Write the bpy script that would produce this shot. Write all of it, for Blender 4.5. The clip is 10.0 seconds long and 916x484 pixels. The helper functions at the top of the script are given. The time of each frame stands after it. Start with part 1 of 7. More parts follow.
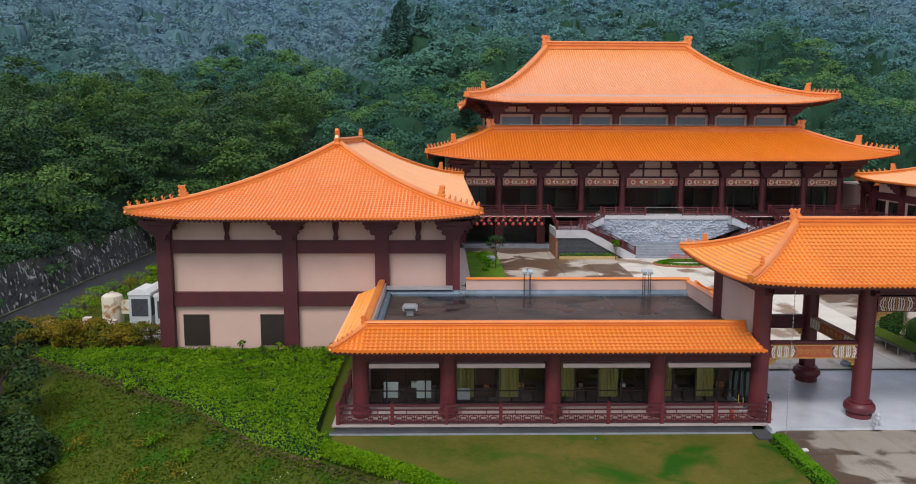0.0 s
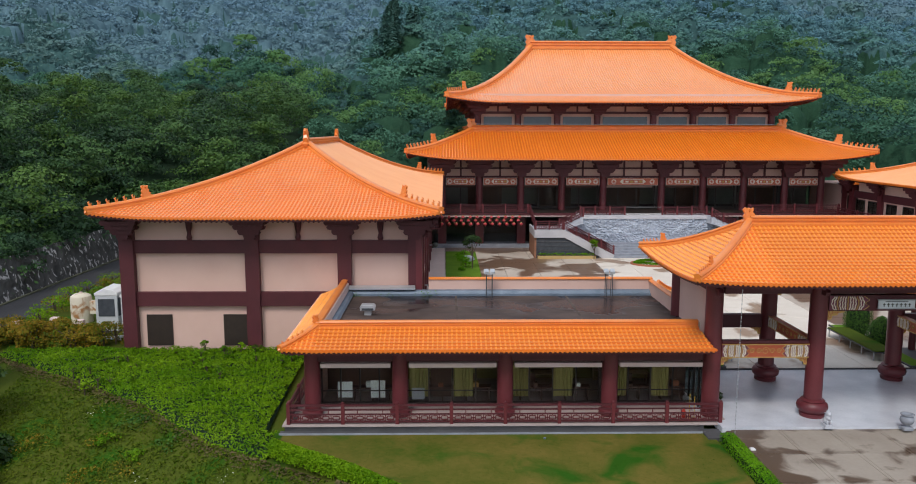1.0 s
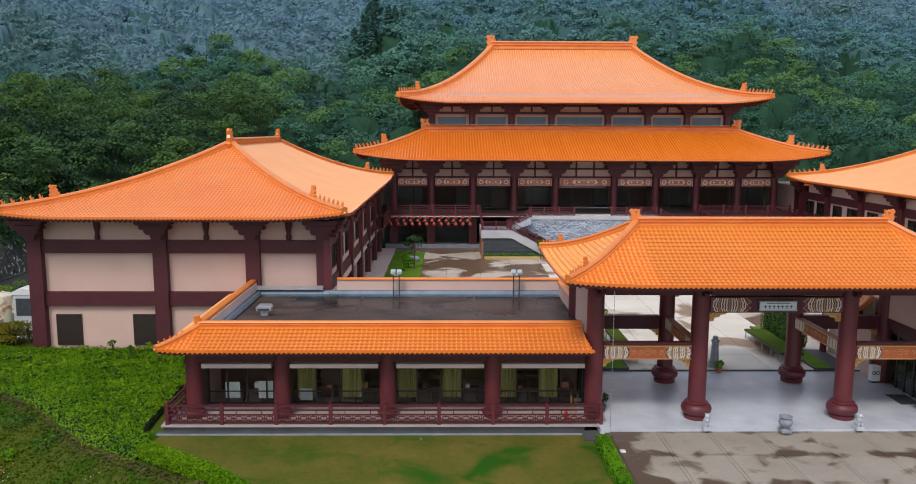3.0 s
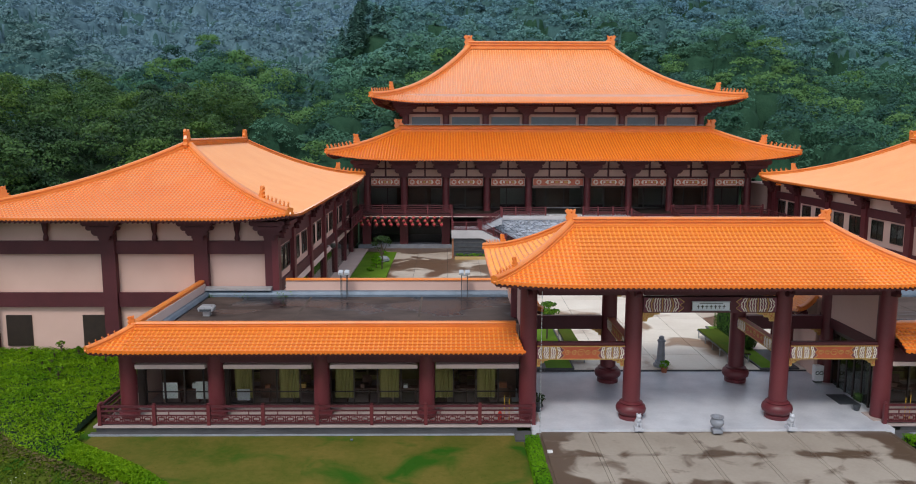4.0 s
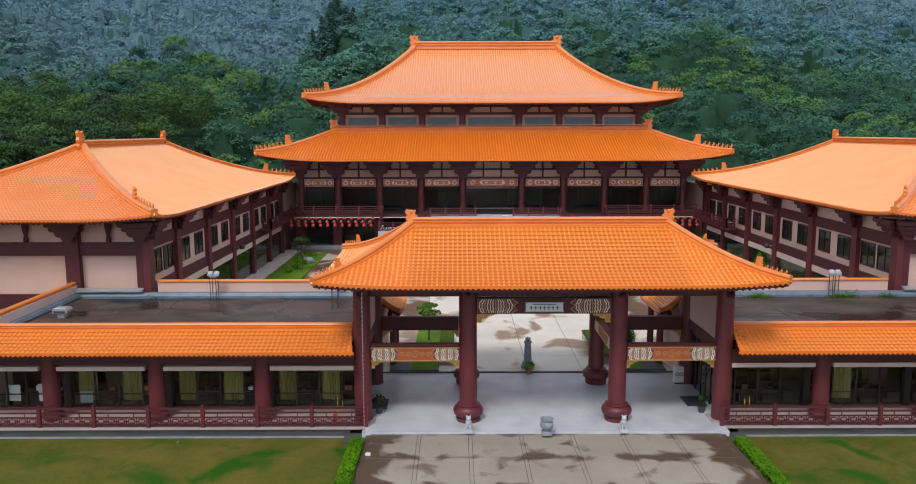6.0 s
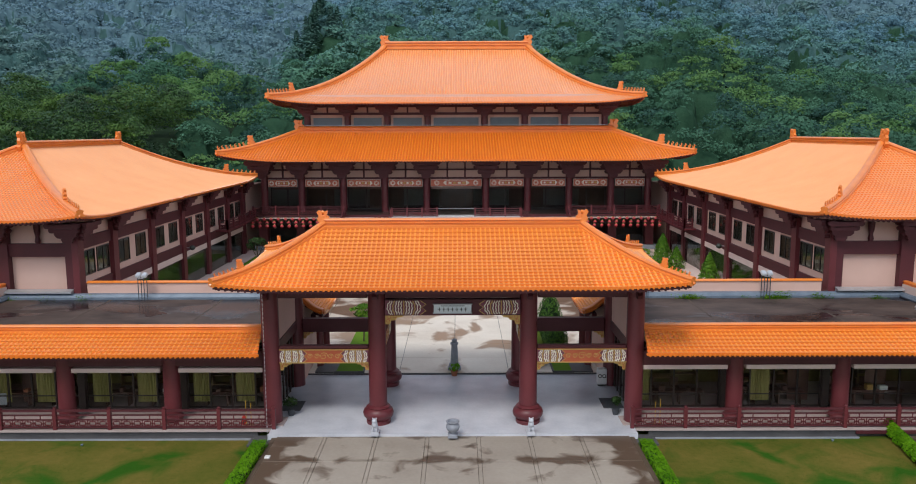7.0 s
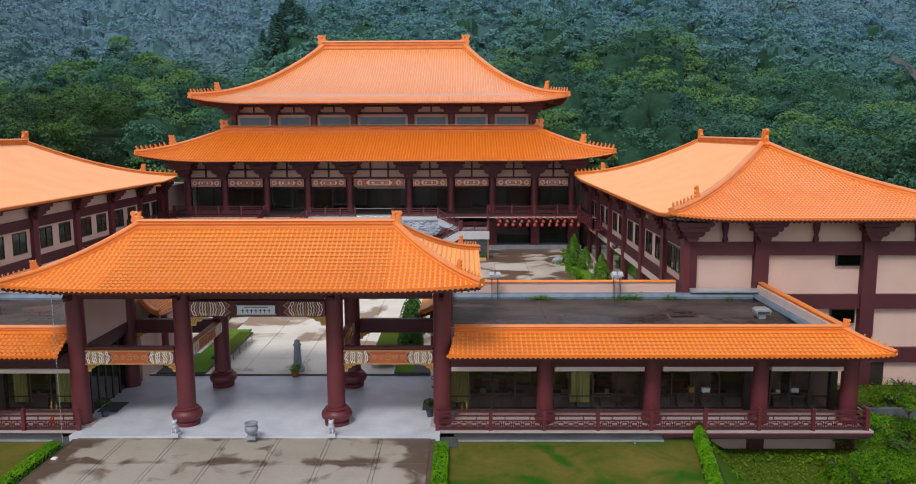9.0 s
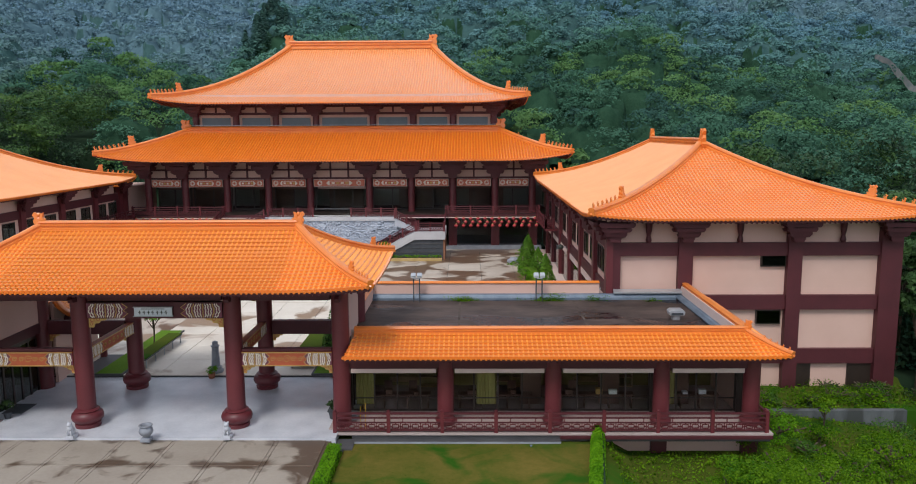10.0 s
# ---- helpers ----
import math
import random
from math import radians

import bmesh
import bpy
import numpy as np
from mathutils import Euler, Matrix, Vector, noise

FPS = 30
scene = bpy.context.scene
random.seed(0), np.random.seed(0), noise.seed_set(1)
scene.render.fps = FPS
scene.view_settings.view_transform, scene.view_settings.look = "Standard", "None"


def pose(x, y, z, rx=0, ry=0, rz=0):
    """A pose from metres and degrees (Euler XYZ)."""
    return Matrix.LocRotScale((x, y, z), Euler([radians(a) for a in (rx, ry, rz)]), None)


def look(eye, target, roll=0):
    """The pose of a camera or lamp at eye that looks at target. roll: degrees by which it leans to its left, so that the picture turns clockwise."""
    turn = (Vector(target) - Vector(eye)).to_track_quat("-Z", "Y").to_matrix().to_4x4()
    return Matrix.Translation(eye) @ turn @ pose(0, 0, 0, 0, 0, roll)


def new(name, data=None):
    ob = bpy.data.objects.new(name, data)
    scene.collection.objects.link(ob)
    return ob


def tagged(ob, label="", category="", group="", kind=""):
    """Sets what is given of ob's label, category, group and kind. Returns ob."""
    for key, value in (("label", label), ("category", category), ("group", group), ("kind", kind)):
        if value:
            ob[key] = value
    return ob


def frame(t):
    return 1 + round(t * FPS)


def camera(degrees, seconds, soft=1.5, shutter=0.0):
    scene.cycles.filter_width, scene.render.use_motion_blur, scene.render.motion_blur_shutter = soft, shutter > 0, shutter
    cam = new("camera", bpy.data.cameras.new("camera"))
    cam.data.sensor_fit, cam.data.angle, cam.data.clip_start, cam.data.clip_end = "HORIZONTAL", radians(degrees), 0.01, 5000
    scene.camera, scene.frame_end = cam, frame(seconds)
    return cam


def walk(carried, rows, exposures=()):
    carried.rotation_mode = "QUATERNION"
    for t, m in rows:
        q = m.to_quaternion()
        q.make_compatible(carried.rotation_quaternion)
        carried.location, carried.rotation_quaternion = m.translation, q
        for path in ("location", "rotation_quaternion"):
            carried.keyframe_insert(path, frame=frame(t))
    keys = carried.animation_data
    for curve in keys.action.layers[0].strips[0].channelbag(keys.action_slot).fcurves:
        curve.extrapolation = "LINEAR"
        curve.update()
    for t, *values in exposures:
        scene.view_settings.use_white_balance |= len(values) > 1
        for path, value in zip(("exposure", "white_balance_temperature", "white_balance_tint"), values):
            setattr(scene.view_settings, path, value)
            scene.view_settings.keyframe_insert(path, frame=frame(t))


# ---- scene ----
cam = camera(60.8, 10.0, soft=1.0)
PATH = [
    (0, (-25.885, -0.126, 14.901), (-25.845, 1.853, 14.617), 0.2),
    (0.5, (-24.639, -0.149, 14.897), (-24.601, 1.83, 14.613), 0.2),
    (1, (-23.253, -0.176, 14.884), (-23.218, 1.804, 14.6), 0.1),
    (1.5, (-21.789, -0.163, 14.882), (-21.756, 1.816, 14.599), 0.1),
    (2, (-20.222, -0.194, 14.903), (-20.19, 1.785, 14.619), 0.1),
    (2.5, (-18.594, -0.18, 14.91), (-18.565, 1.8, 14.626), 0.2),
    (4, (-13.387, -0.225, 14.954), (-13.365, 1.755, 14.67), 0.1),
    (4.5, (-11.324, -0.178, 14.937), (-11.307, 1.801, 14.653), 0.0),
    (5, (-9.128, -0.125, 14.92), (-9.116, 1.855, 14.637), -0.1),
    (5.5, (-6.829, -0.065, 14.904), (-6.82, 1.915, 14.622), -0.1),
    (7, (0.343, 0.297, 14.916), (0.34, 2.277, 14.634), -0.2),
    (7.5, (2.809, 0.4, 14.913), (2.803, 2.38, 14.63), -0.2),
    (8, (5.316, 0.439, 14.912), (5.307, 2.419, 14.629), -0.2),
    (8.5, (7.88, 0.512, 14.928), (7.867, 2.491, 14.644), -0.2),
    (9, (10.497, 0.56, 14.953), (10.478, 2.54, 14.669), -0.2),
    (9.5, (13.153, 0.63, 14.998), (13.129, 2.61, 14.712), -0.2),
    (10, (15.812, 0.808, 14.986), (15.783, 2.788, 14.701), -0.3),
]
walk(cam, [(t, look(eye, target, roll)) for t, eye, target, roll in PATH])

# ---------------------------------------------------------------- light
world = bpy.data.worlds.new("sky")
scene.world = world
world.use_nodes = True
wn = world.node_tree.nodes
sky = wn.new("ShaderNodeTexSky")
sky.sky_type, sky.sun_disc = "NISHITA", False
SUN_EL, SUN_AZ = radians(52), radians(200)
sky.sun_elevation, sky.sun_rotation = SUN_EL, SUN_AZ
sky.air_density, sky.dust_density, sky.ozone_density = 1.0, 1.5, 1.5
# thin high cloud: the clear sky is half veiled by an even white
veil = wn.new("ShaderNodeMix")
veil.data_type = "RGBA"
veil.inputs[0].default_value = 0.6
veil.inputs[7].default_value = (5.9, 6.2, 6.75, 1)
world.node_tree.links.new(sky.outputs[0], veil.inputs[6])
wn["Background"].inputs["Strength"].default_value = 0.122
world.node_tree.links.new(veil.outputs[2], wn["Background"].inputs["Color"])
sun_data = bpy.data.lights.new("sun", "SUN")
sun_data.energy, sun_data.angle, sun_data.color = 1.4, radians(16), (1.0, 0.97, 0.93)
sun = new("sun", sun_data)
sun.matrix_world = look((0, 0, 0), (-math.sin(SUN_AZ) * math.cos(SUN_EL), -math.cos(SUN_AZ) * math.cos(SUN_EL), -math.sin(SUN_EL)))
scene.view_settings.exposure = 0.35

# ---------------------------------------------------------------- materials


def material(name, a, b, rough=0.6, scale=1.5, fine=18.0, bump=0.15, spec=0.5, metal=0.0, per_piece=0.0, island=0.0, stretch=(1, 1, 1), coat=0.0, stain=None, stain_scale=0.25, stain_cut=(0.5, 0.6), stain_rough=None, translucent=0.0, sheen=0.0, pooled=False, relief=0.02):
    """A surface whose colour wanders from a to b at two sizes, with fine relief and, if asked, stains."""
    m = bpy.data.materials.new(name)
    m.use_nodes = True
    n, l = m.node_tree.nodes, m.node_tree.links
    bsdf = n["Principled BSDF"]
    geo = n.new("ShaderNodeNewGeometry")
    mapping = n.new("ShaderNodeMapping")
    mapping.inputs["Scale"].default_value = stretch
    l.new(geo.outputs["Position"], mapping.inputs["Vector"])
    big, small = n.new("ShaderNodeTexNoise"), n.new("ShaderNodeTexNoise")
    big.inputs["Scale"].default_value, big.inputs["Detail"].default_value = scale, 4
    small.inputs["Scale"].default_value, small.inputs["Detail"].default_value = fine, 3
    for t in (big, small):
        l.new(mapping.outputs[0], t.inputs["Vector"])
    fac = n.new("ShaderNodeMath")
    fac.operation = "MULTIPLY_ADD"
    fac.inputs[1].default_value = 0.55
    l.new(small.outputs["Fac"], fac.inputs[0])
    scaled = n.new("ShaderNodeMath")
    scaled.operation = "MULTIPLY_ADD"
    scaled.inputs[1].default_value, scaled.inputs[2].default_value = 1.5, -0.55
    l.new(big.outputs["Fac"], scaled.inputs[0])
    l.new(scaled.outputs[0], fac.inputs[2])
    last = fac
    for amount, source in ((per_piece, ("ShaderNodeObjectInfo", "Random")), (island, ("ShaderNodeNewGeometry", "Random Per Island"))):
        if amount:
            info = n.new(source[0])
            add = n.new("ShaderNodeMath")
            add.operation = "MULTIPLY_ADD"
            add.inputs[1].default_value = amount
            l.new(info.outputs[source[1]], add.inputs[0])
            shift = n.new("ShaderNodeMath")
            shift.inputs[1].default_value = -amount / 2
            l.new(last.outputs[0], shift.inputs[0])
            l.new(shift.outputs[0], add.inputs[2])
            last = add
    mix = n.new("ShaderNodeMix")
    mix.data_type, mix.clamp_factor = "RGBA", True
    mix.inputs[6].default_value, mix.inputs[7].default_value = (*a, 1), (*b, 1)
    l.new(last.outputs[0], mix.inputs[0])
    colour = mix.outputs[2]
    bsdf.inputs["Roughness"].default_value = rough
    if stain:
        spots = n.new("ShaderNodeTexNoise")
        spots.inputs["Scale"].default_value, spots.inputs["Detail"].default_value = stain_scale, 6
        spots.inputs["Distortion"].default_value = 0.6
        l.new(mapping.outputs[0], spots.inputs["Vector"])
        cut = n.new("ShaderNodeMapRange")
        cut.inputs["From Min"].default_value, cut.inputs["From Max"].default_value = stain_cut
        level = spots.outputs["Fac"]
        if pooled:
            # damp gathers at the cross joints and along the hedge
            axes = n.new("ShaderNodeSeparateXYZ")
            l.new(geo.outputs["Position"], axes.inputs[0])
            for axis, op, value, lo, hi, gain in ((1, "PINGPONG", 1.505, 0.6, 0.0, 0.17), (0, "ABSOLUTE", 1.0, 7.0, 8.3, 0.26)):
                step = n.new("ShaderNodeMath")
                step.operation = "SUBTRACT"
                step.inputs[1].default_value = 34.55 if axis else 0.0
                l.new(axes.outputs[axis], step.inputs[0])
                fold = n.new("ShaderNodeMath")
                fold.operation = op
                fold.inputs[1].default_value = value
                l.new(step.outputs[0], fold.inputs[0])
                ramp = n.new("ShaderNodeMapRange")
                ramp.inputs["From Min"].default_value, ramp.inputs["From Max"].default_value = lo, hi
                ramp.inputs["To Max"].default_value = gain
                l.new(fold.outputs[0], ramp.inputs["Value"])
                total = n.new("ShaderNodeMath")
                l.new(level, total.inputs[0])
                l.new(ramp.outputs[0], total.inputs[1])
                level = total.outputs[0]
        l.new(level, cut.inputs["Value"])
        over = n.new("ShaderNodeMix")
        over.data_type = "RGBA"
        over.inputs[7].default_value = (*stain, 1)
        l.new(cut.outputs[0], over.inputs[0])
        l.new(colour, over.inputs[6])
        colour = over.outputs[2]
        if stain_rough is not None:
            wet = n.new("ShaderNodeMapRange")
            wet.inputs["To Min"].default_value, wet.inputs["To Max"].default_value = rough, stain_rough
            l.new(cut.outputs[0], wet.inputs["Value"])
            l.new(wet.outputs[0], bsdf.inputs["Roughness"])
    l.new(colour, bsdf.inputs["Base Color"])
    bsdf.inputs["Specular IOR Level"].default_value = spec
    bsdf.inputs["Metallic"].default_value = metal
    bsdf.inputs["Coat Weight"].default_value = coat
    bsdf.inputs["Coat Roughness"].default_value, bsdf.inputs["Coat IOR"].default_value = 0.25, 1.6
    if sheen:
        bsdf.inputs["Sheen Weight"].default_value, bsdf.inputs["Sheen Roughness"].default_value = sheen, 0.6
        bsdf.inputs["Sheen Tint"].default_value = (0.8, 0.9, 1.0, 1)
    if bump:
        node = n.new("ShaderNodeBump")
        node.inputs["Strength"].default_value, node.inputs["Distance"].default_value = bump, relief
        l.new(small.outputs["Fac"], node.inputs["Height"])
        l.new(node.outputs[0], bsdf.inputs["Normal"])
    if translucent:
        tr, blend = n.new("ShaderNodeBsdfTranslucent"), n.new("ShaderNodeMixShader")
        l.new(colour, tr.inputs["Color"])
        blend.inputs[0].default_value = translucent
        l.new(bsdf.outputs[0], blend.inputs[1])
        l.new(tr.outputs[0], blend.inputs[2])
        l.new(blend.outputs[0], n["Material Output"].inputs["Surface"])
    return m


TILE = material("orange_glazed_tile", (0.90, 0.31, 0.035), (0.95, 0.39, 0.06), 0.36, 0.5, 9, 0.08, 0.6, island=0.4, coat=0.6)
# Tile and pan with the sky's sheen painted in as a paler orange.
SHEEN_TILE = material("sheen_painted_orange_tile", (0.86, 0.335, 0.10), (0.91, 0.395, 0.135), 0.36, 0.4, 5, 0.08, 0.6, island=0.2, coat=1.0)
OLIVE = material("olive_brown_room_wall", (0.17, 0.14, 0.05), (0.26, 0.215, 0.09), 0.7, 0.5, 6, 0.05, 0.3)
SHEEN_PAN = material("sheen_painted_orange_pan_tile", (0.77, 0.235, 0.05), (0.83, 0.29, 0.075), 0.36, 0.35, 6, 0.08, 0.6, coat=1.0)
# Pan colour is the tile's orange darkened, painting in shade between the lighter ribs.
PAN = material("gap_shade_orange_pan_tile", (0.74, 0.165, 0.008), (0.82, 0.21, 0.018), 0.36, 0.35, 6, 0.08, 0.6, coat=0.6)
# Lower hall roof: shade under the upper eaves painted in as deeper orange.
SHADE_TILE = material("shade_painted_orange_tile", (0.74, 0.195, 0.008), (0.82, 0.245, 0.018), 0.4, 0.4, 7, 0.08, 0.5, island=0.3, coat=0.3)
SHADE_PAN = material("shade_painted_orange_pan_tile", (0.60, 0.115, 0.004), (0.68, 0.145, 0.008), 0.45, 0.35, 6, 0.08, 0.5, coat=0.2)
RIDGE = material("orange_glazed_ridge", (0.68, 0.17, 0.02), (0.82, 0.26, 0.045), 0.4, 0.8, 14, 0.1, 0.6, coat=0.3)
RED = material("dark_red_paint", (0.064, 0.0135, 0.018), (0.10, 0.021, 0.027), 0.55, 0.7, 12, 0.08, 0.4)
COLUMN = material("oxblood_column_paint", (0.098, 0.016, 0.021), (0.145, 0.025, 0.031), 0.45, 0.6, 10, 0.06, 0.5)
PINK = material("pink_plaster", (0.60, 0.395, 0.33), (0.68, 0.465, 0.395), 0.85, 0.5, 25, 0.1, 0.3)
HALLWALL = material("grey_hall_wall", (0.22, 0.22, 0.205), (0.32, 0.315, 0.295), 0.7, 0.4, 8, 0.05, 0.3)
CREAM = material("pale_plaster_trim", (0.62, 0.47, 0.42), (0.70, 0.55, 0.50), 0.8, 0.8, 20, 0.08, 0.3)
CONCRETE = material("pale_concrete_paving", (0.28, 0.237, 0.195), (0.39, 0.342, 0.285), 0.75, 0.35, 6, 0.1, 0.35, per_piece=0.2, stain=(0.105, 0.07, 0.047), stain_scale=0.6, stain_cut=(0.58, 0.70), stain_rough=0.4, pooled=True)
SLABSIDE = material("dusty_pink_floor_stone", (0.36, 0.29, 0.27), (0.46, 0.38, 0.36), 0.75, 0.8, 20, 0.08, 0.3)
COURT = material("cream_concrete_yard", (0.60, 0.53, 0.45), (0.76, 0.70, 0.61), 0.6, 0.35, 6, 0.1, 0.4, per_piece=0.3, stain=(0.32, 0.22, 0.15), stain_scale=0.22, stain_cut=(0.54, 0.60), stain_rough=0.4)
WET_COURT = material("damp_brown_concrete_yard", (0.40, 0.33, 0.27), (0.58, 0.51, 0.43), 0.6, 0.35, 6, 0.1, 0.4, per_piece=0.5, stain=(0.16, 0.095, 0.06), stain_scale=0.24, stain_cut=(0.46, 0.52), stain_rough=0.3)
GRANITE = material("grey_polished_granite", (0.41, 0.43, 0.48), (0.66, 0.675, 0.72), 0.28, 0.7, 9, 0.03, 0.5)
GRANITE_DARK = material("dark_wet_stone", (0.05, 0.05, 0.055), (0.10, 0.098, 0.10), 0.6, 1, 10, 0.2)
STONE = material("grey_carved_stone", (0.2, 0.215, 0.25), (0.34, 0.36, 0.40), 0.7, 1.5, 8, 0.5, 0.4)
ROOFING = material("dark_wet_roofing_felt", (0.020, 0.014, 0.013), (0.125, 0.088, 0.074), 0.7, 0.5, 2.5, 0.1, 0.25, stretch=(0.6, 1, 1), stain=(0.020, 0.013, 0.013), stain_scale=0.3, stain_cut=(0.49, 0.56), stain_rough=0.22)
CLERE = material("dim_blue_grey_glazing", (0.12, 0.155, 0.185), (0.17, 0.205, 0.235), 0.35, 1.0, 10, 0.02, 0.4)
GUTTER = material("blue_grey_zinc", (0.10, 0.14, 0.19), (0.20, 0.25, 0.31), 0.5, 1.2, 10, 0.05, 0.4, metal=0.15)
WHITE = material("white_painted_metal", (0.68, 0.68, 0.68), (0.8, 0.8, 0.79), 0.45, 1.0, 15, 0.05)
FRAME = material("dark_brown_window_frame", (0.022, 0.015, 0.013), (0.04, 0.026, 0.02), 0.4, 2, 20, 0.03)
ASPHALT = material("grey_asphalt", (0.026, 0.026, 0.03), (0.045, 0.045, 0.05), 0.6, 0.5, 30, 0.2, 0.3)
GRASS_GROUND = material("turf", (0.045, 0.082, 0.008), (0.095, 0.105, 0.015), 0.95, 0.3, 5, 0.6, 0.1, stain=(0.03, 0.095, 0.006), stain_scale=0.28, stain_cut=(0.52, 0.62))
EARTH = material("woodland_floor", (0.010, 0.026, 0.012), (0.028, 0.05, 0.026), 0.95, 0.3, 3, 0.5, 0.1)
LEAF_NEAR = material("broadleaf_foliage", (0.022, 0.068, 0.020), (0.090, 0.180, 0.052), 0.6, 0.15, 1.2, 0.0, 0.15, island=0.5, translucent=0.3, sheen=0.05)
LEAF_NEAR_B = material("dark_evergreen_foliage", (0.012, 0.042, 0.018), (0.048, 0.108, 0.044), 0.55, 0.15, 1.2, 0.0, 0.2, island=0.5, translucent=0.25, sheen=0.05)
LEAF_NEAR_C = material("yellow_green_foliage", (0.036, 0.10, 0.016), (0.12, 0.22, 0.045), 0.6, 0.15, 1.2, 0.0, 0.2, island=0.5, translucent=0.3, sheen=0.05)
# Some blue haze is mixed into the hillside leaf colours.
LEAF_MID = material("hillside_hazed_foliage", (0.030, 0.098, 0.062), (0.096, 0.22, 0.14), 0.8, 0.12, 1.1, 0.0, 0.08, island=0.2, translucent=0.25, sheen=0.03)
LEAF_MID_B = material("hillside_dark_hazed_foliage", (0.020, 0.068, 0.054), (0.058, 0.138, 0.11), 0.8, 0.12, 1.1, 0.0, 0.08, island=0.2, translucent=0.25, sheen=0.03)
LEAF_MID_C = material("hillside_light_hazed_foliage", (0.05, 0.145, 0.045), (0.16, 0.29, 0.105), 0.8, 0.12, 1.1, 0.0, 0.08, island=0.2, translucent=0.25, sheen=0.03)


def hazed_foliages(name, low, high, count, bump):
    """Leaf colours from the foot of a slope to its top with distance haze painted in, greyer and bluer in steps: low
    and high are the (dark, light) leaf colours at the two ends.
    """
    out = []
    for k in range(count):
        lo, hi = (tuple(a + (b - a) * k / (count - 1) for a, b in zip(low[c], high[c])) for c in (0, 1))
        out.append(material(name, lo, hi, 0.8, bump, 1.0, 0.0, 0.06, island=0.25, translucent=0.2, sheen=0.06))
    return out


# Distance haze is painted into these leaf colours, stronger towards the far end.
UPPER = hazed_foliages("upper_slope_hazed_foliage", ((0.036, 0.122, 0.086), (0.130, 0.285, 0.190)), ((0.085, 0.190, 0.245), (0.165, 0.320, 0.395)), 6, 0.12)
FAR = hazed_foliages("far_slope_hazed_foliage", ((0.056, 0.122, 0.106), (0.135, 0.240, 0.190)), ((0.130, 0.235, 0.305), (0.180, 0.300, 0.375)), 6, 0.08)
# Leaf colours darkened to paint shade between sprays, bluer with distance for haze.
INNER = [material("inner_foliage_painted_shade", lo, hi, 0.9, 0.5, 2.5, 0.6, 0.05, relief=0.3) for lo, hi in (((0.014, 0.045, 0.026), (0.036, 0.086, 0.050)), ((0.030, 0.078, 0.078), (0.066, 0.130, 0.126)), ((0.072, 0.135, 0.165), (0.112, 0.192, 0.225)))]
HEDGE = material("bright_groundcover_leaves", (0.06, 0.18, 0.002), (0.22, 0.37, 0.008), 0.6, 0.3, 2.5, 0.0, 0.12, island=0.45, translucent=0.25)


def glass_material(name, tint, rough, ior=1.45):
    m = bpy.data.materials.new(name)
    m.use_nodes = True
    n, l = m.node_tree.nodes, m.node_tree.links
    bsdf = n["Principled BSDF"]
    bsdf.inputs["Base Color"].default_value = (*tint, 1)
    bsdf.inputs["Roughness"].default_value = rough
    bsdf.inputs["Transmission Weight"].default_value = 1.0
    bsdf.inputs["IOR"].default_value = ior
    return m


GLASS = glass_material("clear_window_glass", (0.93, 0.95, 0.93), 0.01, 1.16)
HALL_GLASS = glass_material("grey_tinted_glass", (0.66, 0.72, 0.70), 0.02, 1.25)
DARK_GLASS = glass_material("dark_tinted_glass", (0.25, 0.33, 0.31), 0.03)

# ---------------------------------------------------------------- mesh helpers


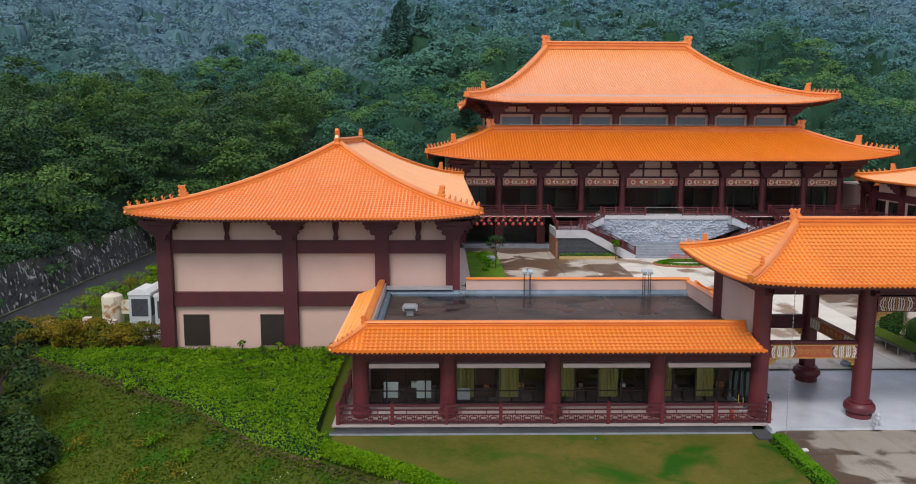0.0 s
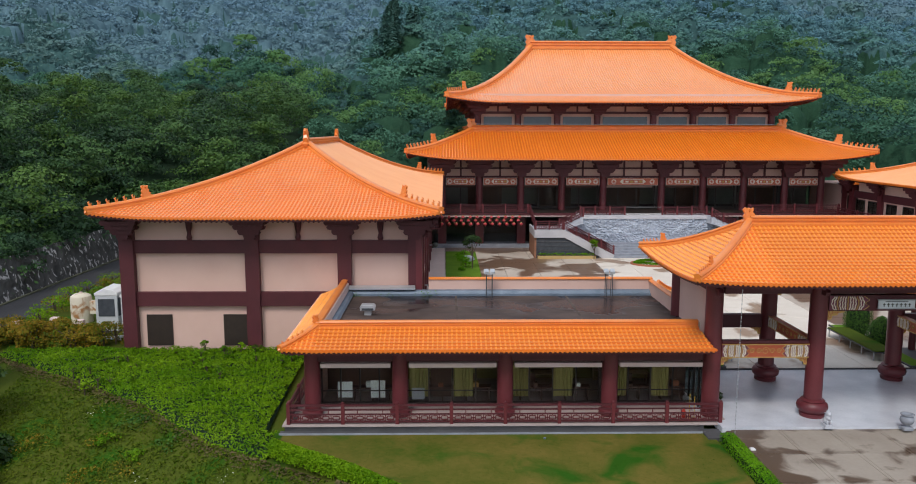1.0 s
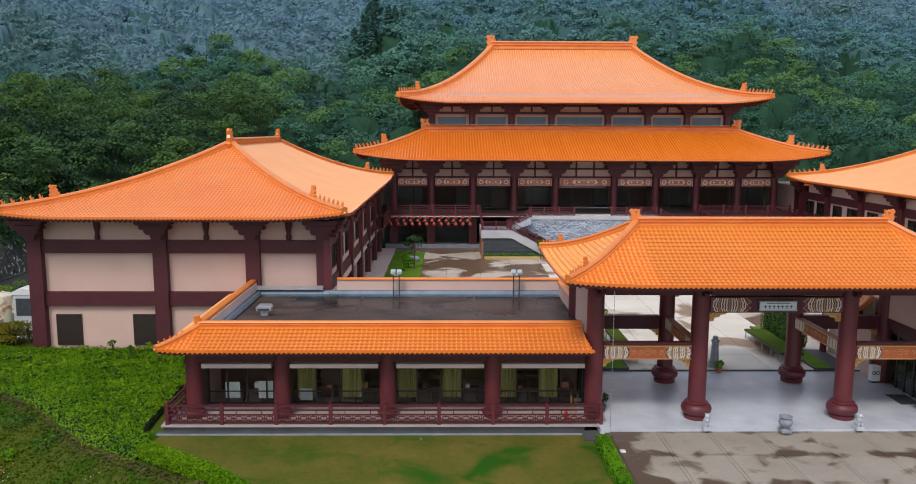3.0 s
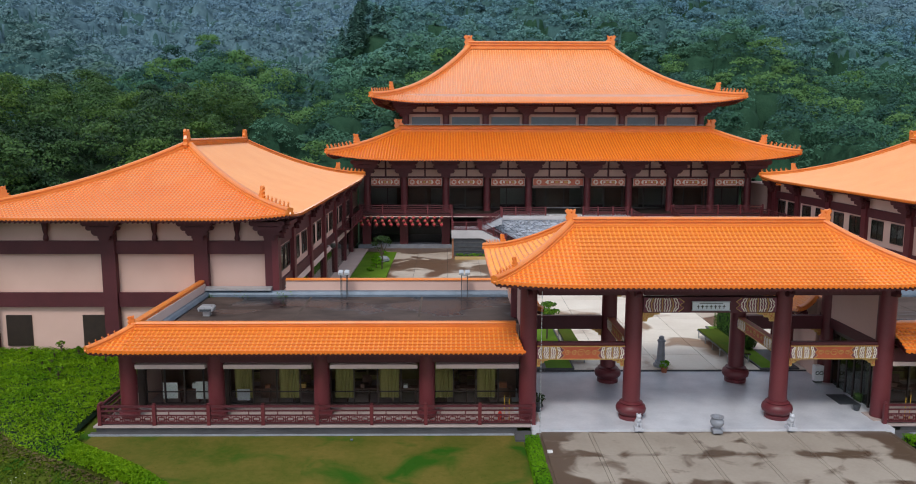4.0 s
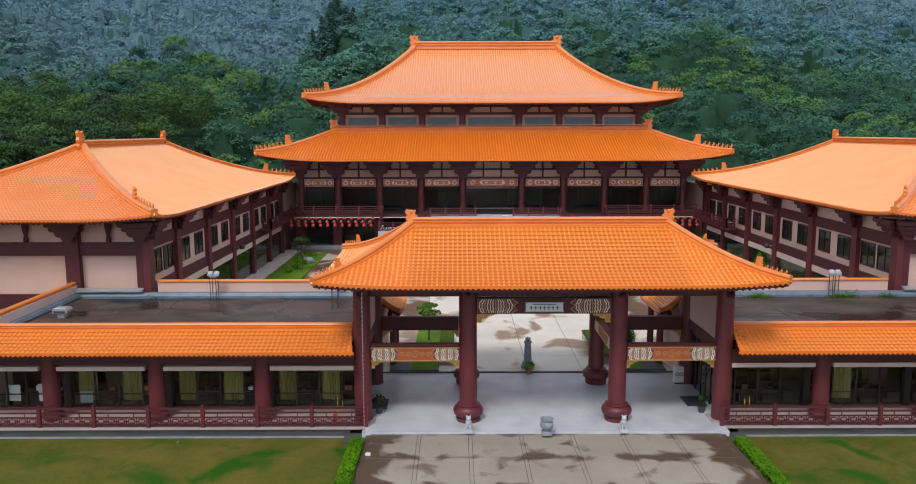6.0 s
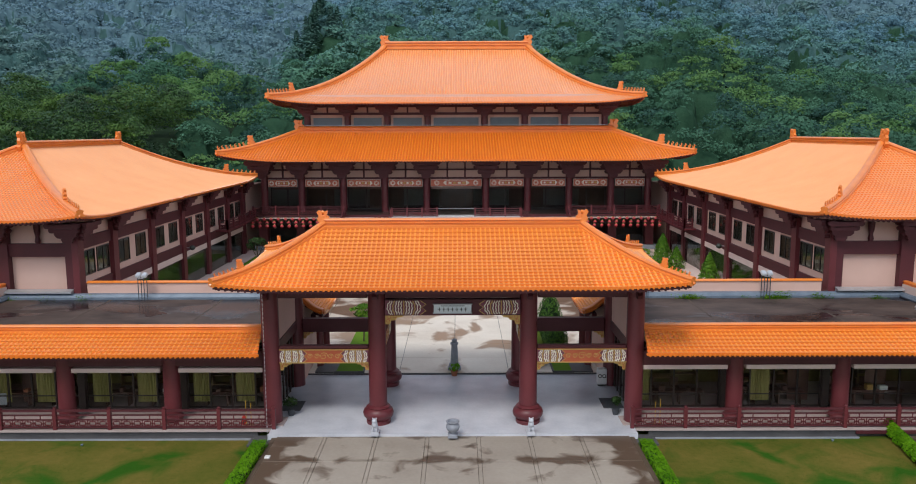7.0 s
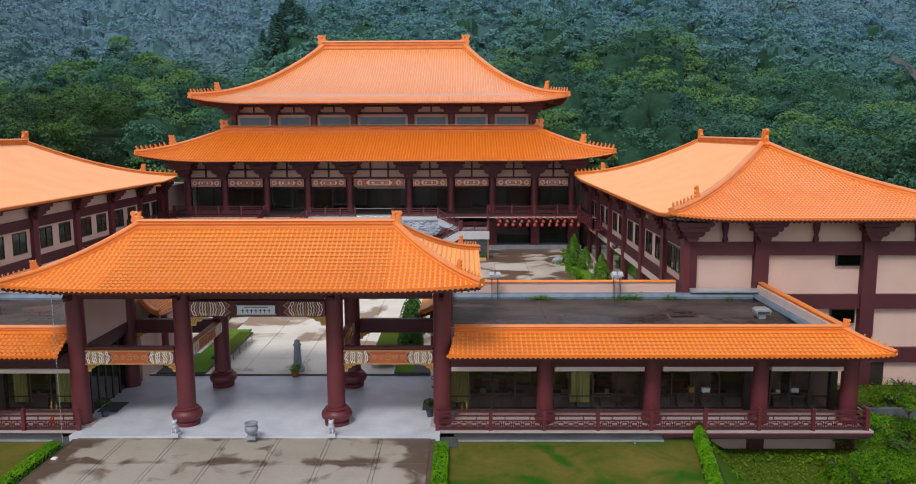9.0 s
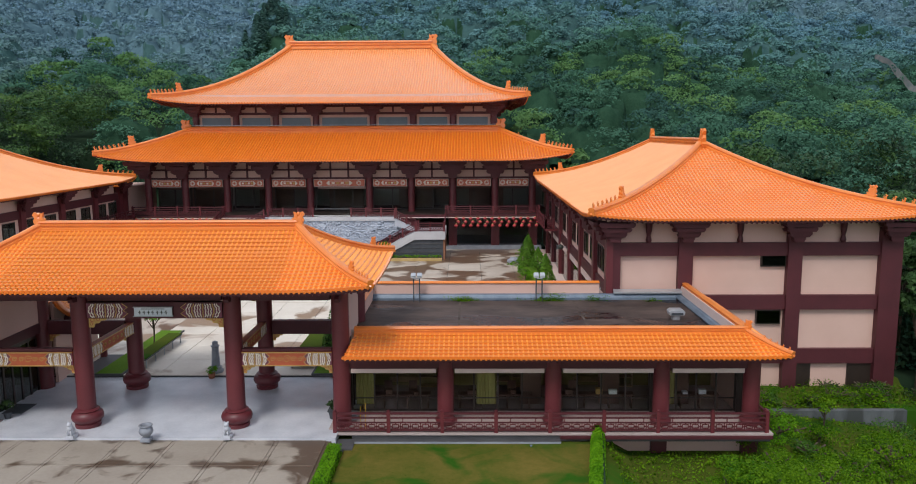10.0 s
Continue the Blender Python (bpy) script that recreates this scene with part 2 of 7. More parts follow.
class Shape:
    """Collects points and faces of one mesh."""

    def __init__(self):
        self.v, self.f = [], []

    def add(self, points, faces):
        n = len(self.v)
        self.v.extend(points)
        self.f.extend([tuple(i + n for i in f) for f in faces])
        return self

    def box(self, x0, x1, y0, y1, z0, z1):
        x0, x1, y0, y1, z0, z1 = min(x0, x1), max(x0, x1), min(y0, y1), max(y0, y1), min(z0, z1), max(z0, z1)
        p = [(x0, y0, z0), (x1, y0, z0), (x1, y1, z0), (x0, y1, z0), (x0, y0, z1), (x1, y0, z1), (x1, y1, z1), (x0, y1, z1)]
        return self.add(p, [(3, 2, 1, 0), (4, 5, 6, 7), (0, 1, 5, 4), (1, 2, 6, 5), (2, 3, 7, 6), (3, 0, 4, 7)])

    def lathe(self, cx, cy, profile, n=16, turn=0.0):
        """profile: (radius, z) from the bottom to the top."""
        p, f = [], []
        for r, z in profile:
            for k in range(n):
                a = turn + 2 * math.pi * k / n
                p.append((cx + r * math.cos(a), cy + r * math.sin(a), z))
        for j in range(len(profile) - 1):
            for k in range(n):
                a, b = j * n + k, j * n + (k + 1) % n
                f.append((a, b, b + n, a + n))
        f.append(tuple(range(n - 1, -1, -1)))
        f.append(tuple(range((len(profile) - 1) * n, len(profile) * n)))
        return self.add(p, f)

    def sweep(self, path, section):
        """Carries a closed section of (across, up) along a path of (x, y, z), upright, ends closed."""
        p, f, m = [], [], len(section)
        for i, q in enumerate(path):
            a, b = Vector(path[max(i - 1, 0)]), Vector(path[min(i + 1, len(path) - 1)])
            way = b - a
            side = Vector((way.y, -way.x, 0)).normalized() if abs(way.x) + abs(way.y) > 1e-6 else Vector((1, 0, 0))
            up = side.cross(way.normalized())
            for s, u in section:
                p.append(tuple(Vector(q) + side * s + up * u))
        for i in range(len(path) - 1):
            for k in range(m):
                a, b = i * m + k, i * m + (k + 1) % m
                f.append((a, b, b + m, a + m))
        f.append(tuple(range(m - 1, -1, -1)))
        f.append(tuple(range((len(path) - 1) * m, len(path) * m)))
        return self.add(p, f)

    def prism(self, outline, axis, d0, d1):
        """Extrudes an outline of (p, q): axis 'y' takes it as (x, z), axis 'x' as (y, z), axis 'z' as (x, y)."""
        def at(p, q, d):
            return {"y": (p, d, q), "x": (d, p, q), "z": (p, q, d)}[axis]
        m = len(outline)
        pts = [at(p, q, d0) for p, q in outline] + [at(p, q, d1) for p, q in outline]
        faces = [(k, (k + 1) % m, (k + 1) % m + m, k + m) for k in range(m)]
        return self.add(pts, faces + [tuple(range(m - 1, -1, -1)), tuple(range(m, 2 * m))])

    def ball(self, cx, cy, cz, rx, ry, rz, n=8, rings=5):
        prof = [(math.sin(math.pi * k / rings), -math.cos(math.pi * k / rings)) for k in range(rings + 1)]
        s = Shape().lathe(0, 0, [(max(r, 0.02), z) for r, z in prof], n)
        return self.add([(cx + x * rx, cy + y * ry, cz + z * rz) for x, y, z in s.v], s.f)


def thing(name, x, y, z, label, category, group="", kind=""):
    ob = new(name)
    ob.location = (x, y, z)
    ob.empty_display_size = 0.5
    return tagged(ob, label, category, group, kind)


def part(name, shape, mat, parent=None, label="", s=1, smooth=False, bevel=0.0, kind="", fix=True):
    """Links a shape, in world places, as one mesh object. s = -1 mirrors it across the temple's axis."""
    me = bpy.data.meshes.new(name)
    v = shape.v if s == 1 else [(-x, y, z) for x, y, z in shape.v]
    me.from_pydata(v, [], shape.f)
    if fix or bevel:
        bm = bmesh.new()
        bm.from_mesh(me)
        if bevel:
            bmesh.ops.bevel(bm, geom=bm.edges[:], offset=bevel, segments=1, affect="EDGES", clamp_overlap=True)
        bmesh.ops.recalc_face_normals(bm, faces=bm.faces[:])
        bm.to_mesh(me)
        bm.free()
    if smooth:
        me.polygons.foreach_set("use_smooth", [True] * len(me.polygons))
        me.set_sharp_from_angle(angle=radians(40))
    me.materials.append(mat)
    ob = new(name, me)
    if parent is not None:
        ob.parent = parent
        base = parent.location if parent.parent is None else Vector((0, 0, 0))
        ob.matrix_parent_inverse = Matrix.Translation(-base)
    return tagged(ob, label, "", "", kind)


def alone(name, shape, mat, label, category, group="", kind="", **more):
    return tagged(part(name, shape, mat, None, "", **more), label, category, group, kind)


# ---------------------------------------------------------------- tiled roofs


class Slope:
    """One roof plane: a runs along the eave, b inwards from it. Hips are straight in plan."""

    def __init__(self, place, a0, a1, top0, top1, run, z0, z1, sag=0.35, lift=0.0, reach=6.0, left=True, right=True):
        self.place, self.a0, self.a1, self.t0, self.t1, self.run = place, a0, a1, top0, top1, run
        self.z0, self.z1, self.sag, self.lift, self.reach, self.left, self.right = z0, z1, sag, lift, reach, left, right

    def ends(self, u):
        return self.a0 + (self.t0 - self.a0) * u, self.a1 + (self.t1 - self.a1) * u

    def height(self, a, u):
        lo, hi = self.ends(u)
        up = 0.0
        for on, d in ((self.left, a - lo), (self.right, hi - a)):
            if on:
                up += max(0.0, 1 - max(d, 0) / self.reach) ** 2
        return self.z0 + (self.z1 - self.z0) * ((1 - self.sag) * u + self.sag * u * u) + self.lift * (1 - u) ** 3 * up

    def at(self, a, u, dz=0.0):
        x, y = self.place(a, u * self.run)
        return x, y, self.height(a, u) + dz

    def stop(self, a):
        """How far up the slope the row at a goes."""
        u = 1.0
        if a < self.t0:
            u = min(u, (a - self.a0) / (self.t0 - self.a0))
        if a > self.t1:
            u = min(u, (self.a1 - a) / (self.a1 - self.t1))
        return u

    def pans(self, rows, cols, step=0.06):
        s = Shape()
        levels = [(0.0, -0.05)]
        for j in range(rows):
            levels += [(j / rows, step), ((j + 1) / rows, 0.0)]
        for u, dz in levels:
            lo, hi = self.ends(u)
            s.v.extend([self.at(lo + (hi - lo) * k / cols, u, dz) for k in range(cols + 1)])
        for r in range(len(levels) - 1):
            for k in range(cols):
                a = r * (cols + 1) + k
                s.f.append((a, a + 1, a + cols + 2, a + cols + 1))
        return s

    def ribs(self, pitch, radius, tile, taper=0.66, facets=4):
        s = Shape()
        count = max(1, round((self.a1 - self.a0) / pitch))
        for k in range(1, count):
            a = self.a0 + (self.a1 - self.a0) * k / count
            top = self.stop(a)
            n = max(1, round(top * self.run / tile))
            for j in range(n):
                base = len(s.v)
                for u, r in ((top * j / n, radius), (top * (j + 1) / n, radius * taper)):
                    for i in range(facets + 1):
                        w = math.pi * i / facets
                        x, y = self.place(a - r * math.cos(w), u * self.run)
                        s.v.append((x, y, self.height(a, u) + r * 1.2 * math.sin(w) + 0.01))
                m = facets + 1
                s.f.extend([(base + i, base + i + 1, base + m + i + 1, base + m + i) for i in range(facets)])
                s.f.append(tuple(base + i for i in range(m)))
        return s

    def drips(self, pitch, radius, drop=0.1):
        """Round tile ends and pointed drip tiles along the eave."""
        s = Shape()
        count = max(1, round((self.a1 - self.a0) / pitch))
        for k in range(count):
            for half, r, z in ((0.0, radius * 1.1, 0.02), (0.5, radius * 0.9, -0.05)):
                a = self.a0 + (self.a1 - self.a0) * (k + half) / count
                base = len(s.v)
                for b in (-0.05, 0.03):
                    x, y = self.place(a, b)
                    h = self.height(a, 0) + z
                    for i in range(6):
                        w = 2 * math.pi * i / 6
                        dx, dy = self.place(a + r * math.cos(w), b)
                        s.v.append((dx, dy, h + r * math.sin(w)))
                s.f.append(tuple(base + i for i in range(6)))
                s.f.extend([(base + i, base + (i + 1) % 6, base + 6 + (i + 1) % 6, base + 6 + i) for i in range(6)])
        return s

    def soffit(self, inner, drop, cols=24, board=0.22):
        """The boarded underside, with the fascia at the eave. inner: how far in it goes; drop: how far it falls below the roof."""
        s = Shape()
        n = len(s.v)
        for b, dz in ((0.06, -0.06), (0.06, -board), (inner, -drop)):
            u = b / self.run
            lo, hi = self.ends(u)
            for k in range(cols + 1):
                a = lo + (hi - lo) * k / cols
                x, y = self.place(a, b)
                s.v.append((x, y, self.height(a, u) + dz))
        for r in range(2):
            for k in range(cols):
                a = n + r * (cols + 1) + k
                s.f.append((a, a + 1, a + cols + 2, a + cols + 1))
        return s

    def rafters(self, pitch, inner, size=0.1):
        s = Shape()
        count = max(1, round((self.a1 - self.a0) / pitch))
        for k in range(1, count):
            a = self.a0 + (self.a1 - self.a0) * k / count
            b1 = min(inner, self.stop(a) * self.run)
            if b1 < 0.25:
                continue
            base = len(s.v)
            for b in (0.12, b1):
                h = self.height(a, b / self.run) - 0.2
                for da, dz in ((-size / 2, -size), (size / 2, -size), (size / 2, 0), (-size / 2, 0)):
                    x, y = self.place(a + da, b)
                    s.v.append((x, y, h + dz))
            s.f.extend([(base, base + 1, base + 2, base + 3)] + [(base + i, base + (i + 1) % 4, base + 4 + (i + 1) % 4, base + 4 + i) for i in range(4)])
        return s

    def hip(self, right=False, n=14, dz=0.0, u0=0.0, u1=1.0):
        out = []
        for k in range(n + 1):
            u = u0 + (u1 - u0) * k / n
            out.append(self.at(self.ends(u)[1 if right else 0], u, dz))
        return out


def hip_slopes(x0, x1, y0, y1, xa, xb, ya, yb, z0, z1, sag, lift, reach):
    """The four planes of a hipped roof whose flat top or ridge runs from (xa, ya) to (xb, yb)."""
    front = Slope(lambda a, b: (a, y0 + b), x0, x1, xa, xb, ya - y0, z0, z1, sag, lift, reach)
    back = Slope(lambda a, b: (a, y1 - b), x0, x1, xa, xb, y1 - yb, z0, z1, sag, lift, reach)
    west = Slope(lambda a, b: (x0 + b, a), y0, y1, ya, yb, xa - x0, z0, z1, sag, lift, reach)
    east = Slope(lambda a, b: (x1 - b, a), y0, y1, ya, yb, x1 - xb, z0, z1, sag, lift, reach)
    return front, back, west, east


def moulding(w, h):
    """The section of a ridge: a stepped wall with a rounded cap."""
    half = [(w * 0.62, 0), (w * 0.62, h * 0.16), (w * 0.4, h * 0.24), (w * 0.4, h * 0.42), (w * 0.56, h * 0.48), (w * 0.56, h * 0.56), (w * 0.4, h * 0.62), (w * 0.4, h * 0.76), (w * 0.6, h * 0.82), (w * 0.5, h * 0.93), (w * 0.22, h)]
    return [(-x, z) for x, z in half] + [(x, z) for x, z in reversed(half)]


def hip_section(w, h):
    half = [(w * 0.6, -0.05), (w * 0.6, h * 0.25), (w * 0.42, h * 0.35), (w * 0.42, h * 0.6), (w * 0.55, h * 0.68), (w * 0.4, h * 0.92), (w * 0.15, h)]
    return [(-x, z) for x, z in half] + [(x, z) for x, z in reversed(half)]


def beast(px, py, pz, dx, dy, h):
    """A seated glazed roof figure that looks along (dx, dy)."""
    s = Shape()
    way = Vector((dx, dy, 0)).normalized()
    side = Vector((-way.y, way.x, 0))

    def blob(f, o, z, a, b, c):
        q = Shape().ball(0, 0, 0, 1, 1, 1, 6, 4)
        s.add([tuple(Vector((px, py, pz)) + way * (f * h + x * a * h) + side * (o * h + y * b * h) + Vector((0, 0, z * h + zz * c * h))) for x, y, zz in q.v], q.f)
    blob(-0.1, 0, 0.22, 0.3, 0.2, 0.26)
    blob(0.08, 0, 0.5, 0.18, 0.16, 0.3)
    blob(0.2, 0, 0.8, 0.2, 0.15, 0.17)
    blob(0.05, 0, 0.98, 0.08, 0.18, 0.1)
    blob(-0.3, 0, 0.5, 0.09, 0.08, 0.3)
    return s


def owl_tail(px, py, pz, dx, dy, h):
    """The dragon-fish finial that bites a ridge's end: jaw, curled tail and fins. (dx, dy) points along the ridge, outwards."""
    way = Vector((dx, dy, 0)).normalized()
    outline = [(-0.5, 0), (0.3, 0), (0.42, 0.18), (0.3, 0.3), (0.38, 0.5), (0.3, 0.66), (0.42, 0.86), (0.3, 1.0), (0.12, 0.92), (0.16, 0.74), (0.02, 0.7), (-0.04, 0.92), (-0.2, 0.98), (-0.16, 0.72), (-0.3, 0.6), (-0.2, 0.44), (-0.42, 0.38), (-0.34, 0.26), (-0.56, 0.2)]
    s = Shape()
    side = Vector((-way.y, way.x, 0))
    for t, k in ((0.3, 0.8), (0.2, 1.0)):
        m = len(outline)
        pts = []
        for sgn in (-1, 1):
            for a, z in outline:
                q = Vector((px, py, pz)) + way * ((a + 0.05) * k * h) + side * (sgn * t * 0.5 * h * (1 - 0.35 * z)) + Vector((0, 0, z * h * (0.86 if k < 1 else 1)))
                pts.append(tuple(q))
        s.add(pts, [(i, (i + 1) % m, (i + 1) % m + m, i + m) for i in range(m)] + [tuple(range(m - 1, -1, -1)), tuple(range(m, 2 * m))])
    for z, r in ((0.35, 0.16), (0.62, 0.13), (0.86, 0.12)):
        q = Shape().ball(0, 0, 0, r * h, r * h, r * h, 7, 5)
        c = Vector((px, py, pz + z * h)) + way * (0.12 * h)
        s.add([tuple(Vector(v) + c) for v in q.v], q.f)
    return s


def tile_plane(parent, slope, pitch, radius, tile, rows, cols, detail=True, s=1, drip=True, inner=2.0, drop=0.35, step=0.06, glaze=None, taper=0.66, under=None):
    roof = part("roof_slope", slope.pans(rows, cols, step), under or (PAN if glaze is None else SHEEN_PAN), parent, s=s, fix=False)
    part("cover_tiling", slope.ribs(pitch, radius, tile, taper), glaze or TILE, roof, "half-round glazed cover tiles", s=s, fix=False, kind="stuff")
    if drip:
        part("eave_tiling", slope.drips(pitch, radius), PAN, roof, "round tile ends and drip tiles", s=s, fix=False, kind="stuff")
        part("soffit", slope.soffit(inner, drop), RED, roof, "dark red boarded soffit", s=s, fix=False)
        part("rafter", slope.rafters(pitch * 1.25, inner * 0.8), RED, roof, "dark red rafter ends", s=s, fix=False, kind="stuff")
    return roof


def hips(parent, slopes, w, h, beasts, size, s=1, gap=0.0, which=("fl", "fr", "bl", "br")):
    """Hip ridges with their row of small figures and the larger beast behind them."""
    front, back = slopes[0], slopes[1]
    for key in which:
        sl, right = (front if key[0] == "f" else back), key[1] == "r"
        path = sl.hip(right)
        hip = part("hip_ridge", Shape().sweep(path, hip_section(w, h)), RIDGE, parent, s=s)
        d = Vector(path[0]) - Vector(path[-1])
        length = sum((Vector(path[i + 1]) - Vector(path[i])).length for i in range(len(path) - 1))
        for k in range(beasts + 1):
            big = k == beasts
            far = 0.25 + k * (gap or size * 1.15) + (size if big else 0)
            u = min(0.95, far / length)
            q = sl.at(sl.ends(u)[1 if right else 0], u, h * 0.85)
            if big:
                part("roof_beast", owl_tail(*q, d.x, d.y, size * 2.3), RIDGE, hip, s=s)
            else:
                part("roof_figure", beast(*q, d.x, d.y, size), RIDGE, hip, s=s, smooth=True, fix=False)

# ---------------------------------------------------------------- parts that several buildings share


def round_column(parent, x, y, z0, z1, r, s=1, drum=None, name="column", n=20):
    col = part(name, Shape().lathe(x, y, [(r * 1.02, z0), (r, z0 + 0.3), (r * 0.96, z1)], n), COLUMN, parent, s=s, smooth=True)
    if drum:
        R, h = drum
        prof = [(R * 0.78, z0), (R * 0.8, z0 + h * 0.18), (R * 0.72, z0 + h * 0.24), (R * 0.95, z0 + h * 0.4), (R, z0 + h * 0.58), (R * 0.93, z0 + h * 0.76), (R * 0.74, z0 + h * 0.86), (R * 0.78, z0 + h * 0.92), (R * 0.66, z0 + h)]
        part("column_base", Shape().lathe(x, y, prof, n), COLUMN, col, "rounded dark red drum base", s=s, smooth=True)
    return col


def bracket(parent, x, y, z, w, h, d, s=1, way="y", out=-1):
    """A stepped bracket set: arms that widen upwards, scrolled at their ends. way: the axis in which it juts out."""
    sh = Shape()
    for k, (a, b, wide, deep) in enumerate(((0.0, 0.28, 0.34, 0.35), (0.3, 0.52, 0.62, 0.55), (0.54, 0.74, 0.82, 0.8), (0.78, 1.0, 1.0, 1.0))):
        hw = w * wide / 2
        c = (b - a) * h * 0.45
        arm = [(-hw, z + b * h), (-hw, z + a * h + c), (-hw + c, z + a * h), (hw - c, z + a * h), (hw, z + a * h + c), (hw, z + b * h)]
        t = 0.14 * w
        if way == "y":
            sh.prism([(x + p, q) for p, q in arm], "y", y + out * (d * deep) - t * 0.4, y + out * (d * deep) + t * 0.4)
            sh.box(x - t * 0.6, x + t * 0.6, y, y + out * d * deep, z + a * h, z + b * h)
            for e in (-1, 1):
                sh.box(x + e * hw * 0.8 - t * 0.45, x + e * hw * 0.8 + t * 0.45, y + out * (d * deep) - t * 0.5, y + out * d * deep + t * 0.5, z + b * h, z + b * h + 0.05 * h)
        else:
            sh.prism([(y + p, q) for p, q in arm], "x", x + out * (d * deep) - t * 0.4, x + out * (d * deep) + t * 0.4)
            sh.box(x, x + out * d * deep, y - t * 0.6, y + t * 0.6, z + a * h, z + b * h)
            for e in (-1, 1):
                sh.box(x + out * (d * deep) - t * 0.5, x + out * d * deep + t * 0.5, y + e * hw * 0.8 - t * 0.45, y + e * hw * 0.8 + t * 0.45, z + b * h, z + b * h + 0.05 * h)
    half = [(0.15, 0.0), (0.17, 0.22), (0.3, 0.24), (0.36, 0.36), (0.28, 0.44), (0.36, 0.5), (0.47, 0.52), (0.52, 0.64), (0.44, 0.74), (0.55, 0.8), (0.58, 0.92), (0.5, 1.0)]
    plate = [(-w * 0.92 * p, z + q * h) for p, q in half] + [(w * 0.92 * p, z + q * h) for p, q in reversed(half)]
    if way == "y":
        sh.prism([(x + p, q) for p, q in plate], "y", y + out * d * 0.3, y + out * (d * 0.3 + 0.16))
    else:
        sh.prism([(y + p, q) for p, q in plate], "x", x + out * d * 0.3, x + out * (d * 0.3 + 0.16))
    return part("bracket", sh, RED, parent, "dark red scrolled and stepped timber bracket", s=s)


def railing(parent, p0, p1, height, posts, s=1, pattern=True, thick=0.09, z_bottom=0.12):
    """Posts with ball caps, three rails and fretwork between two points (x, y, z)."""
    a, b = Vector(p0), Vector(p1)
    way = b - a
    flat = Vector((way.x, way.y, 0)).normalized()
    up = Vector((0, 0, 1))
    for k in range(posts + 1):
        q = a + way * k / posts
        t = thick
        sh = Shape().box(q.x - t, q.x + t, q.y - t, q.y + t, q.z, q.z + height * 1.04)
        sh.lathe(q.x, q.y, [(t * 1.25, q.z + height * 1.04), (t * 1.25, q.z + height * 1.07), (t * 0.7, q.z + height * 1.08), (t * 1.0, q.z + height * 1.12), (t * 0.5, q.z + height * 1.16)], 8)
        part("post", sh, COLUMN, parent, s=s)
    rails = [(height * 0.97, 0.05), (height * 0.74, 0.035), (height * 0.5, 0.035), (z_bottom, 0.04)]
    for k in range(posts):
        q0, q1 = a + way * k / posts + flat * thick, a + way * (k + 1) / posts - flat * thick
        for z, t in rails:
            part("rail", Shape().sweep([tuple(q0 + up * z), tuple(q1 + up * z)], [(-t, -t), (-t, t), (t, t), (t, -t)]), RED, parent, s=s)
        if pattern:
            sh = Shape()
            g = q1 - q0
            lo, hi = z_bottom, height * 0.5
            t = 0.022

            def bar(u0, z0, u1, z1):
                A, B = q0 + g * u0 + up * z0, q0 + g * u1 + up * z1
                if abs(u0 - u1) < 1e-6:
                    o = flat * t
                    side = Vector((flat.y, -flat.x, 0)) * t
                    pts = []
                    for e in (A, B):
                        pts += [tuple(e - o - side), tuple(e + o - side), tuple(e + o + side), tuple(e - o + side)]
                    sh.add(pts, [(0, 1, 2, 3), (4, 5, 6, 7), (0, 1, 5, 4), (1, 2, 6, 5), (2, 3, 7, 6), (3, 0, 4, 7)])
                else:
                    sh.sweep([tuple(A), tuple(B)], [(-t, -t), (-t, t), (t, t), (t, -t)])
            m = (lo + hi) / 2
            for c in (0.1, 0.3, 0.5, 0.7, 0.9):
                bar(c - 0.06, lo + 0.1, c + 0.06, lo + 0.1)
                bar(c - 0.06, hi - 0.1, c + 0.06, hi - 0.1)
                bar(c - 0.06, lo + 0.1, c - 0.06, hi - 0.1)
                bar(c + 0.06, lo + 0.1, c + 0.06, hi - 0.1)
                bar(c - 0.1, m, c - 0.06, m)
                bar(c + 0.06, m, c + 0.1, m)
                bar(c, lo, c, lo + 0.1)
                bar(c, hi - 0.1, c, hi)
            for c in (0.2, 0.4, 0.6, 0.8):
                bar(c, lo, c, hi)
            bar(0.25, hi, 0.25, height * 0.74)
            bar(0.75, hi, 0.75, height * 0.74)
            part("fretwork", sh, COLUMN, parent, "dark red key-pattern fretwork", s=s)


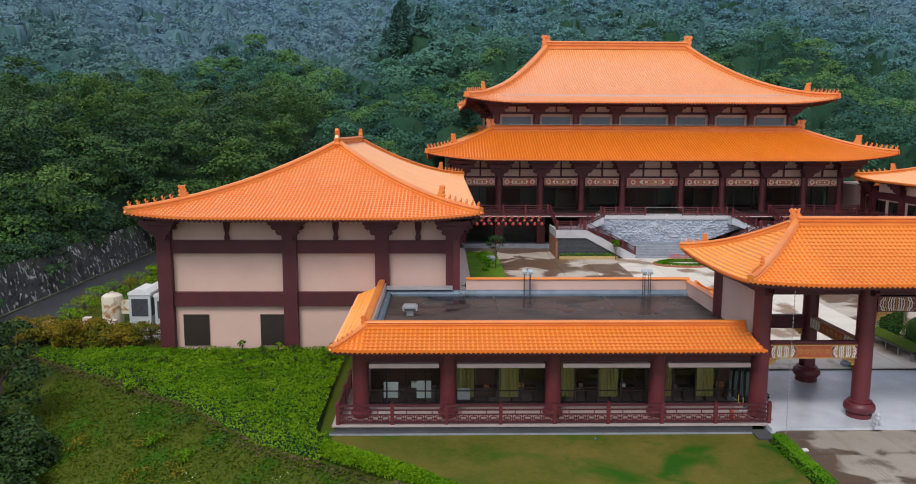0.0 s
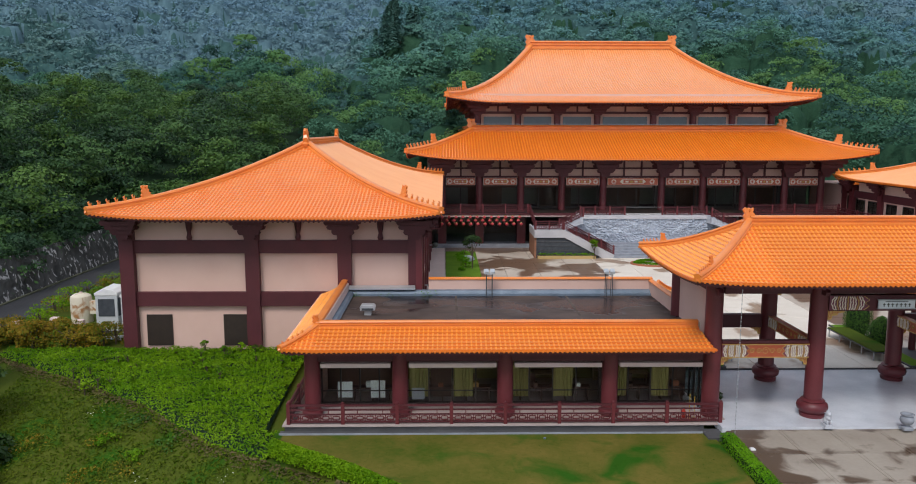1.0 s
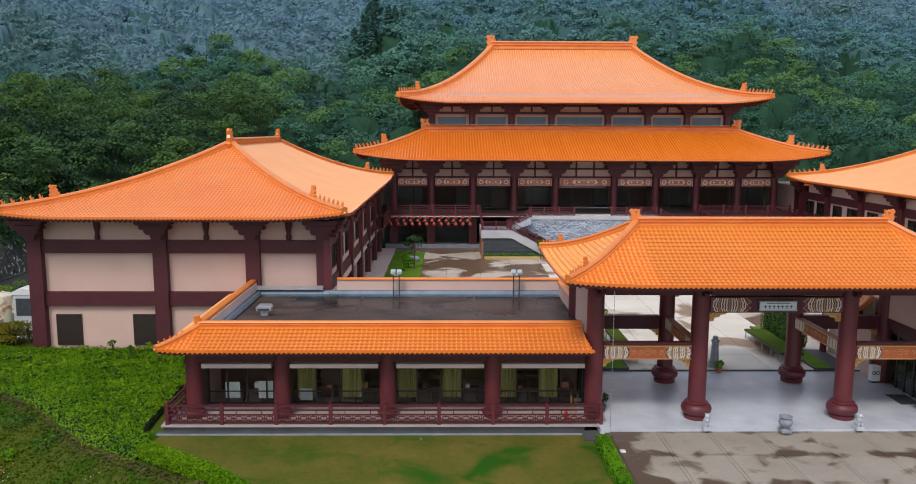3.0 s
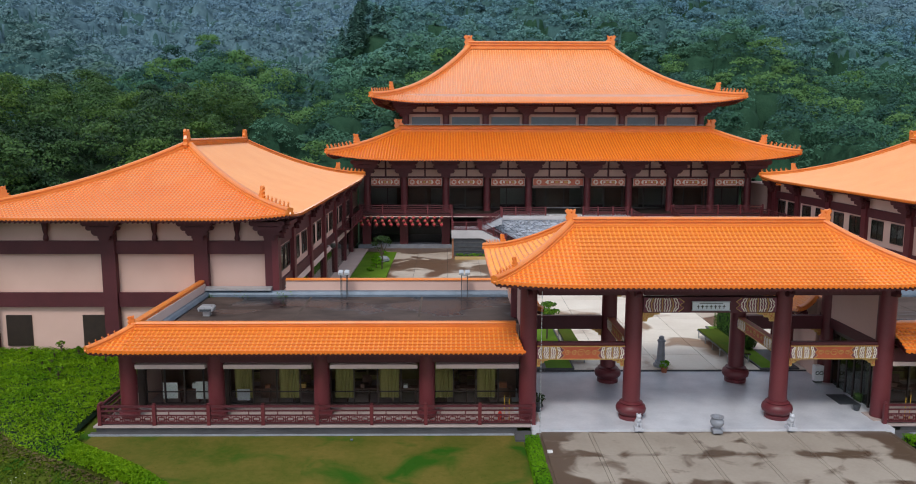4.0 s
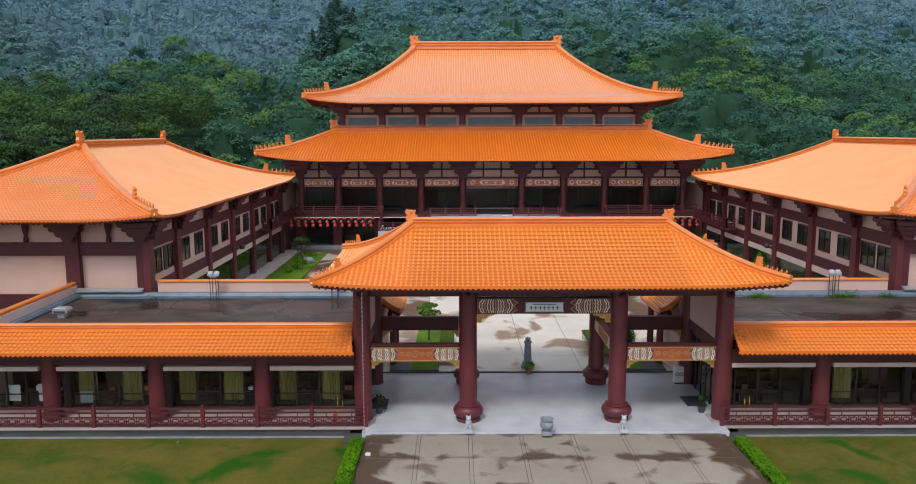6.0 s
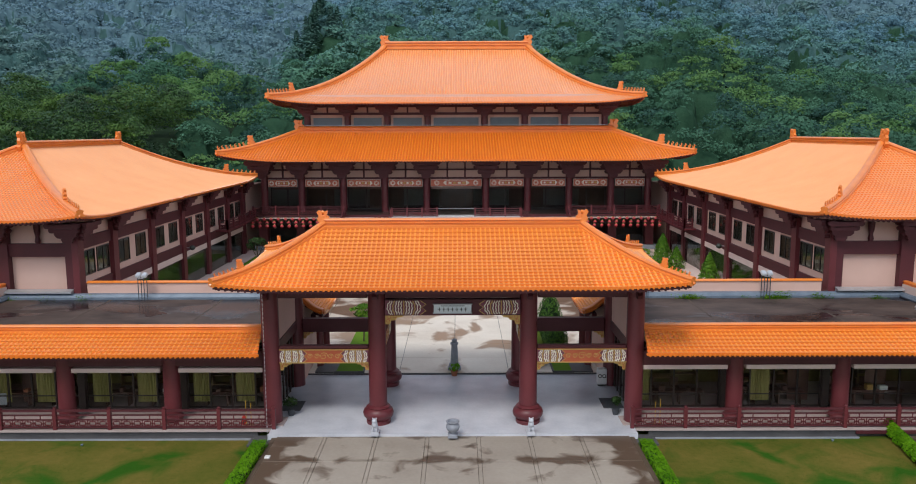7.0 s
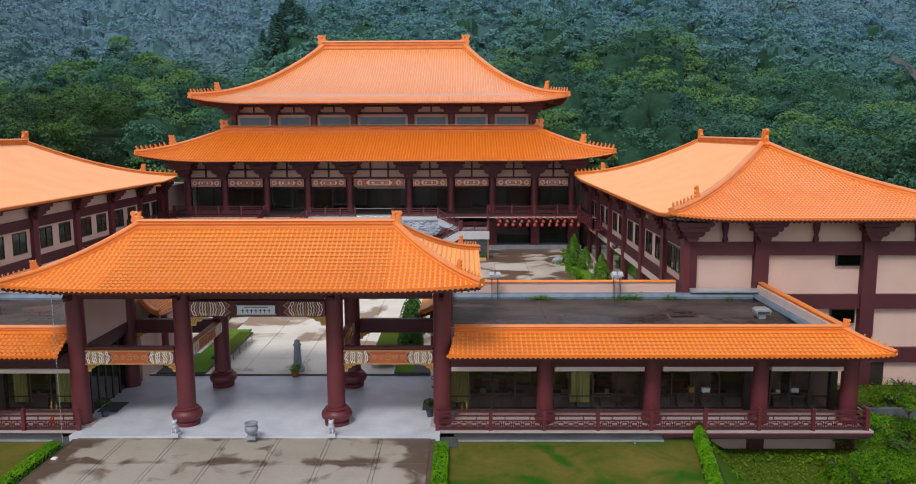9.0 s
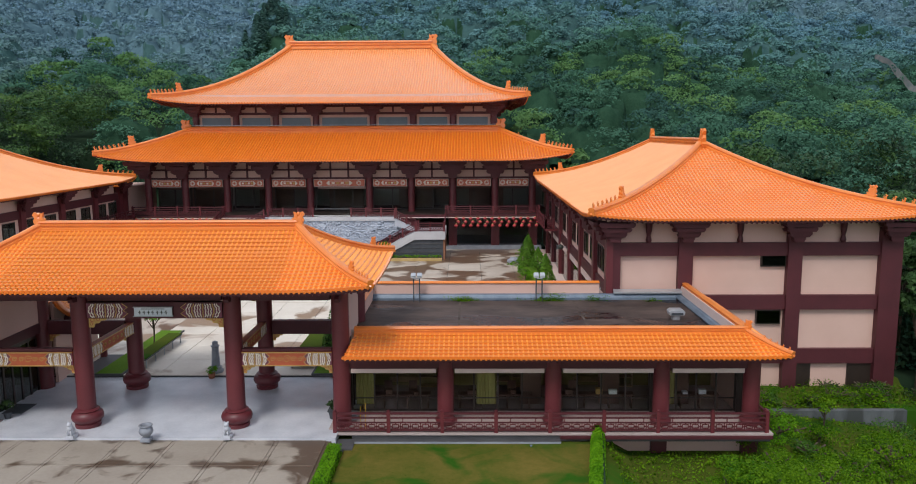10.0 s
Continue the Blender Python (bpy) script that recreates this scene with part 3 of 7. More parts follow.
def window(parent, axis, at, a0, a1, z0, z1, s=1, panes=2, glass=None, depth=0.12, frame=0.07, inward=1, rails=()):
    """A glazed window in the plane axis = at, from a0 to a1; each pane is a part."""
    fr = Shape()
    bars = []

    def box(sh, p0, p1, d0, d1, q0, q1):
        if axis == "y":
            sh.box(p0, p1, at + inward * d0, at + inward * d1, q0, q1)
        else:
            sh.box(at + inward * d0, at + inward * d1, p0, p1, q0, q1)
    box(fr, a0, a1, 0, depth, z0, z0 + frame)
    bars.append(Shape())
    box(bars[-1], a0, a1, 0, depth, z1 - frame, z1)
    for k in range(panes + 1):
        c = a0 + (a1 - a0) * k / panes
        c0, c1 = max(a0, c - frame / 2), min(a1, c + frame / 2)
        if k == 0:
            c1 = a0 + frame
        if k == panes:
            c0 = a1 - frame
        bars.append(Shape())
        box(bars[-1], c0, c1, 0, depth, z0 + frame, z1 - frame)
    w = part("window", fr, FRAME, parent, "dark framed window", s=s)
    for b in bars:
        part("frame_bar", b, FRAME, w, s=s)
    for k in range(panes):
        c0, c1 = a0 + (a1 - a0) * k / panes + frame / 2, a0 + (a1 - a0) * (k + 1) / panes - frame / 2
        g = Shape()
        box(g, c0, c1, depth * 0.4, depth * 0.4 + 0.012, z0 + frame, z1 - frame)
        p = part("pane", g, glass or GLASS, w, s=s)
        p.visible_shadow = False
        for z in rails:
            r = Shape()
            box(r, c0, c1, depth * 0.3, depth * 0.6, z - 0.03, z + 0.03)
            part("glazing_bar", r, FRAME, w, s=s)
    return w


# ---------------------------------------------------------------- gatehouse
GATE_F, GATE_B = 39.05, 45.1
gate = thing("gatehouse", 0, 42, 0, "open timber gatehouse with red columns and an orange tiled hip roof", "gatehouse")
g_slopes = hip_slopes(-11.25, 11.25, 36.05, 46.9, -6.75, 6.75, 41.4, 41.4, 7.6, 9.95, 0.42, 0.22, 4.5)
for sl in g_slopes:
    tile_plane(gate, sl, 0.245, 0.068, 0.3, 18, 60, inner=2.8, drop=0.5, step=0.085)
part("main_ridge", Shape().sweep([(-6.8, 41.4, 9.86), (6.8, 41.4, 9.86)], moulding(0.42, 0.5)), RIDGE, gate, "moulded orange ridge")
for e in (-1, 1):
    part("ridge_finial", owl_tail(e * 6.75, 41.4, 9.85, e, 0, 0.95), RIDGE, gate, "orange dragon-fish ridge finial")
hips(gate, g_slopes, 0.34, 0.34, 5, 0.22)
for e in (-1, 1):
    for y in (GATE_F, GATE_B):
        round_column(gate, e * 3.86, y, 0, 7.1, 0.46, drum=(0.79, 0.95))
        round_column(gate, e * 9.3, y, 0, 7.1, 0.46, drum=None)
for y in (GATE_F, GATE_B):
    for x0, x1 in ((-8.84, -4.32), (4.32, 8.84), (-3.4, 3.4)):
        part("tie_beam", Shape().box(x0, x1, y - 0.18, y + 0.18, 6.58, 6.93), RED, gate, bevel=0.02)
        part("roof_plate", Shape().box(x0 - 0.9, x1 + 0.9, y - 0.2, y + 0.2, 7.1, 7.3), RED, gate)
        if x0 != -3.4:
            part("middle_beam", Shape().box(x0, x1, y - 0.17, y + 0.17, 3.95, 4.1) if y == GATE_F else Shape().box(x0, x1, y - 0.2, y + 0.2, 3.25, 4.05), RED, gate, bevel=0.02)
for e in (-1, 1):
    for x in (3.86, 9.3):
        part("side_beam", Shape().box(e * x - 0.16, e * x + 0.16, GATE_F + 0.46, GATE_B - 0.46, 3.42, 4.0), RED, gate, bevel=0.02)
        part("side_beam", Shape().box(e * x - 0.16, e * x + 0.16, GATE_F + 0.46, GATE_B - 0.46, 6.58, 6.93), RED, gate, bevel=0.02)
    part("wall_panel", Shape().box(e * 9.3 - 0.1, e * 9.3 + 0.1, GATE_F + 0.46, GATE_B - 0.46, 4.0, 6.58), PINK, gate, "pink plaster panel between the columns")
part("gate_ceiling", Shape().box(-10.2, 10.2, 37.4, 45.9, 7.3, 7.36), RED, gate)

# ---------------------------------------------------------------- front gallery buildings, one each side of the gate
COLS = (14.57, 20.07, 25.58, 30.15)


def gallery(s):
    ob = thing("gallery_building", s * 20, 45, 0, "single-storey gallery with red columns, glazed front and orange pent roof", "building", "gallery buildings")
    X1 = 31.5 if s < 0 else 30.85
    part("floor_slab", Shape().box(9.9, X1, 37.95, 51.0, -0.1, 0.0), SLABSIDE, ob, "dusty pink stone floor slab", s=s)
    part("slab_return", Shape().box(9.205, 9.9, 37.95, 38.595, -0.1, 0.0), SLABSIDE, ob, s=s)
    part("slab_base", Shape().box(9.9, X1 - 0.1, 38.05, 51.0, -0.45, -0.1), GRANITE_DARK, ob, s=s)
    for x in COLS:
        round_column(ob, x, 39.3, 0, 3.5, 0.43, s=s, drum=(0.55, 0.42))
    part("eave_beam", Shape().box(9.75, 30.5, 39.05, 39.55, 3.0, 3.72), RED, ob, s=s)
    part("eave_beam", Shape().box(29.9, 30.4, 39.55, 50.9, 2.9, 3.72), RED, ob, s=s)
    lz = 2.68 if s < 0 else 2.78
    edges = (9.3,) + COLS
    for k in range(4):
        x0, x1 = edges[k] + 0.48, edges[k + 1] - 0.48
        part("lintel", Shape().box(x0, x1, 39.0, 39.5, lz, lz + 0.22), CREAM, ob, "pale lintel strip", s=s)
        window(ob, "y", 41.0, x0 - 0.3, x1 + 0.3, 0.05, 3.2, s, panes=4, rails=(0.75,))
        part("mullion_post", Shape().box(x1 + 0.3, x1 + 0.66, 40.9, 41.2, 0, 3.2), FRAME, ob, s=s)
    part("gallery_ceiling", Shape().box(9.75, 30.5, 39.6, 51, 3.22, 3.32), CREAM, ob, s=s)
    part("end_wall", Shape().box(30.0, 30.25, 41.0, 51.0, 0, 3.6), PINK, ob, s=s)
    part("inner_wall", Shape().box(9.9, 30.0, 45.4, 45.6, 0, 3.2), OLIVE, ob, "olive brown inner wall", s=s)
    part("flat_roof", Shape().box(9.35, 29.75, 39.9, 51.05, 3.7, 4.0), ROOFING, ob, "dark wet felt roof with puddles", s=s)
    part("back_wall", Shape().box(9.6, 30.2, 51.0, 51.25, 0, 4.0), PINK, ob, s=s)
    # parapets
    part("parapet", Shape().box(9.4, 24.3, 51.05, 51.3, 4.0, 5.02), PINK, ob, "pink plaster parapet", s=s)
    part("parapet_coping", Shape().sweep([(9.3, 51.17, 5.02), (24.3, 51.17, 5.02)], [(-0.2, 0), (-0.2, 0.05), (0, 0.14), (0.2, 0.05), (0.2, 0)]), RIDGE, ob, s=s)
    part("gutter", Shape().prism([(51.04, 4.0), (50.75, 4.0), (50.7, 4.12), (50.8, 4.3), (51.04, 4.34)], "x", 9.4, 29.7), GUTTER, ob, "blue-grey metal gutter", s=s)
    part("gutter_lip", Shape().box(9.5, 29.2, 50.5, 50.6, 4.0, 4.14), GUTTER, ob, s=s)
    part("gutter", Shape().prism([(29.6, 4.0), (29.3, 4.0), (29.25, 4.1), (29.35, 4.28), (29.6, 4.3)], "y", 40.2, 50.7), GUTTER, ob, "blue-grey metal gutter", s=s)
    part("parapet", Shape().box(29.62, 29.8, 40.0, 51.0, 4.0, 4.8), CREAM, ob, s=s)
    part("parapet", Shape().box(9.7, 29.62, 39.95, 40.1, 4.0, 4.8), CREAM, ob, s=s)
    part("parapet", Shape().box(9.3, 9.5, 45.6, 51.0, 4.0, 4.9), PINK, ob, s=s)
    part("parapet_coping", Shape().sweep([(9.4, 51.0, 4.9), (9.4, 45.6, 4.9)], [(-0.2, 0), (-0.2, 0.05), (0, 0.14), (0.2, 0.05), (0.2, 0)]), RIDGE, ob, s=s)
    # pent roofs
    front = Slope(lambda a, b: (a, 37.6 + b), 9.62, 31.45, 9.95, 29.9, 2.15, 3.96, 4.68, 0.25, 0.08, 2.0, False, True)
    side = Slope(lambda a, b: (31.45 - b, a), 37.6, 51.3, 39.75, 51.3, 1.55, 3.96, 4.68, 0.25, 0.08, 2.0, True, False)
    tile_plane(ob, front, 0.245, 0.068, 0.3, 7, 50, s=s, inner=1.7, drop=0.5, step=0.09)
    tile_plane(ob, side, 0.245, 0.068, 0.3, 6, 30, s=s, inner=1.2, drop=0.5)
    part("pent_ridge", Shape().sweep([(9.9, 39.8, 4.62), (29.95, 39.8, 4.62)], moulding(0.36, 0.4)), RIDGE, ob, s=s)
    part("pent_ridge", Shape().sweep([(29.9, 39.6, 4.62), (29.9, 51.2, 4.62)], moulding(0.36, 0.4)), RIDGE, ob, s=s)
    path = front.hip(True, 8)
    hip = part("hip_ridge", Shape().sweep(path, hip_section(0.3, 0.26)), RIDGE, ob, s=s)
    for k in range(5):
        u = 0.08 + 0.13 * k
        q = front.at(front.ends(u)[1], u, 0.2)
        part("roof_figure", beast(*q, 1.5, -2.1, 0.2), RIDGE, hip, s=s, smooth=True, fix=False)
    part("ridge_finial", owl_tail(29.95, 39.75, 4.75, 0.6, -0.8, 0.6), RIDGE, ob, s=s)
    rail = thing("railing", s * 20, 38.3, 0, "dark red timber balustrade with key-pattern fretwork", "railing", "gallery railings")
    railing(rail, (9.06, 38.1, 0), (X1 - 0.3, 38.1, 0), 1.02, 8, s)
    railing(rail, (X1 - 0.3, 38.3, 0), (X1 - 0.3, 43.7, 0), 1.02, 2, s)
    return ob


for s in (-1, 1):
    gallery(s)

# ---------------------------------------------------------------- side wings


def wing(s):
    ob = thing("side_wing", s * 34.5, 71, 0, "two-storey pink plastered wing with dark red framing and orange hip roof", "building", "side wings")
    y0, ya = (49.0, 62.6) if s < 0 else (49.5, 63.2)
    sl = hip_slopes(23.45, 45.75 if s < 0 else 44.9, y0, 92.2, 34.1, 34.3, ya, 80.0, 9.33, 13.65, 0.55, 0.34, 5.0)
    front, back, inner_s, outer_s = sl
    tile_plane(ob, front, 0.26, 0.076, 0.36, 36, 60, s=s, inner=2.2, drop=0.75, step=0.08, glaze=SHEEN_TILE, under=PAN, taper=0.6)
    tile_plane(ob, inner_s, 0.27, 0.1, 1.2, 44, 40, s=s, inner=2.0, drop=0.75, step=0.01, glaze=SHEEN_TILE, taper=0.97)
    tile_plane(ob, outer_s, 0.5, 0.12, 2.0, 20, 40, s=s, inner=1.8, drop=0.75)
    tile_plane(ob, back, 0.5, 0.12, 2.0, 20, 30, s=s, inner=2.0, drop=0.75)
    part("main_ridge", Shape().sweep([(34.2, ya - 0.1, 13.55), (34.2, 80.1, 13.55)], moulding(0.5, 0.7)), RIDGE, ob, s=s)
    for y, e in ((ya, -1), (80.0, 1)):
        part("ridge_finial", owl_tail(34.2, y, 13.5, 0, e, 1.5), RIDGE, ob, s=s)
    hips(ob, sl, 0.45, 0.42, 6, 0.36, s=s, gap=0.6)
    z0 = -0.2 if s < 0 else -2.4
    P3, P4 = (36.02, 44.27) if s < 0 else (36.98, 43.2)
    body = Shape().box(25.05, P4 - 0.07, 51.6, 89.9, z0, 9.6)
    part("wall_body", body, PINK, ob, "pink plaster walls", s=s)
    for x in (P4, P3, 29.9, 25.2):
        w = 0.46 if x < 43 or s < 0 else 0.68
        part("pilaster", Shape().box(x - w, x + w, 51.1, 51.75, z0, 8.6), RED, ob, s=s)
        bracket(ob, x, 51.1, 7.75, 2.3, 1.3, 1.0, s)
    for a, b in ((7.62, 6.75), (4.12, 3.16)):
        for x0, x1 in ((P4 - 0.46, P3 + 0.46), (P3 - 0.46, 30.36), (29.44, 25.66)):
            part("band_beam", Shape().box(x0, x1, 51.3, 51.7, b, a), RED, ob, s=s)
    for x in ((P3 + P4) / 2, (P3 + 29.9) / 2, 27.5):
        part("king_post", Shape().lathe(x, 51.35, [(0.14, 7.62), (0.2, 7.8), (0.12, 8.1), (0.2, 8.4), (0.24, 8.9)], 8), RED, ob, s=s)
    ys = [51.4, 56.7, 63.8, 70.9, 77.9, 84.9, 91.0]
    for k, y in enumerate(ys):
        part("pilaster", Shape().box(24.72, 25.15, y - 0.4, y + 0.4, 0.3, 8.6), COLUMN, ob, s=s)
        bracket(ob, 24.75, y, 7.85, 2.2, 1.2, 0.9, s, "x", -1)
    for k in range(6):
        y0, y1 = ys[k] + 0.42, ys[k + 1] - 0.42
        part("band_beam", Shape().box(24.88, 25.1, y0, y1, 7.15, 7.95), RED, ob, s=s)
        part("band_beam", Shape().box(24.88, 25.1, y0, y1, 3.95, 4.75), RED, ob, s=s)
        part("lintel", Shape().box(24.85, 25.1, y0, y1, 3.45, 3.95), CREAM, ob, s=s)
        part("glass_front", Shape().box(24.98, 25.04, y0, y1, 0.4, 3.45), DARK_GLASS, ob, "dark tinted shopfront glass", s=s)
        span = y1 - y0
        for c in (0.25, 0.75):
            w0 = y0 + span * c - 0.95
            window(ob, "x", 24.97, w0, w0 + 1.9, 5.25, 6.98, s, 2, DARK_GLASS, 0.1, 0.07)
    if s > 0:
        for x0, x1 in ((42.74, 37.44), (36.52, 30.36)):
            part("band_beam", Shape().box(x0, x1, 51.3, 51.7, -0.5, 0.5), RED, ob, s=s)
        for x0, x1, a, b in ((34.97, 36.42, 6.09, 6.94), (34.8, 36.25, 2.25, 3.04)):
            part("window_surround", Shape().box(x0 - 0.08, x1 + 0.08, 51.4, 51.62, a - 0.08, b + 0.08), FRAME, ob, s=s)
            part("pane", Shape().box(x0, x1, 51.36, 51.4, a, b), DARK_GLASS, ob, "dark green window pane", s=s)
        for x0, x1 in ((37.45, 38.52), (40.96, 42.5)):
            part("shutter", Shape().box(x0, x1, 51.45, 51.58, -2.2, -0.4), FRAME, ob, "dark louvred shutter", s=s)
    if s < 0:
        for x0 in (43.3, 38.15):
            part("shutter", Shape().box(x0 - 1.7, x0, 51.5, 51.58, 0.42, 2.55), FRAME, ob, "dark louvred shutter", s=s)
    return ob


for s in (-1, 1):
    wing(s)

# ---------------------------------------------------------------- main hall
hall = thing("main_hall", 0, 110, 0, "large double-eaved temple hall with orange roofs and red columns", "temple hall")
up = hip_slopes(-22.95, 22.95, 96.6, 140.2, -10.4, 10.4, 118.4, 118.5, 18.32, 26.95, 0.68, 0.68, 7.0)
for k, sl in enumerate(up):
    tile_plane(hall, sl, 0.34 if k == 0 else 0.6, 0.1 if k == 0 else 0.16, 1.0, 40, 60, inner=3.6, drop=0.5, step=0.02, glaze=SHEEN_TILE, taper=0.85)
part("main_ridge", Shape().sweep([(-10.5, 118.4, 26.8), (10.5, 118.4, 26.8)], moulding(0.8, 1.2)), RIDGE, hall)
for e in (-1, 1):
    part("ridge_finial", owl_tail(e * 10.3, 118.4, 26.8, e, 0, 2.1), RIDGE, hall)
hips(hall, up, 0.7, 0.6, 7, 0.5)
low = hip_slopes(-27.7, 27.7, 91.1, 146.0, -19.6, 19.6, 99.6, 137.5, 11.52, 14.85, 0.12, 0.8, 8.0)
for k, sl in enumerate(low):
    tile_plane(hall, sl, 0.34 if k == 0 else 0.6, 0.1 if k == 0 else 0.16, 1.0, 20, 60, inner=4.5, drop=0.6, step=0.03, glaze=SHADE_TILE, under=SHADE_PAN, taper=0.9)
hips(hall, low, 0.6, 0.5, 7, 0.5)
part("skirt_ridge", Shape().sweep([(-19.8, 99.7, 14.6), (19.8, 99.7, 14.6)], moulding(0.9, 0.95)), RIDGE, hall)
for e in (-1, 1):
    part("skirt_ridge", Shape().sweep([(e * 19.7, 99.7, 14.6), (e * 19.7, 137.5, 14.6)], moulding(0.9, 0.95)), RIDGE, hall)
    part("ridge_finial", owl_tail(e * 19.6, 99.7, 14.6, e, 0, 1.8), RIDGE, hall)
part("upper_body", Shape().box(-19.0, 19.0, 101.2, 136, 14.5, 19.5), PINK, hall, "upper storey walls")
HC = (3.62, 8.75, 13.82, 18.95, 23.5)
for e in (-1, 1):
    for z0, z1 in ((16.95, 17.25), (17.9, 18.2)):
        part("upper_tie", Shape().box(e * 19.0, e * 19.16, 101.2, 136, z0, z1), RED, hall)
    for y in (106.0, 111.0, 116.0, 121.0):
        part("upper_pilaster", Shape().box(e * 19.0, e * 19.4, y - 0.42, y + 0.42, 15.2, 18.6), COLUMN, hall)
        bracket(hall, e * 19.2, y, 16.75, 3.0, 1.65, 2.0, 1, "x", e)
for e in (-1, 1):
    for x in HC[:4]:
        part("upper_column", Shape().lathe(e * x, 101.0, [(0.42, 15.2), (0.42, 17.2)], 14), COLUMN, hall, smooth=True)
        bracket(hall, e * x, 101.0, 16.75, 3.1, 1.65, 2.2)
edges = [-x for x in HC[:4]][::-1] + list(HC[:4])
for k in range(7):
    x0, x1 = edges[k] + 0.5, edges[k + 1] - 0.5
    part("upper_window", Shape().box(x0 + 0.25, x1 - 0.25, 101.08, 101.16, 15.55, 16.6), CLERE, hall, "blue-grey glazed clerestory")
    part("upper_tie", Shape().box(x0 - 0.1, x1 + 0.1, 100.95, 101.15, 16.95, 17.25), RED, hall)
    part("upper_tie", Shape().box(x0 - 0.1, x1 + 0.1, 100.95, 101.15, 17.9, 18.2), RED, hall)
    part("upper_stud", Shape().box((x0 + x1) / 2 - 0.1, (x0 + x1) / 2 + 0.1, 100.95, 101.15, 17.25, 17.9), RED, hall)
part("lower_body", Shape().box(-25.5, 25.5, 104.0, 136, 0, 12.0), HALLWALL, hall)
part("hall_frieze", Shape().box(-24.0, 24.0, 96.1, 96.4, 9.1, 11.9), PINK, hall, "pink frieze wall")
for e in (-1, 1):
    for x in HC:
        round_column(hall, e * x, 96.0, 5.1, 9.9, 0.43, n=16)
        bracket(hall, e * x, 95.7, 9.25, 3.3, 2.1, 2.6)
        part("pier", Shape().box(e * x - 0.5, e * x + 0.5, 94.6, 95.6, 0.2, 4.8), COLUMN, hall)
edges = [-x for x in HC][::-1] + list(HC)
for k in range(9):
    x0, x1 = edges[k] + 0.44, edges[k + 1] - 0.44
    for z in (9.12, 10.15, 11.2):
        part("frieze_tie", Shape().box(x0, x1, 95.9, 96.1, z, z + 0.2), RED, hall)
    for c in ((0.5,) if k != 4 else (0.33, 0.67)):
        part("frieze_stud", Shape().box(x0 + (x1 - x0) * c - 0.1, x0 + (x1 - x0) * c + 0.1, 95.9, 96.1, 9.32, 11.2), RED, hall)
    window(hall, "y", 98.5, x0 - 0.3, x1 + 0.3, 5.15, 9.0, 1, 3 if k == 4 else 2, HALL_GLASS, 0.15, 0.12)
    part("ground_glass", Shape().box(x0, x1, 96.5, 96.56, 1.1, 4.8), HALL_GLASS, hall, "dark ground floor glazing")
part("balcony_slab", Shape().box(-25.5, 25.5, 92.06, 104, 4.8, 5.1), RED, hall)
part("balcony_edge", Shape().box(-25.5, 25.5, 91.98, 92.05, 4.72, 4.82), CREAM, hall)
part("balcony_floor", Shape().box(-25.4, 25.4, 92.3, 98.4, 5.1, 5.112), FRAME, hall, "dark balcony floor")
part("plinth", Shape().box(-24.5, 24.5, 94.2, 104, 0.0, 1.1), STONE, hall)
hr = thing("railing", 0, 92.2, 5.1, "dark red timber balustrade along the upper terrace", "railing", "terrace railings")
railing(hr, (-24, 92.2, 5.1), (-13.3, 92.2, 5.1), 1.0, 4, pattern=True, z_bottom=0.15)
railing(hr, (13.3, 92.2, 5.1), (24, 92.2, 5.1), 1.0, 4, pattern=True, z_bottom=0.15)

# ---------------------------------------------------------------- ground and hills


def smooth01(t):
    t = np.clip(t, 0, 1)
    return t * t * (3 - 2 * t)


def canopy(x, y):
    """Height of the tree tops on the hills round the temple."""
    left = np.minimum(9 + 0.28 * (y - 78) + 0.3 * (-62 - x), 20.5 + 0.03 * (y - 110)) - 0.3 * np.maximum(y - 205, 0)
    left = left + 11.0 * np.exp(-((x + 66) / 17) ** 2 - ((y - 185) / 26) ** 2)
    left = np.where((x < -62) | (y > 100), left, -5)
    left = left - 0.9 * np.maximum(x + 45, 0)
    right = 16 + 0.33 * (y - 137) + 2.6 * np.sin(0.085 * x + 0.05 * y) * smooth01((y - 150) / 40) + 1.8 * np.sin(0.19 * x - 0.06 * y + 2.0) * smooth01((y - 150) / 40) - 0.15 * np.maximum(x - 60, 0) - 1.1 * np.maximum(-36 - x, 0)
    flank = 9 + 0.1 * (y - 60) + 0.03 * (x - 50) - 3.0 * np.maximum(52 - x, 0)
    far = 24 + 0.34 * (y - 230) + 5 * np.sin(x * 0.025 + 1.0) * np.clip((y - 240) / 80, 0, 1) + 4.0 * np.sin(0.07 * x + 0.045 * y) + 2.5 * np.sin(0.15 * x - 0.05 * y + 1.0)
    return np.maximum.reduce([left, np.where(y > 124, right, -5), np.where(y > 52, flank, -5), np.where(y > 205, far, -5)])


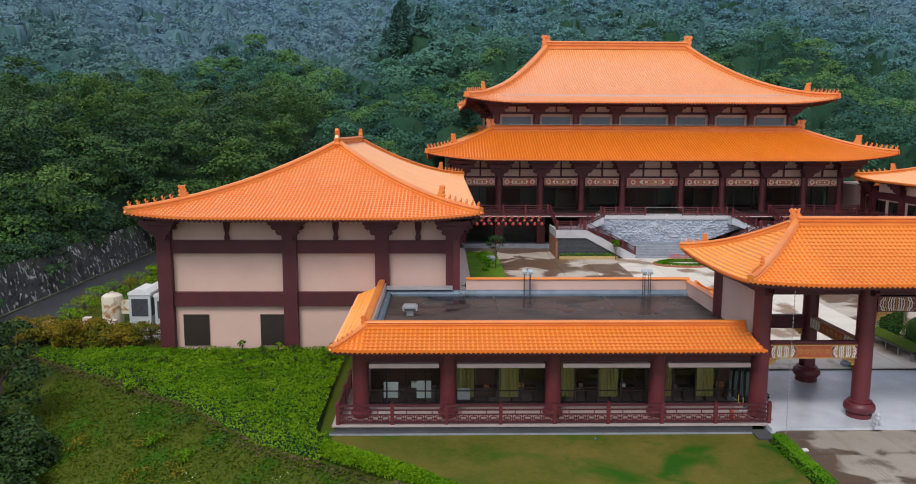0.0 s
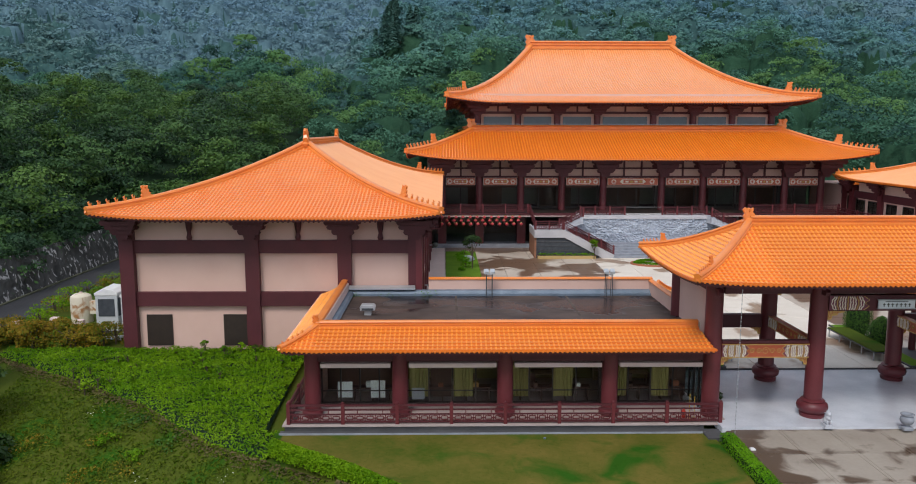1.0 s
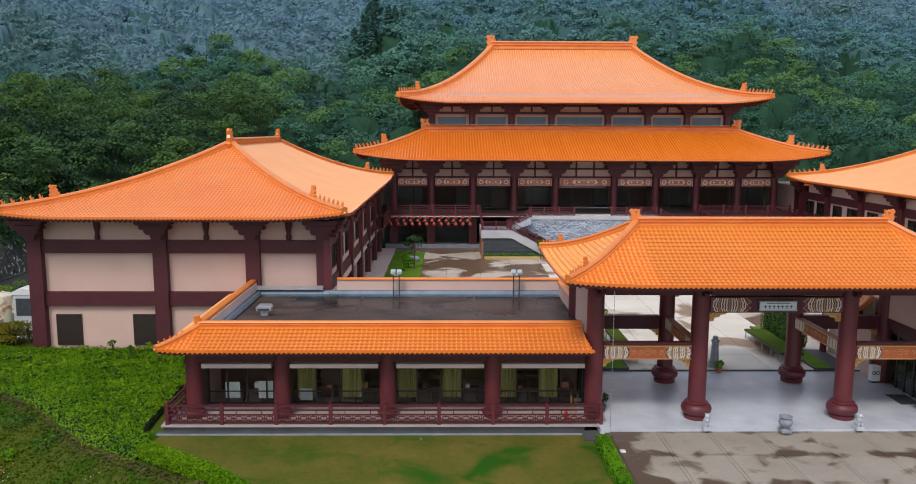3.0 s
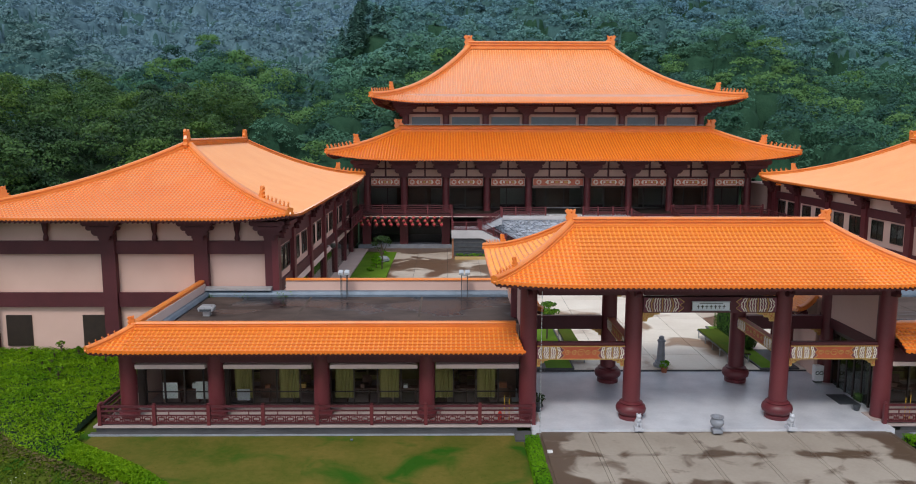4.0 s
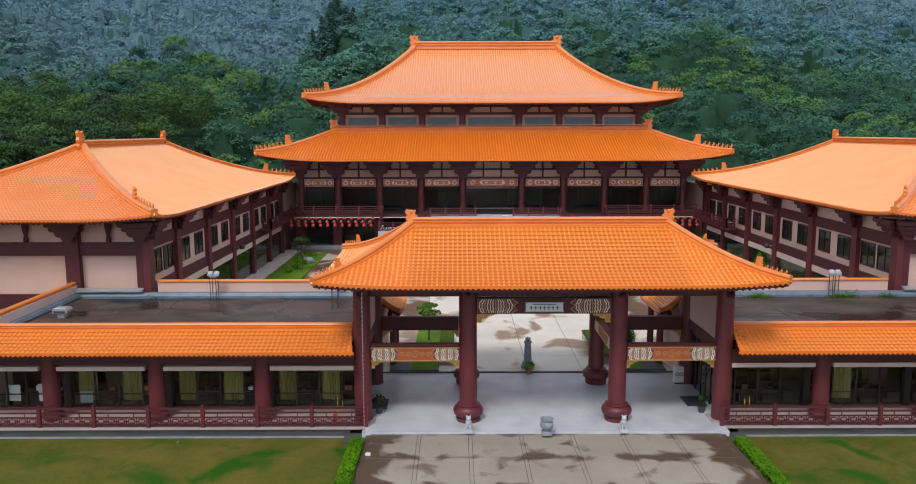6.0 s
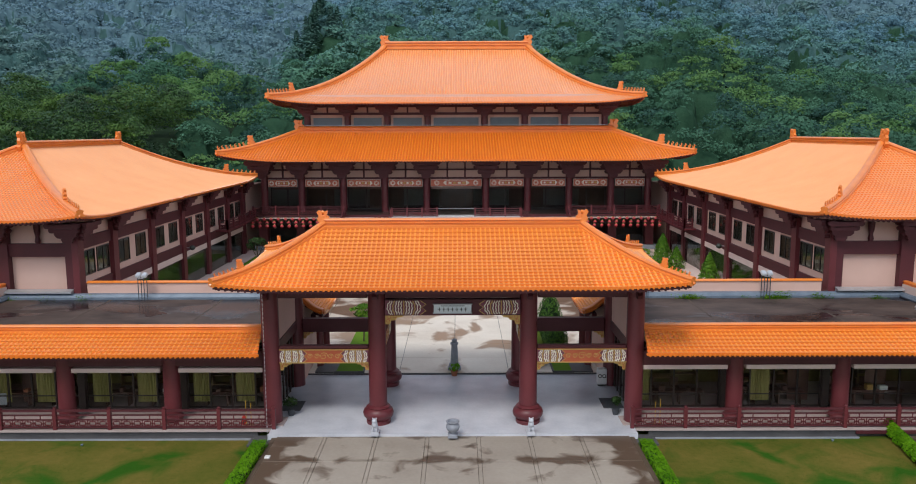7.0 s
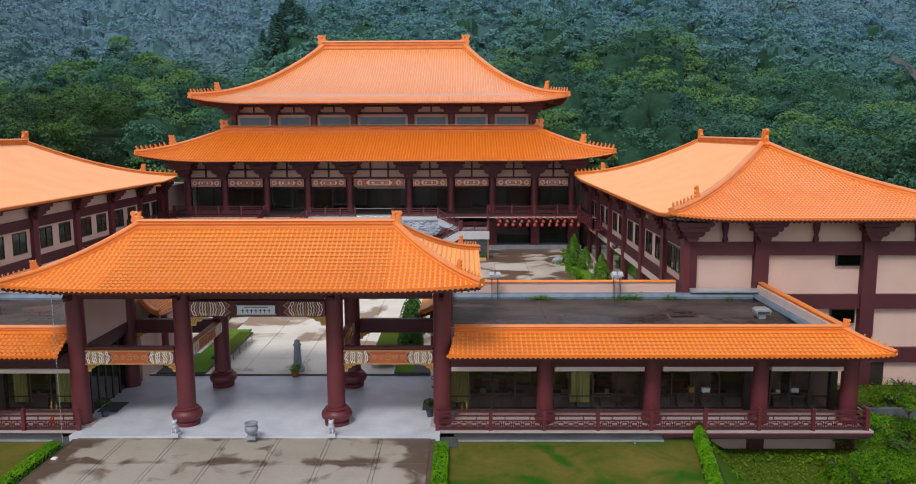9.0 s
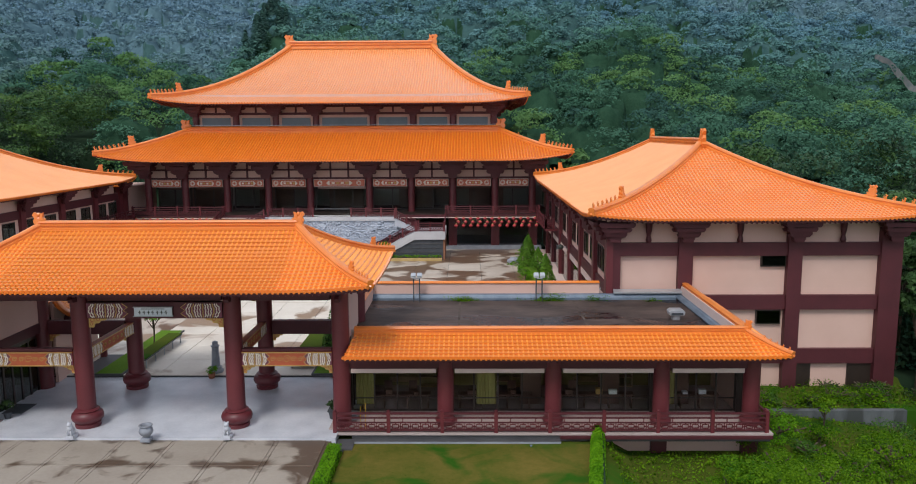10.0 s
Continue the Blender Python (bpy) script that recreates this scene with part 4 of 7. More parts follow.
def terrain(x, y):
    base = np.full_like(x, -0.45)
    # the bank below the shrubs falls towards the valley
    d = (-(x + 31.5) * 0.62 - (y - 36.2) * 0.785)
    base = base + np.where(x < -25, 0.42 * smooth01((y - 34 - 0.0) / 8) * smooth01((-30 - x) / 3), 0)
    base = base - 0.25 * np.maximum(d, 0) * (x < -28) * smooth01((55 - y) / 8)
    # the right-hand ground drops off past the lawn
    base = base - 1.15 * smooth01((x - 22.3) / 1.6) * (y < 54) - 0.13 * np.maximum(x - 30, 0) * (y < 60)
    base = base - 0.2 * np.maximum(18 - y, 0)
    hill = canopy(x, y) - 7.5
    return np.maximum(base, np.where(((x < -62) | (np.abs(x) > 47) | (y > 128)), hill, -50))


def terrain_at(x, y):
    return float(terrain(np.array([x], float), np.array([y], float))[0])


gx = np.unique(np.concatenate([np.linspace(-900, -290, 11), np.linspace(-290, -130, 33), np.linspace(-130, 130, 131), np.linspace(130, 290, 33), np.linspace(290, 900, 11)]))
gy = np.unique(np.concatenate([np.linspace(-300, 0, 8), np.linspace(0, 160, 101), np.linspace(160, 480, 60), np.linspace(480, 1500, 10)]))
X, Y = np.meshgrid(gx, gy)
Z = terrain(X, Y)
Z = np.minimum(Z, 190)
gs = Shape()
gs.v = [tuple(p) for p in np.stack([X.ravel(), Y.ravel(), Z.ravel()], 1).tolist()]
nx = len(gx)
gs.f = [(j * nx + i, j * nx + i + 1, (j + 1) * nx + i + 1, (j + 1) * nx + i) for j in range(len(gy) - 1) for i in range(nx - 1)]
ground = alone("ground", gs, GRASS_GROUND, "grassy ground rising to wooded hills", "ground", kind="structure", smooth=True, fix=False)
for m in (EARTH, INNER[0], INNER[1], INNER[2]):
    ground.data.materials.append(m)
# ground below the higher woods takes the same painted shade and haze colours
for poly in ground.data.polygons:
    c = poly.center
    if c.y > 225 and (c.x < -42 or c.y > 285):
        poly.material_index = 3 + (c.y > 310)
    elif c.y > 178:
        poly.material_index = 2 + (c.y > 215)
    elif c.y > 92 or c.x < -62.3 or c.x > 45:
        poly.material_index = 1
alone("gate_floor", Shape().prism([(-9.9, 38.6), (-9.2, 38.6), (-9.2, 37.35), (9.2, 37.35), (9.2, 38.6), (9.9, 38.6), (9.9, 46.9), (-9.9, 46.9)], "z", -0.35, 0.0), GRANITE, "smooth grey granite floor under the gate", "floor", kind="structure")
alone("road", Shape().box(-61.2, -56.5, 20, 120, -0.6, -0.02), ASPHALT, "grey asphalt road", "road", kind="structure")



def court_z(y):
    """The courtyard's level: it climbs gently towards the hall."""
    t = min(max((y - 58) / 27, 0), 1)
    return 0.12 + 0.52 * t * t * (3 - 2 * t)


# ---------------------------------------------------------------- woods
rng = np.random.default_rng(7)


def crowns(places, quads, size, rad, squash=0.8, pads=(11, 20), flat=0.72, loose=0.42, lift=0.4, camera_side=0.0):
    """Leaf sprays on flattened pads round each crown. places: x, y, top of the crown. The last argument sets how much
    thicker the sprays are on the side that faces the camera.
    """
    pts = []
    for x, y, top in places:
        R = rad * rng.uniform(0.7, 1.35)
        n = int(rng.integers(*pads))
        c = rng.normal(0, 1, (n, 3))
        c[:, 2] = c[:, 2] * 0.9 + 0.25
        c /= np.linalg.norm(c, axis=1)[:, None]
        c *= R * 0.68 * np.array([1, 1, squash])
        r = R * rng.uniform(0.2, 0.44, n)
        r[0], c[0] = R * 0.5, (0, 0, R * 0.45 * squash)
        which = rng.choice(n, quads, p=r ** 2 / (r ** 2).sum())
        d = rng.normal(0, 1, (quads, 3))
        d[:, 2] = np.where(rng.random(quads) < 0.85, np.abs(d[:, 2]), d[:, 2]) * 0.9
        d[:, 1] = np.where(rng.random(quads) < camera_side, -np.abs(d[:, 1]), d[:, 1])
        d /= np.linalg.norm(d, axis=1)[:, None]
        p = c[which] + d * r[which][:, None] * rng.uniform(0.75, 1.06, quads)[:, None] * np.array([1, 1, flat])
        nrm = d * 0.7 + np.array([0, 0, lift]) + rng.normal(0, loose, (quads, 3))
        nrm /= np.linalg.norm(nrm, axis=1)[:, None]
        t = np.cross(nrm, rng.normal(0, 1, (quads, 3)))
        t /= np.linalg.norm(t, axis=1)[:, None]
        b = np.cross(nrm, t)
        sz = size * rng.uniform(0.55, 1.25, quads)[:, None]
        p = p + np.array([x, y, top - (c[:, 2] + r * flat).max()])
        pts.append(np.stack([p - t * sz, p - b * sz * 0.55 - nrm * sz * 0.1, p + t * sz, p + b * sz * 0.55 - nrm * sz * 0.1], 1))
    return np.concatenate(pts).reshape(-1, 3)


def leaf_object(name, verts, mat, label, category, kind="stuff", per_tree=0, choice=None):
    """Leaf quads as one mesh. mat: a material, or several of which each run of per_tree quads takes one."""
    me = bpy.data.meshes.new(name)
    n = len(verts) // 4
    me.vertices.add(n * 4)
    me.vertices.foreach_set("co", verts.astype(np.float32).ravel())
    me.loops.add(n * 4)
    me.loops.foreach_set("vertex_index", np.arange(n * 4, dtype=np.int32))
    me.polygons.add(n)
    me.polygons.foreach_set("loop_start", np.arange(0, n * 4, 4, dtype=np.int32))
    mats = mat if isinstance(mat, (list, tuple)) else [mat]
    for m in mats:
        me.materials.append(m)
    if per_tree:
        me.polygons.foreach_set("material_index", np.repeat(rng.integers(0, len(mats), n // per_tree) if choice is None else choice, per_tree).astype(np.int32))
    me.update(calc_edges=True)
    ob = new(name, me)
    return tagged(ob, label, category, "", kind)


def leaves(places, size, up=0.5, spread=0.45):
    """One leaf spray at each place (x, y, z, nx, ny, nz)."""
    a = np.asarray(places, float)
    p, nrm = a[:, :3], a[:, 3:]
    n = len(p)
    nrm = nrm + np.array([0, 0, up]) + rng.normal(0, spread, (n, 3))
    nrm /= np.linalg.norm(nrm, axis=1)[:, None]
    t = np.cross(nrm, rng.normal(0, 1, (n, 3)))
    t /= np.linalg.norm(t, axis=1)[:, None]
    b = np.cross(nrm, t)
    sz = size * rng.uniform(0.6, 1.3, n)[:, None]
    return np.stack([p - t * sz, p - b * sz * 0.5 + nrm * sz * 0.15, p + t * sz, p + b * sz * 0.5 + nrm * sz * 0.15], 1).reshape(-1, 3)


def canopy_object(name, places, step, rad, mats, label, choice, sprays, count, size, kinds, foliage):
    """A closed wood: every crown is a heap of inner foliage domes, shade painted into their dark colour, under tiers of
    leaf sprays, thickest on the side that faces the camera.
    places: x, y, top of the crown. sprays, count, size, kinds, foliage: the name, number and size of the sprays, and
    which foliage each tree has."""
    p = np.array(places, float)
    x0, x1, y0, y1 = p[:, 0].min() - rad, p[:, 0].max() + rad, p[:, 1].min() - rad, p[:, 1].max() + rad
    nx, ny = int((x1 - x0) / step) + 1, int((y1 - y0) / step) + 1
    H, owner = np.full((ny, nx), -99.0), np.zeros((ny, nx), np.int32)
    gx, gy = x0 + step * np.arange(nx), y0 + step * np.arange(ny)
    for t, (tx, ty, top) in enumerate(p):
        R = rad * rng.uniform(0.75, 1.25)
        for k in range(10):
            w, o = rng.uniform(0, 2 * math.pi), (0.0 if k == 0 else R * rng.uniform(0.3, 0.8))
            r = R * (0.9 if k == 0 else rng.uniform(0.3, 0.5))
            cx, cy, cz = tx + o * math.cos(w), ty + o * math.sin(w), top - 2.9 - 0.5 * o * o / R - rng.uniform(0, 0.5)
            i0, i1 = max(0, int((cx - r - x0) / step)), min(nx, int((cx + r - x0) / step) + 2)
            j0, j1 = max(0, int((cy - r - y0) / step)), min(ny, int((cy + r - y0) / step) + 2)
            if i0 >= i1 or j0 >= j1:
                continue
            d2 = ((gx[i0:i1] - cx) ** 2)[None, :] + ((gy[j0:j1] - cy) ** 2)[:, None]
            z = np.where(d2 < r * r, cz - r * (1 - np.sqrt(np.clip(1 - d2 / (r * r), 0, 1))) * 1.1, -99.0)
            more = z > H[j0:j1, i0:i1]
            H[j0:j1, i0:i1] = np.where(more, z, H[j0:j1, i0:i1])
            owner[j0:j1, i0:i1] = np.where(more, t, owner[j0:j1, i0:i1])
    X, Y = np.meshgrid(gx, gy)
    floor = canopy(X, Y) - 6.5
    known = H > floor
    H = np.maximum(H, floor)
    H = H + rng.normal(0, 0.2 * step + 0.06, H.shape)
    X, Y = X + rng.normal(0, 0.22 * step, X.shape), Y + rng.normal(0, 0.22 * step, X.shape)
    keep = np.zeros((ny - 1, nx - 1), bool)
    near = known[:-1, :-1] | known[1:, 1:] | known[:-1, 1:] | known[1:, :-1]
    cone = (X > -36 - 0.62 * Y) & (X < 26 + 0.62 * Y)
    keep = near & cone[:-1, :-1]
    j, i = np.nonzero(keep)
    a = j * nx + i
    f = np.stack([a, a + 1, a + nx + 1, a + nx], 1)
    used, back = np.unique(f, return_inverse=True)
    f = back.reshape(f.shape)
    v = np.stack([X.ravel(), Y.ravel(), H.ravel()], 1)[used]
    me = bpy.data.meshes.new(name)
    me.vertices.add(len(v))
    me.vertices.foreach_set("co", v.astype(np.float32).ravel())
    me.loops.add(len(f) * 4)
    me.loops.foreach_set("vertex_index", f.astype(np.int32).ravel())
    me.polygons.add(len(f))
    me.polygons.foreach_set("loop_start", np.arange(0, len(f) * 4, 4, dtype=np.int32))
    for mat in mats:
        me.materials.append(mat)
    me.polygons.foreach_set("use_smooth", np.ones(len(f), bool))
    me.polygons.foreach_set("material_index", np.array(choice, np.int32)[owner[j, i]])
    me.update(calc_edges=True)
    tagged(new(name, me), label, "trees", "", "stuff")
    leaf_object(sprays[0], crowns(places, count // len(places), size, rad * 1.12, 0.8, (15, 26), 0.62, 0.42, 0.6, 0.6), foliage, sprays[1], "trees", per_tree=count // len(places), choice=kinds)


def plant(step, x0, x1, y0, y1, keep, lift=0.0):
    out = []
    y = y0
    while y < y1:
        x = x0 + rng.uniform(0, step)
        while x < x1:
            px, py = x + rng.uniform(-0.4, 0.4) * step, y + rng.uniform(-0.4, 0.4) * step
            if -32 - 0.62 * py < px < 22 + 0.62 * py and keep(px, py):
                c = float(canopy(np.array([px]), np.array([py]))[0])
                out.append((px, py, c + rng.normal(0, 1.8) + lift))
            x += step
        y += step
    return out


def near_ok(x, y):
    return (x < -63.5 or (y > 93.5 and x < -47)) and x < -30


def mid_ok(x, y):
    return (y > 128 and x > -46) or (x > 50 and y > 54)


near = plant(5.5, -112, -30, 40, 208, near_ok)
for k in range(40):
    bx, by = -68.2 - 3.5 * rng.random(), 62 + 0.85 * k
    near.append((bx, by, terrain_at(bx, by) + rng.uniform(1.6, 3.6)))
near += [(rng.uniform(-67, -53), rng.uniform(94, 107), rng.uniform(6.0, 10.0)) for k in range(16)]
mid = plant(5.6, -60, 200, 54, 285, lambda x, y: mid_ok(x, y) and not (x < -42 and y > 225))
far = plant(6.7, -330, 330, 205, 470, lambda x, y: ((x < -42 and y > 225) or y > 285) and (y < 300 or abs(x) > 35))
far = [p for p in far if (p[0] < -22 or p[0] > 70) and 6 + 0.035 * p[1] < p[2] < 17 + 0.18 * p[1]]
mid = [p for p in mid if p[2] < 18 + 0.195 * p[1]]
knoll = [p for p in near if p[1] > 150]
near = [p for p in near if p[1] <= 150]
leaf_object("knoll_woods", crowns(knoll, 640, 0.32, 4.1, 0.9, loose=0.28, lift=0.2, camera_side=0.6), [LEAF_MID, LEAF_MID_B, LEAF_MID_C], "green wooded knoll beyond the road", "trees", per_tree=640)
leaf_object("near_woods", crowns(near, 1000, 0.24, 4.1, 0.9, (11, 18), 0.6, 0.32), [LEAF_NEAR, LEAF_NEAR_B, LEAF_NEAR, LEAF_NEAR_C], "dense dark green broadleaf wood on the slope above the road", "trees", per_tree=1000)
mid = [p for p in mid if not (abs(p[0]) < 16 and p[1] < 165)]
lower = [p for p in mid if p[1] < 178 + 0.12 * p[0] + 14 * rng.random()]
upper = [p for p in mid if p not in lower]
flank_trees = [p for p in lower if p[1] < 112]
lower = [p for p in lower if p[1] >= 112]
flank_trees += [(45.8 + 5 * rng.random() + 0.25 * k, 57.5 + 1.5 * k, rng.uniform(1.5, 5.0)) for k in range(16)]
leaf_object("flank_woods", crowns(flank_trees, 800, 0.26, 3.9, 0.9), [LEAF_NEAR, LEAF_MID, LEAF_NEAR_B], "green trees beside the wing", "trees", per_tree=800)
lower_kind = rng.integers(0, 4, len(lower))
LOWER = [LEAF_MID, LEAF_MID_B, LEAF_MID_C, LEAF_MID]
canopy_object("hillside_canopy", lower, 0.8, 3.5, INNER, "inner foliage of the hillside wood, shade painted in", [0] * len(lower), ("hillside_woods", "dense green wood on the hillside behind the hall"), 145000, 0.33, lower_kind, LOWER)


def haze_bands(places, start, step, count):
    """Which of count leaf colours each tree has: the farther up the slope or into the valley, the more painted haze."""
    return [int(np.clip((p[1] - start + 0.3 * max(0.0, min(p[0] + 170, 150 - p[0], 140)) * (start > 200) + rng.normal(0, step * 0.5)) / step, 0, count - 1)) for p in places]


upper_kind, far_kind = haze_bands(upper, 168, 19, 6), haze_bands(far, 226, 27, 6)
canopy_object("upper_canopy", upper, 0.8, 3.5, INNER, "inner foliage of the higher wood, shade and haze painted in", [int(k > 1) for k in upper_kind], ("upper_woods", "dense wood higher on the hillside, blue haze painted into its leaves"), 190000, 0.44, upper_kind, UPPER)
canopy_object("far_canopy", far, 1.2, 4.3, INNER, "inner foliage of the far woods, shade and haze painted in", [1 + (k > 2) for k in far_kind], ("far_woods", "woods on the far slopes, blue haze painted into their leaves"), 165000, 0.68, far_kind, FAR)
under = [(x, y, terrain_at(x, y) + rng.uniform(1.5, 4.2)) for x, y in zip(rng.uniform(-86, -63.0, 250), rng.uniform(58, 130, 250))]
under += [(x, y, terrain_at(x, y) + rng.uniform(1.5, 4.0)) for x, y in zip(rng.uniform(-62, -36, 60), rng.uniform(100, 135, 60))]
leaf_object("undergrowth", crowns(under, 180, 0.27, 2.8, 0.8), [LEAF_NEAR_B, LEAF_NEAR, LEAF_NEAR_B], "leafy undergrowth below the trees beside the road", "undergrowth", per_tree=180)
creep = [(-62.7 - 1.6 * rng.random(), y, 3.4 + rng.uniform(0.2, 1.7) + 0.02 * (y - 60)) for y in rng.uniform(40, 118, 110)]
leaf_object("wall_creepers", crowns(creep, 260, 0.17, 1.5, 0.7), [LEAF_NEAR_B, LEAF_NEAR, LEAF_NEAR_B], "bushes and creepers hanging over the retaining wall", "undergrowth", per_tree=260)
firs = []
for k in range(14):
    fx, fy = -42 + 12 * rng.random(), 196 + 26 * rng.random()
    ft = float(canopy(np.array([fx]), np.array([fy]))[0])
    u = rng.random(420) ** 0.8
    fa = rng.uniform(0, 2 * math.pi, 420)
    fr = 2.3 * (1 - u) ** 0.8 * rng.uniform(0.6, 1.1, 420)
    c = np.stack([fx + fr * np.cos(fa), fy + fr * np.sin(fa), ft - 4 + 9 * u - 0.3 * fr], 1)
    t = np.stack([np.cos(fa), np.sin(fa), -0.35 + 0 * fa], 1) * 0.55
    b = np.stack([-np.sin(fa), np.cos(fa), 0 * fa], 1) * 0.3
    firs.append(np.stack([c - t, c - b, c + t, c + b], 1).reshape(-1, 3))
# the firs share the upper wood's leaf colour, haze included
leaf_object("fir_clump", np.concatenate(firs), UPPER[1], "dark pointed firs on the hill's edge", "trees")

# ---------------------------------------------------------------- more materials
GOLD = material("gold_paint", (0.46, 0.27, 0.07), (0.62, 0.42, 0.14), 0.45, 3, 30, 0.1, 0.5, metal=0.3)
IVORY = material("ivory_line_paint", (0.74, 0.67, 0.56), (0.84, 0.78, 0.68), 0.6, 3, 25, 0.05)
VERMILION = material("vermilion_paint", (0.38, 0.07, 0.03), (0.50, 0.12, 0.045), 0.55, 2, 20, 0.1)
PURPLE = material("plum_paint", (0.13, 0.03, 0.05), (0.2, 0.05, 0.08), 0.6, 2, 20, 0.05)
PLAQUE = material("pale_blue_plaque", (0.58, 0.64, 0.67), (0.70, 0.75, 0.77), 0.4, 2, 20, 0.05)
INK = material("dark_ink", (0.02, 0.025, 0.02), (0.04, 0.05, 0.04), 0.5)
LANTERN = material("red_lantern_silk", (0.46, 0.03, 0.045), (0.60, 0.09, 0.10), 0.5, 3, 30, 0.05, translucent=0.15)
CURTAIN = material("olive_yellow_curtain", (0.26, 0.23, 0.07), (0.38, 0.34, 0.12), 0.85, 1.2, 12, 0.2, stretch=(6, 6, 0.3))
BROWN = material("brown_wall_panel", (0.11, 0.055, 0.04), (0.16, 0.085, 0.06), 0.6, 1, 10, 0.05)
WOOD = material("pale_wood_counter", (0.34, 0.24, 0.13), (0.44, 0.32, 0.18), 0.55, 2, 20, 0.05, stretch=(1, 1, 8))
ALU = material("weathered_aluminium", (0.52, 0.55, 0.58), (0.66, 0.68, 0.70), 0.38, 1.5, 12, 0.05, metal=0.7)
CASING = material("light_grey_casing", (0.46, 0.48, 0.50), (0.58, 0.60, 0.61), 0.5, 1.5, 12, 0.05)
GRILLE = material("dark_grille", (0.03, 0.035, 0.045), (0.07, 0.08, 0.09), 0.5, 3, 40, 0.3)
CREAMTANK = material("cream_tank_paint", (0.62, 0.55, 0.42), (0.72, 0.66, 0.54), 0.5, 1, 10, 0.05, stain=(0.36, 0.17, 0.06), stain_scale=1.1, stain_cut=(0.52, 0.62))
ROCK = material("mottled_stone_masonry", (0.026, 0.027, 0.027), (0.115, 0.115, 0.11), 0.9, 0.9, 3.0, 0.9, 0.2, stain=(0.42, 0.415, 0.41), stain_scale=2.2, stain_cut=(0.57, 0.62), stretch=(1, 1, 0.55))
WET_CONCRETE = material("damp_grey_concrete", (0.05, 0.056, 0.062), (0.16, 0.172, 0.182), 0.7, 0.9, 5, 0.2, stretch=(1, 1, 0.25), stain=(0.05, 0.055, 0.055), stain_scale=0.8, stain_cut=(0.52, 0.62))
BRICKSIDE = material("orange_brown_brick", (0.26, 0.11, 0.06), (0.34, 0.16, 0.09), 0.8, 1, 10, 0.2)
STONE_MOSS = material("mossy_concrete", (0.05, 0.06, 0.03), (0.16, 0.16, 0.12), 0.9, 0.8, 6, 0.3, 0.2)
PALE_STONE = material("pale_grey_stone", (0.42, 0.41, 0.43), (0.56, 0.55, 0.56), 0.7, 0.8, 12, 0.1, 0.3)
YELLOW_STONE = material("yellow_ochre_stone", (0.45, 0.31, 0.12), (0.55, 0.40, 0.18), 0.7, 1.5, 12, 0.15, 0.3)
RELIEF = material("blue_grey_carved_stone", (0.30, 0.335, 0.40), (0.50, 0.54, 0.61), 0.75, 1.1, 5, 0.5, 0.3)
STEEL = material("galvanised_steel", (0.35, 0.37, 0.39), (0.48, 0.5, 0.52), 0.4, 2, 20, 0.05, metal=0.6)
SLATE = material("dark_drain_stone", (0.055, 0.055, 0.06), (0.10, 0.10, 0.105), 0.6, 1, 10, 0.2)
FELT_SEAM = material("pale_felt_seam", (0.03, 0.022, 0.02), (0.15, 0.115, 0.095), 0.8, 0.8, 5, 0.2, 0.2)
SOIL = material("wet_brown_soil", (0.07, 0.045, 0.03), (0.13, 0.09, 0.06), 0.8, 0.8, 8, 0.4)
BOX_HEDGE = material("clipped_hedge_leaves", (0.055, 0.19, 0.003), (0.17, 0.37, 0.010), 0.6, 0.8, 6, 0.0, 0.12, island=0.7, translucent=0.25)
CONIFER = material("bright_conifer_leaves", (0.035, 0.12, 0.006), (0.14, 0.28, 0.018), 0.6, 0.8, 6, 0.0, 0.25, island=0.8, translucent=0.2)
RUSSET = material("russet_shrub_leaves", (0.07, 0.13, 0.008), (0.33, 0.19, 0.02), 0.6, 0.35, 3, 0.0, 0.1, island=0.9, translucent=0.25)
DARK_LEAF = material("dark_shade_leaves", (0.012, 0.035, 0.008), (0.05, 0.10, 0.02), 0.6, 0.4, 3, 0.0, 0.25, island=0.8, translucent=0.15)
SPRING_LEAF = material("fresh_green_leaves", (0.026, 0.105, 0.002), (0.15, 0.28, 0.008), 0.6, 0.25, 2, 0.0, 0.1, island=0.8, translucent=0.3)
DRY_LAWN = material("patchy_mown_lawn", (0.052, 0.085, 0.007), (0.185, 0.135, 0.032), 0.95, 0.35, 4, 0.6, 0.1, stain=(0.026, 0.092, 0.006), stain_scale=0.38, stain_cut=(0.5, 0.66))
MOWN = material("mown_grass_blades", (0.042, 0.085, 0.006), (0.165, 0.135, 0.028), 0.8, 0.35, 3, 0.0, 0.1, island=0.8, translucent=0.2, stain=(0.028, 0.1, 0.006), stain_scale=0.38, stain_cut=(0.5, 0.66))
BLADES = material("grass_blades", (0.042, 0.095, 0.005), (0.125, 0.155, 0.016), 0.85, 0.25, 2, 0.0, 0.05, island=0.6, translucent=0.25)
LAWN = material("mown_lawn", (0.07, 0.16, 0.010), (0.14, 0.24, 0.02), 0.9, 0.5, 12, 0.6, 0.15)
CLIPPED = material("clipped_conifer_leaves", (0.018, 0.07, 0.006), (0.075, 0.17, 0.016), 0.6, 0.8, 6, 0.0, 0.25, island=0.7, translucent=0.2)
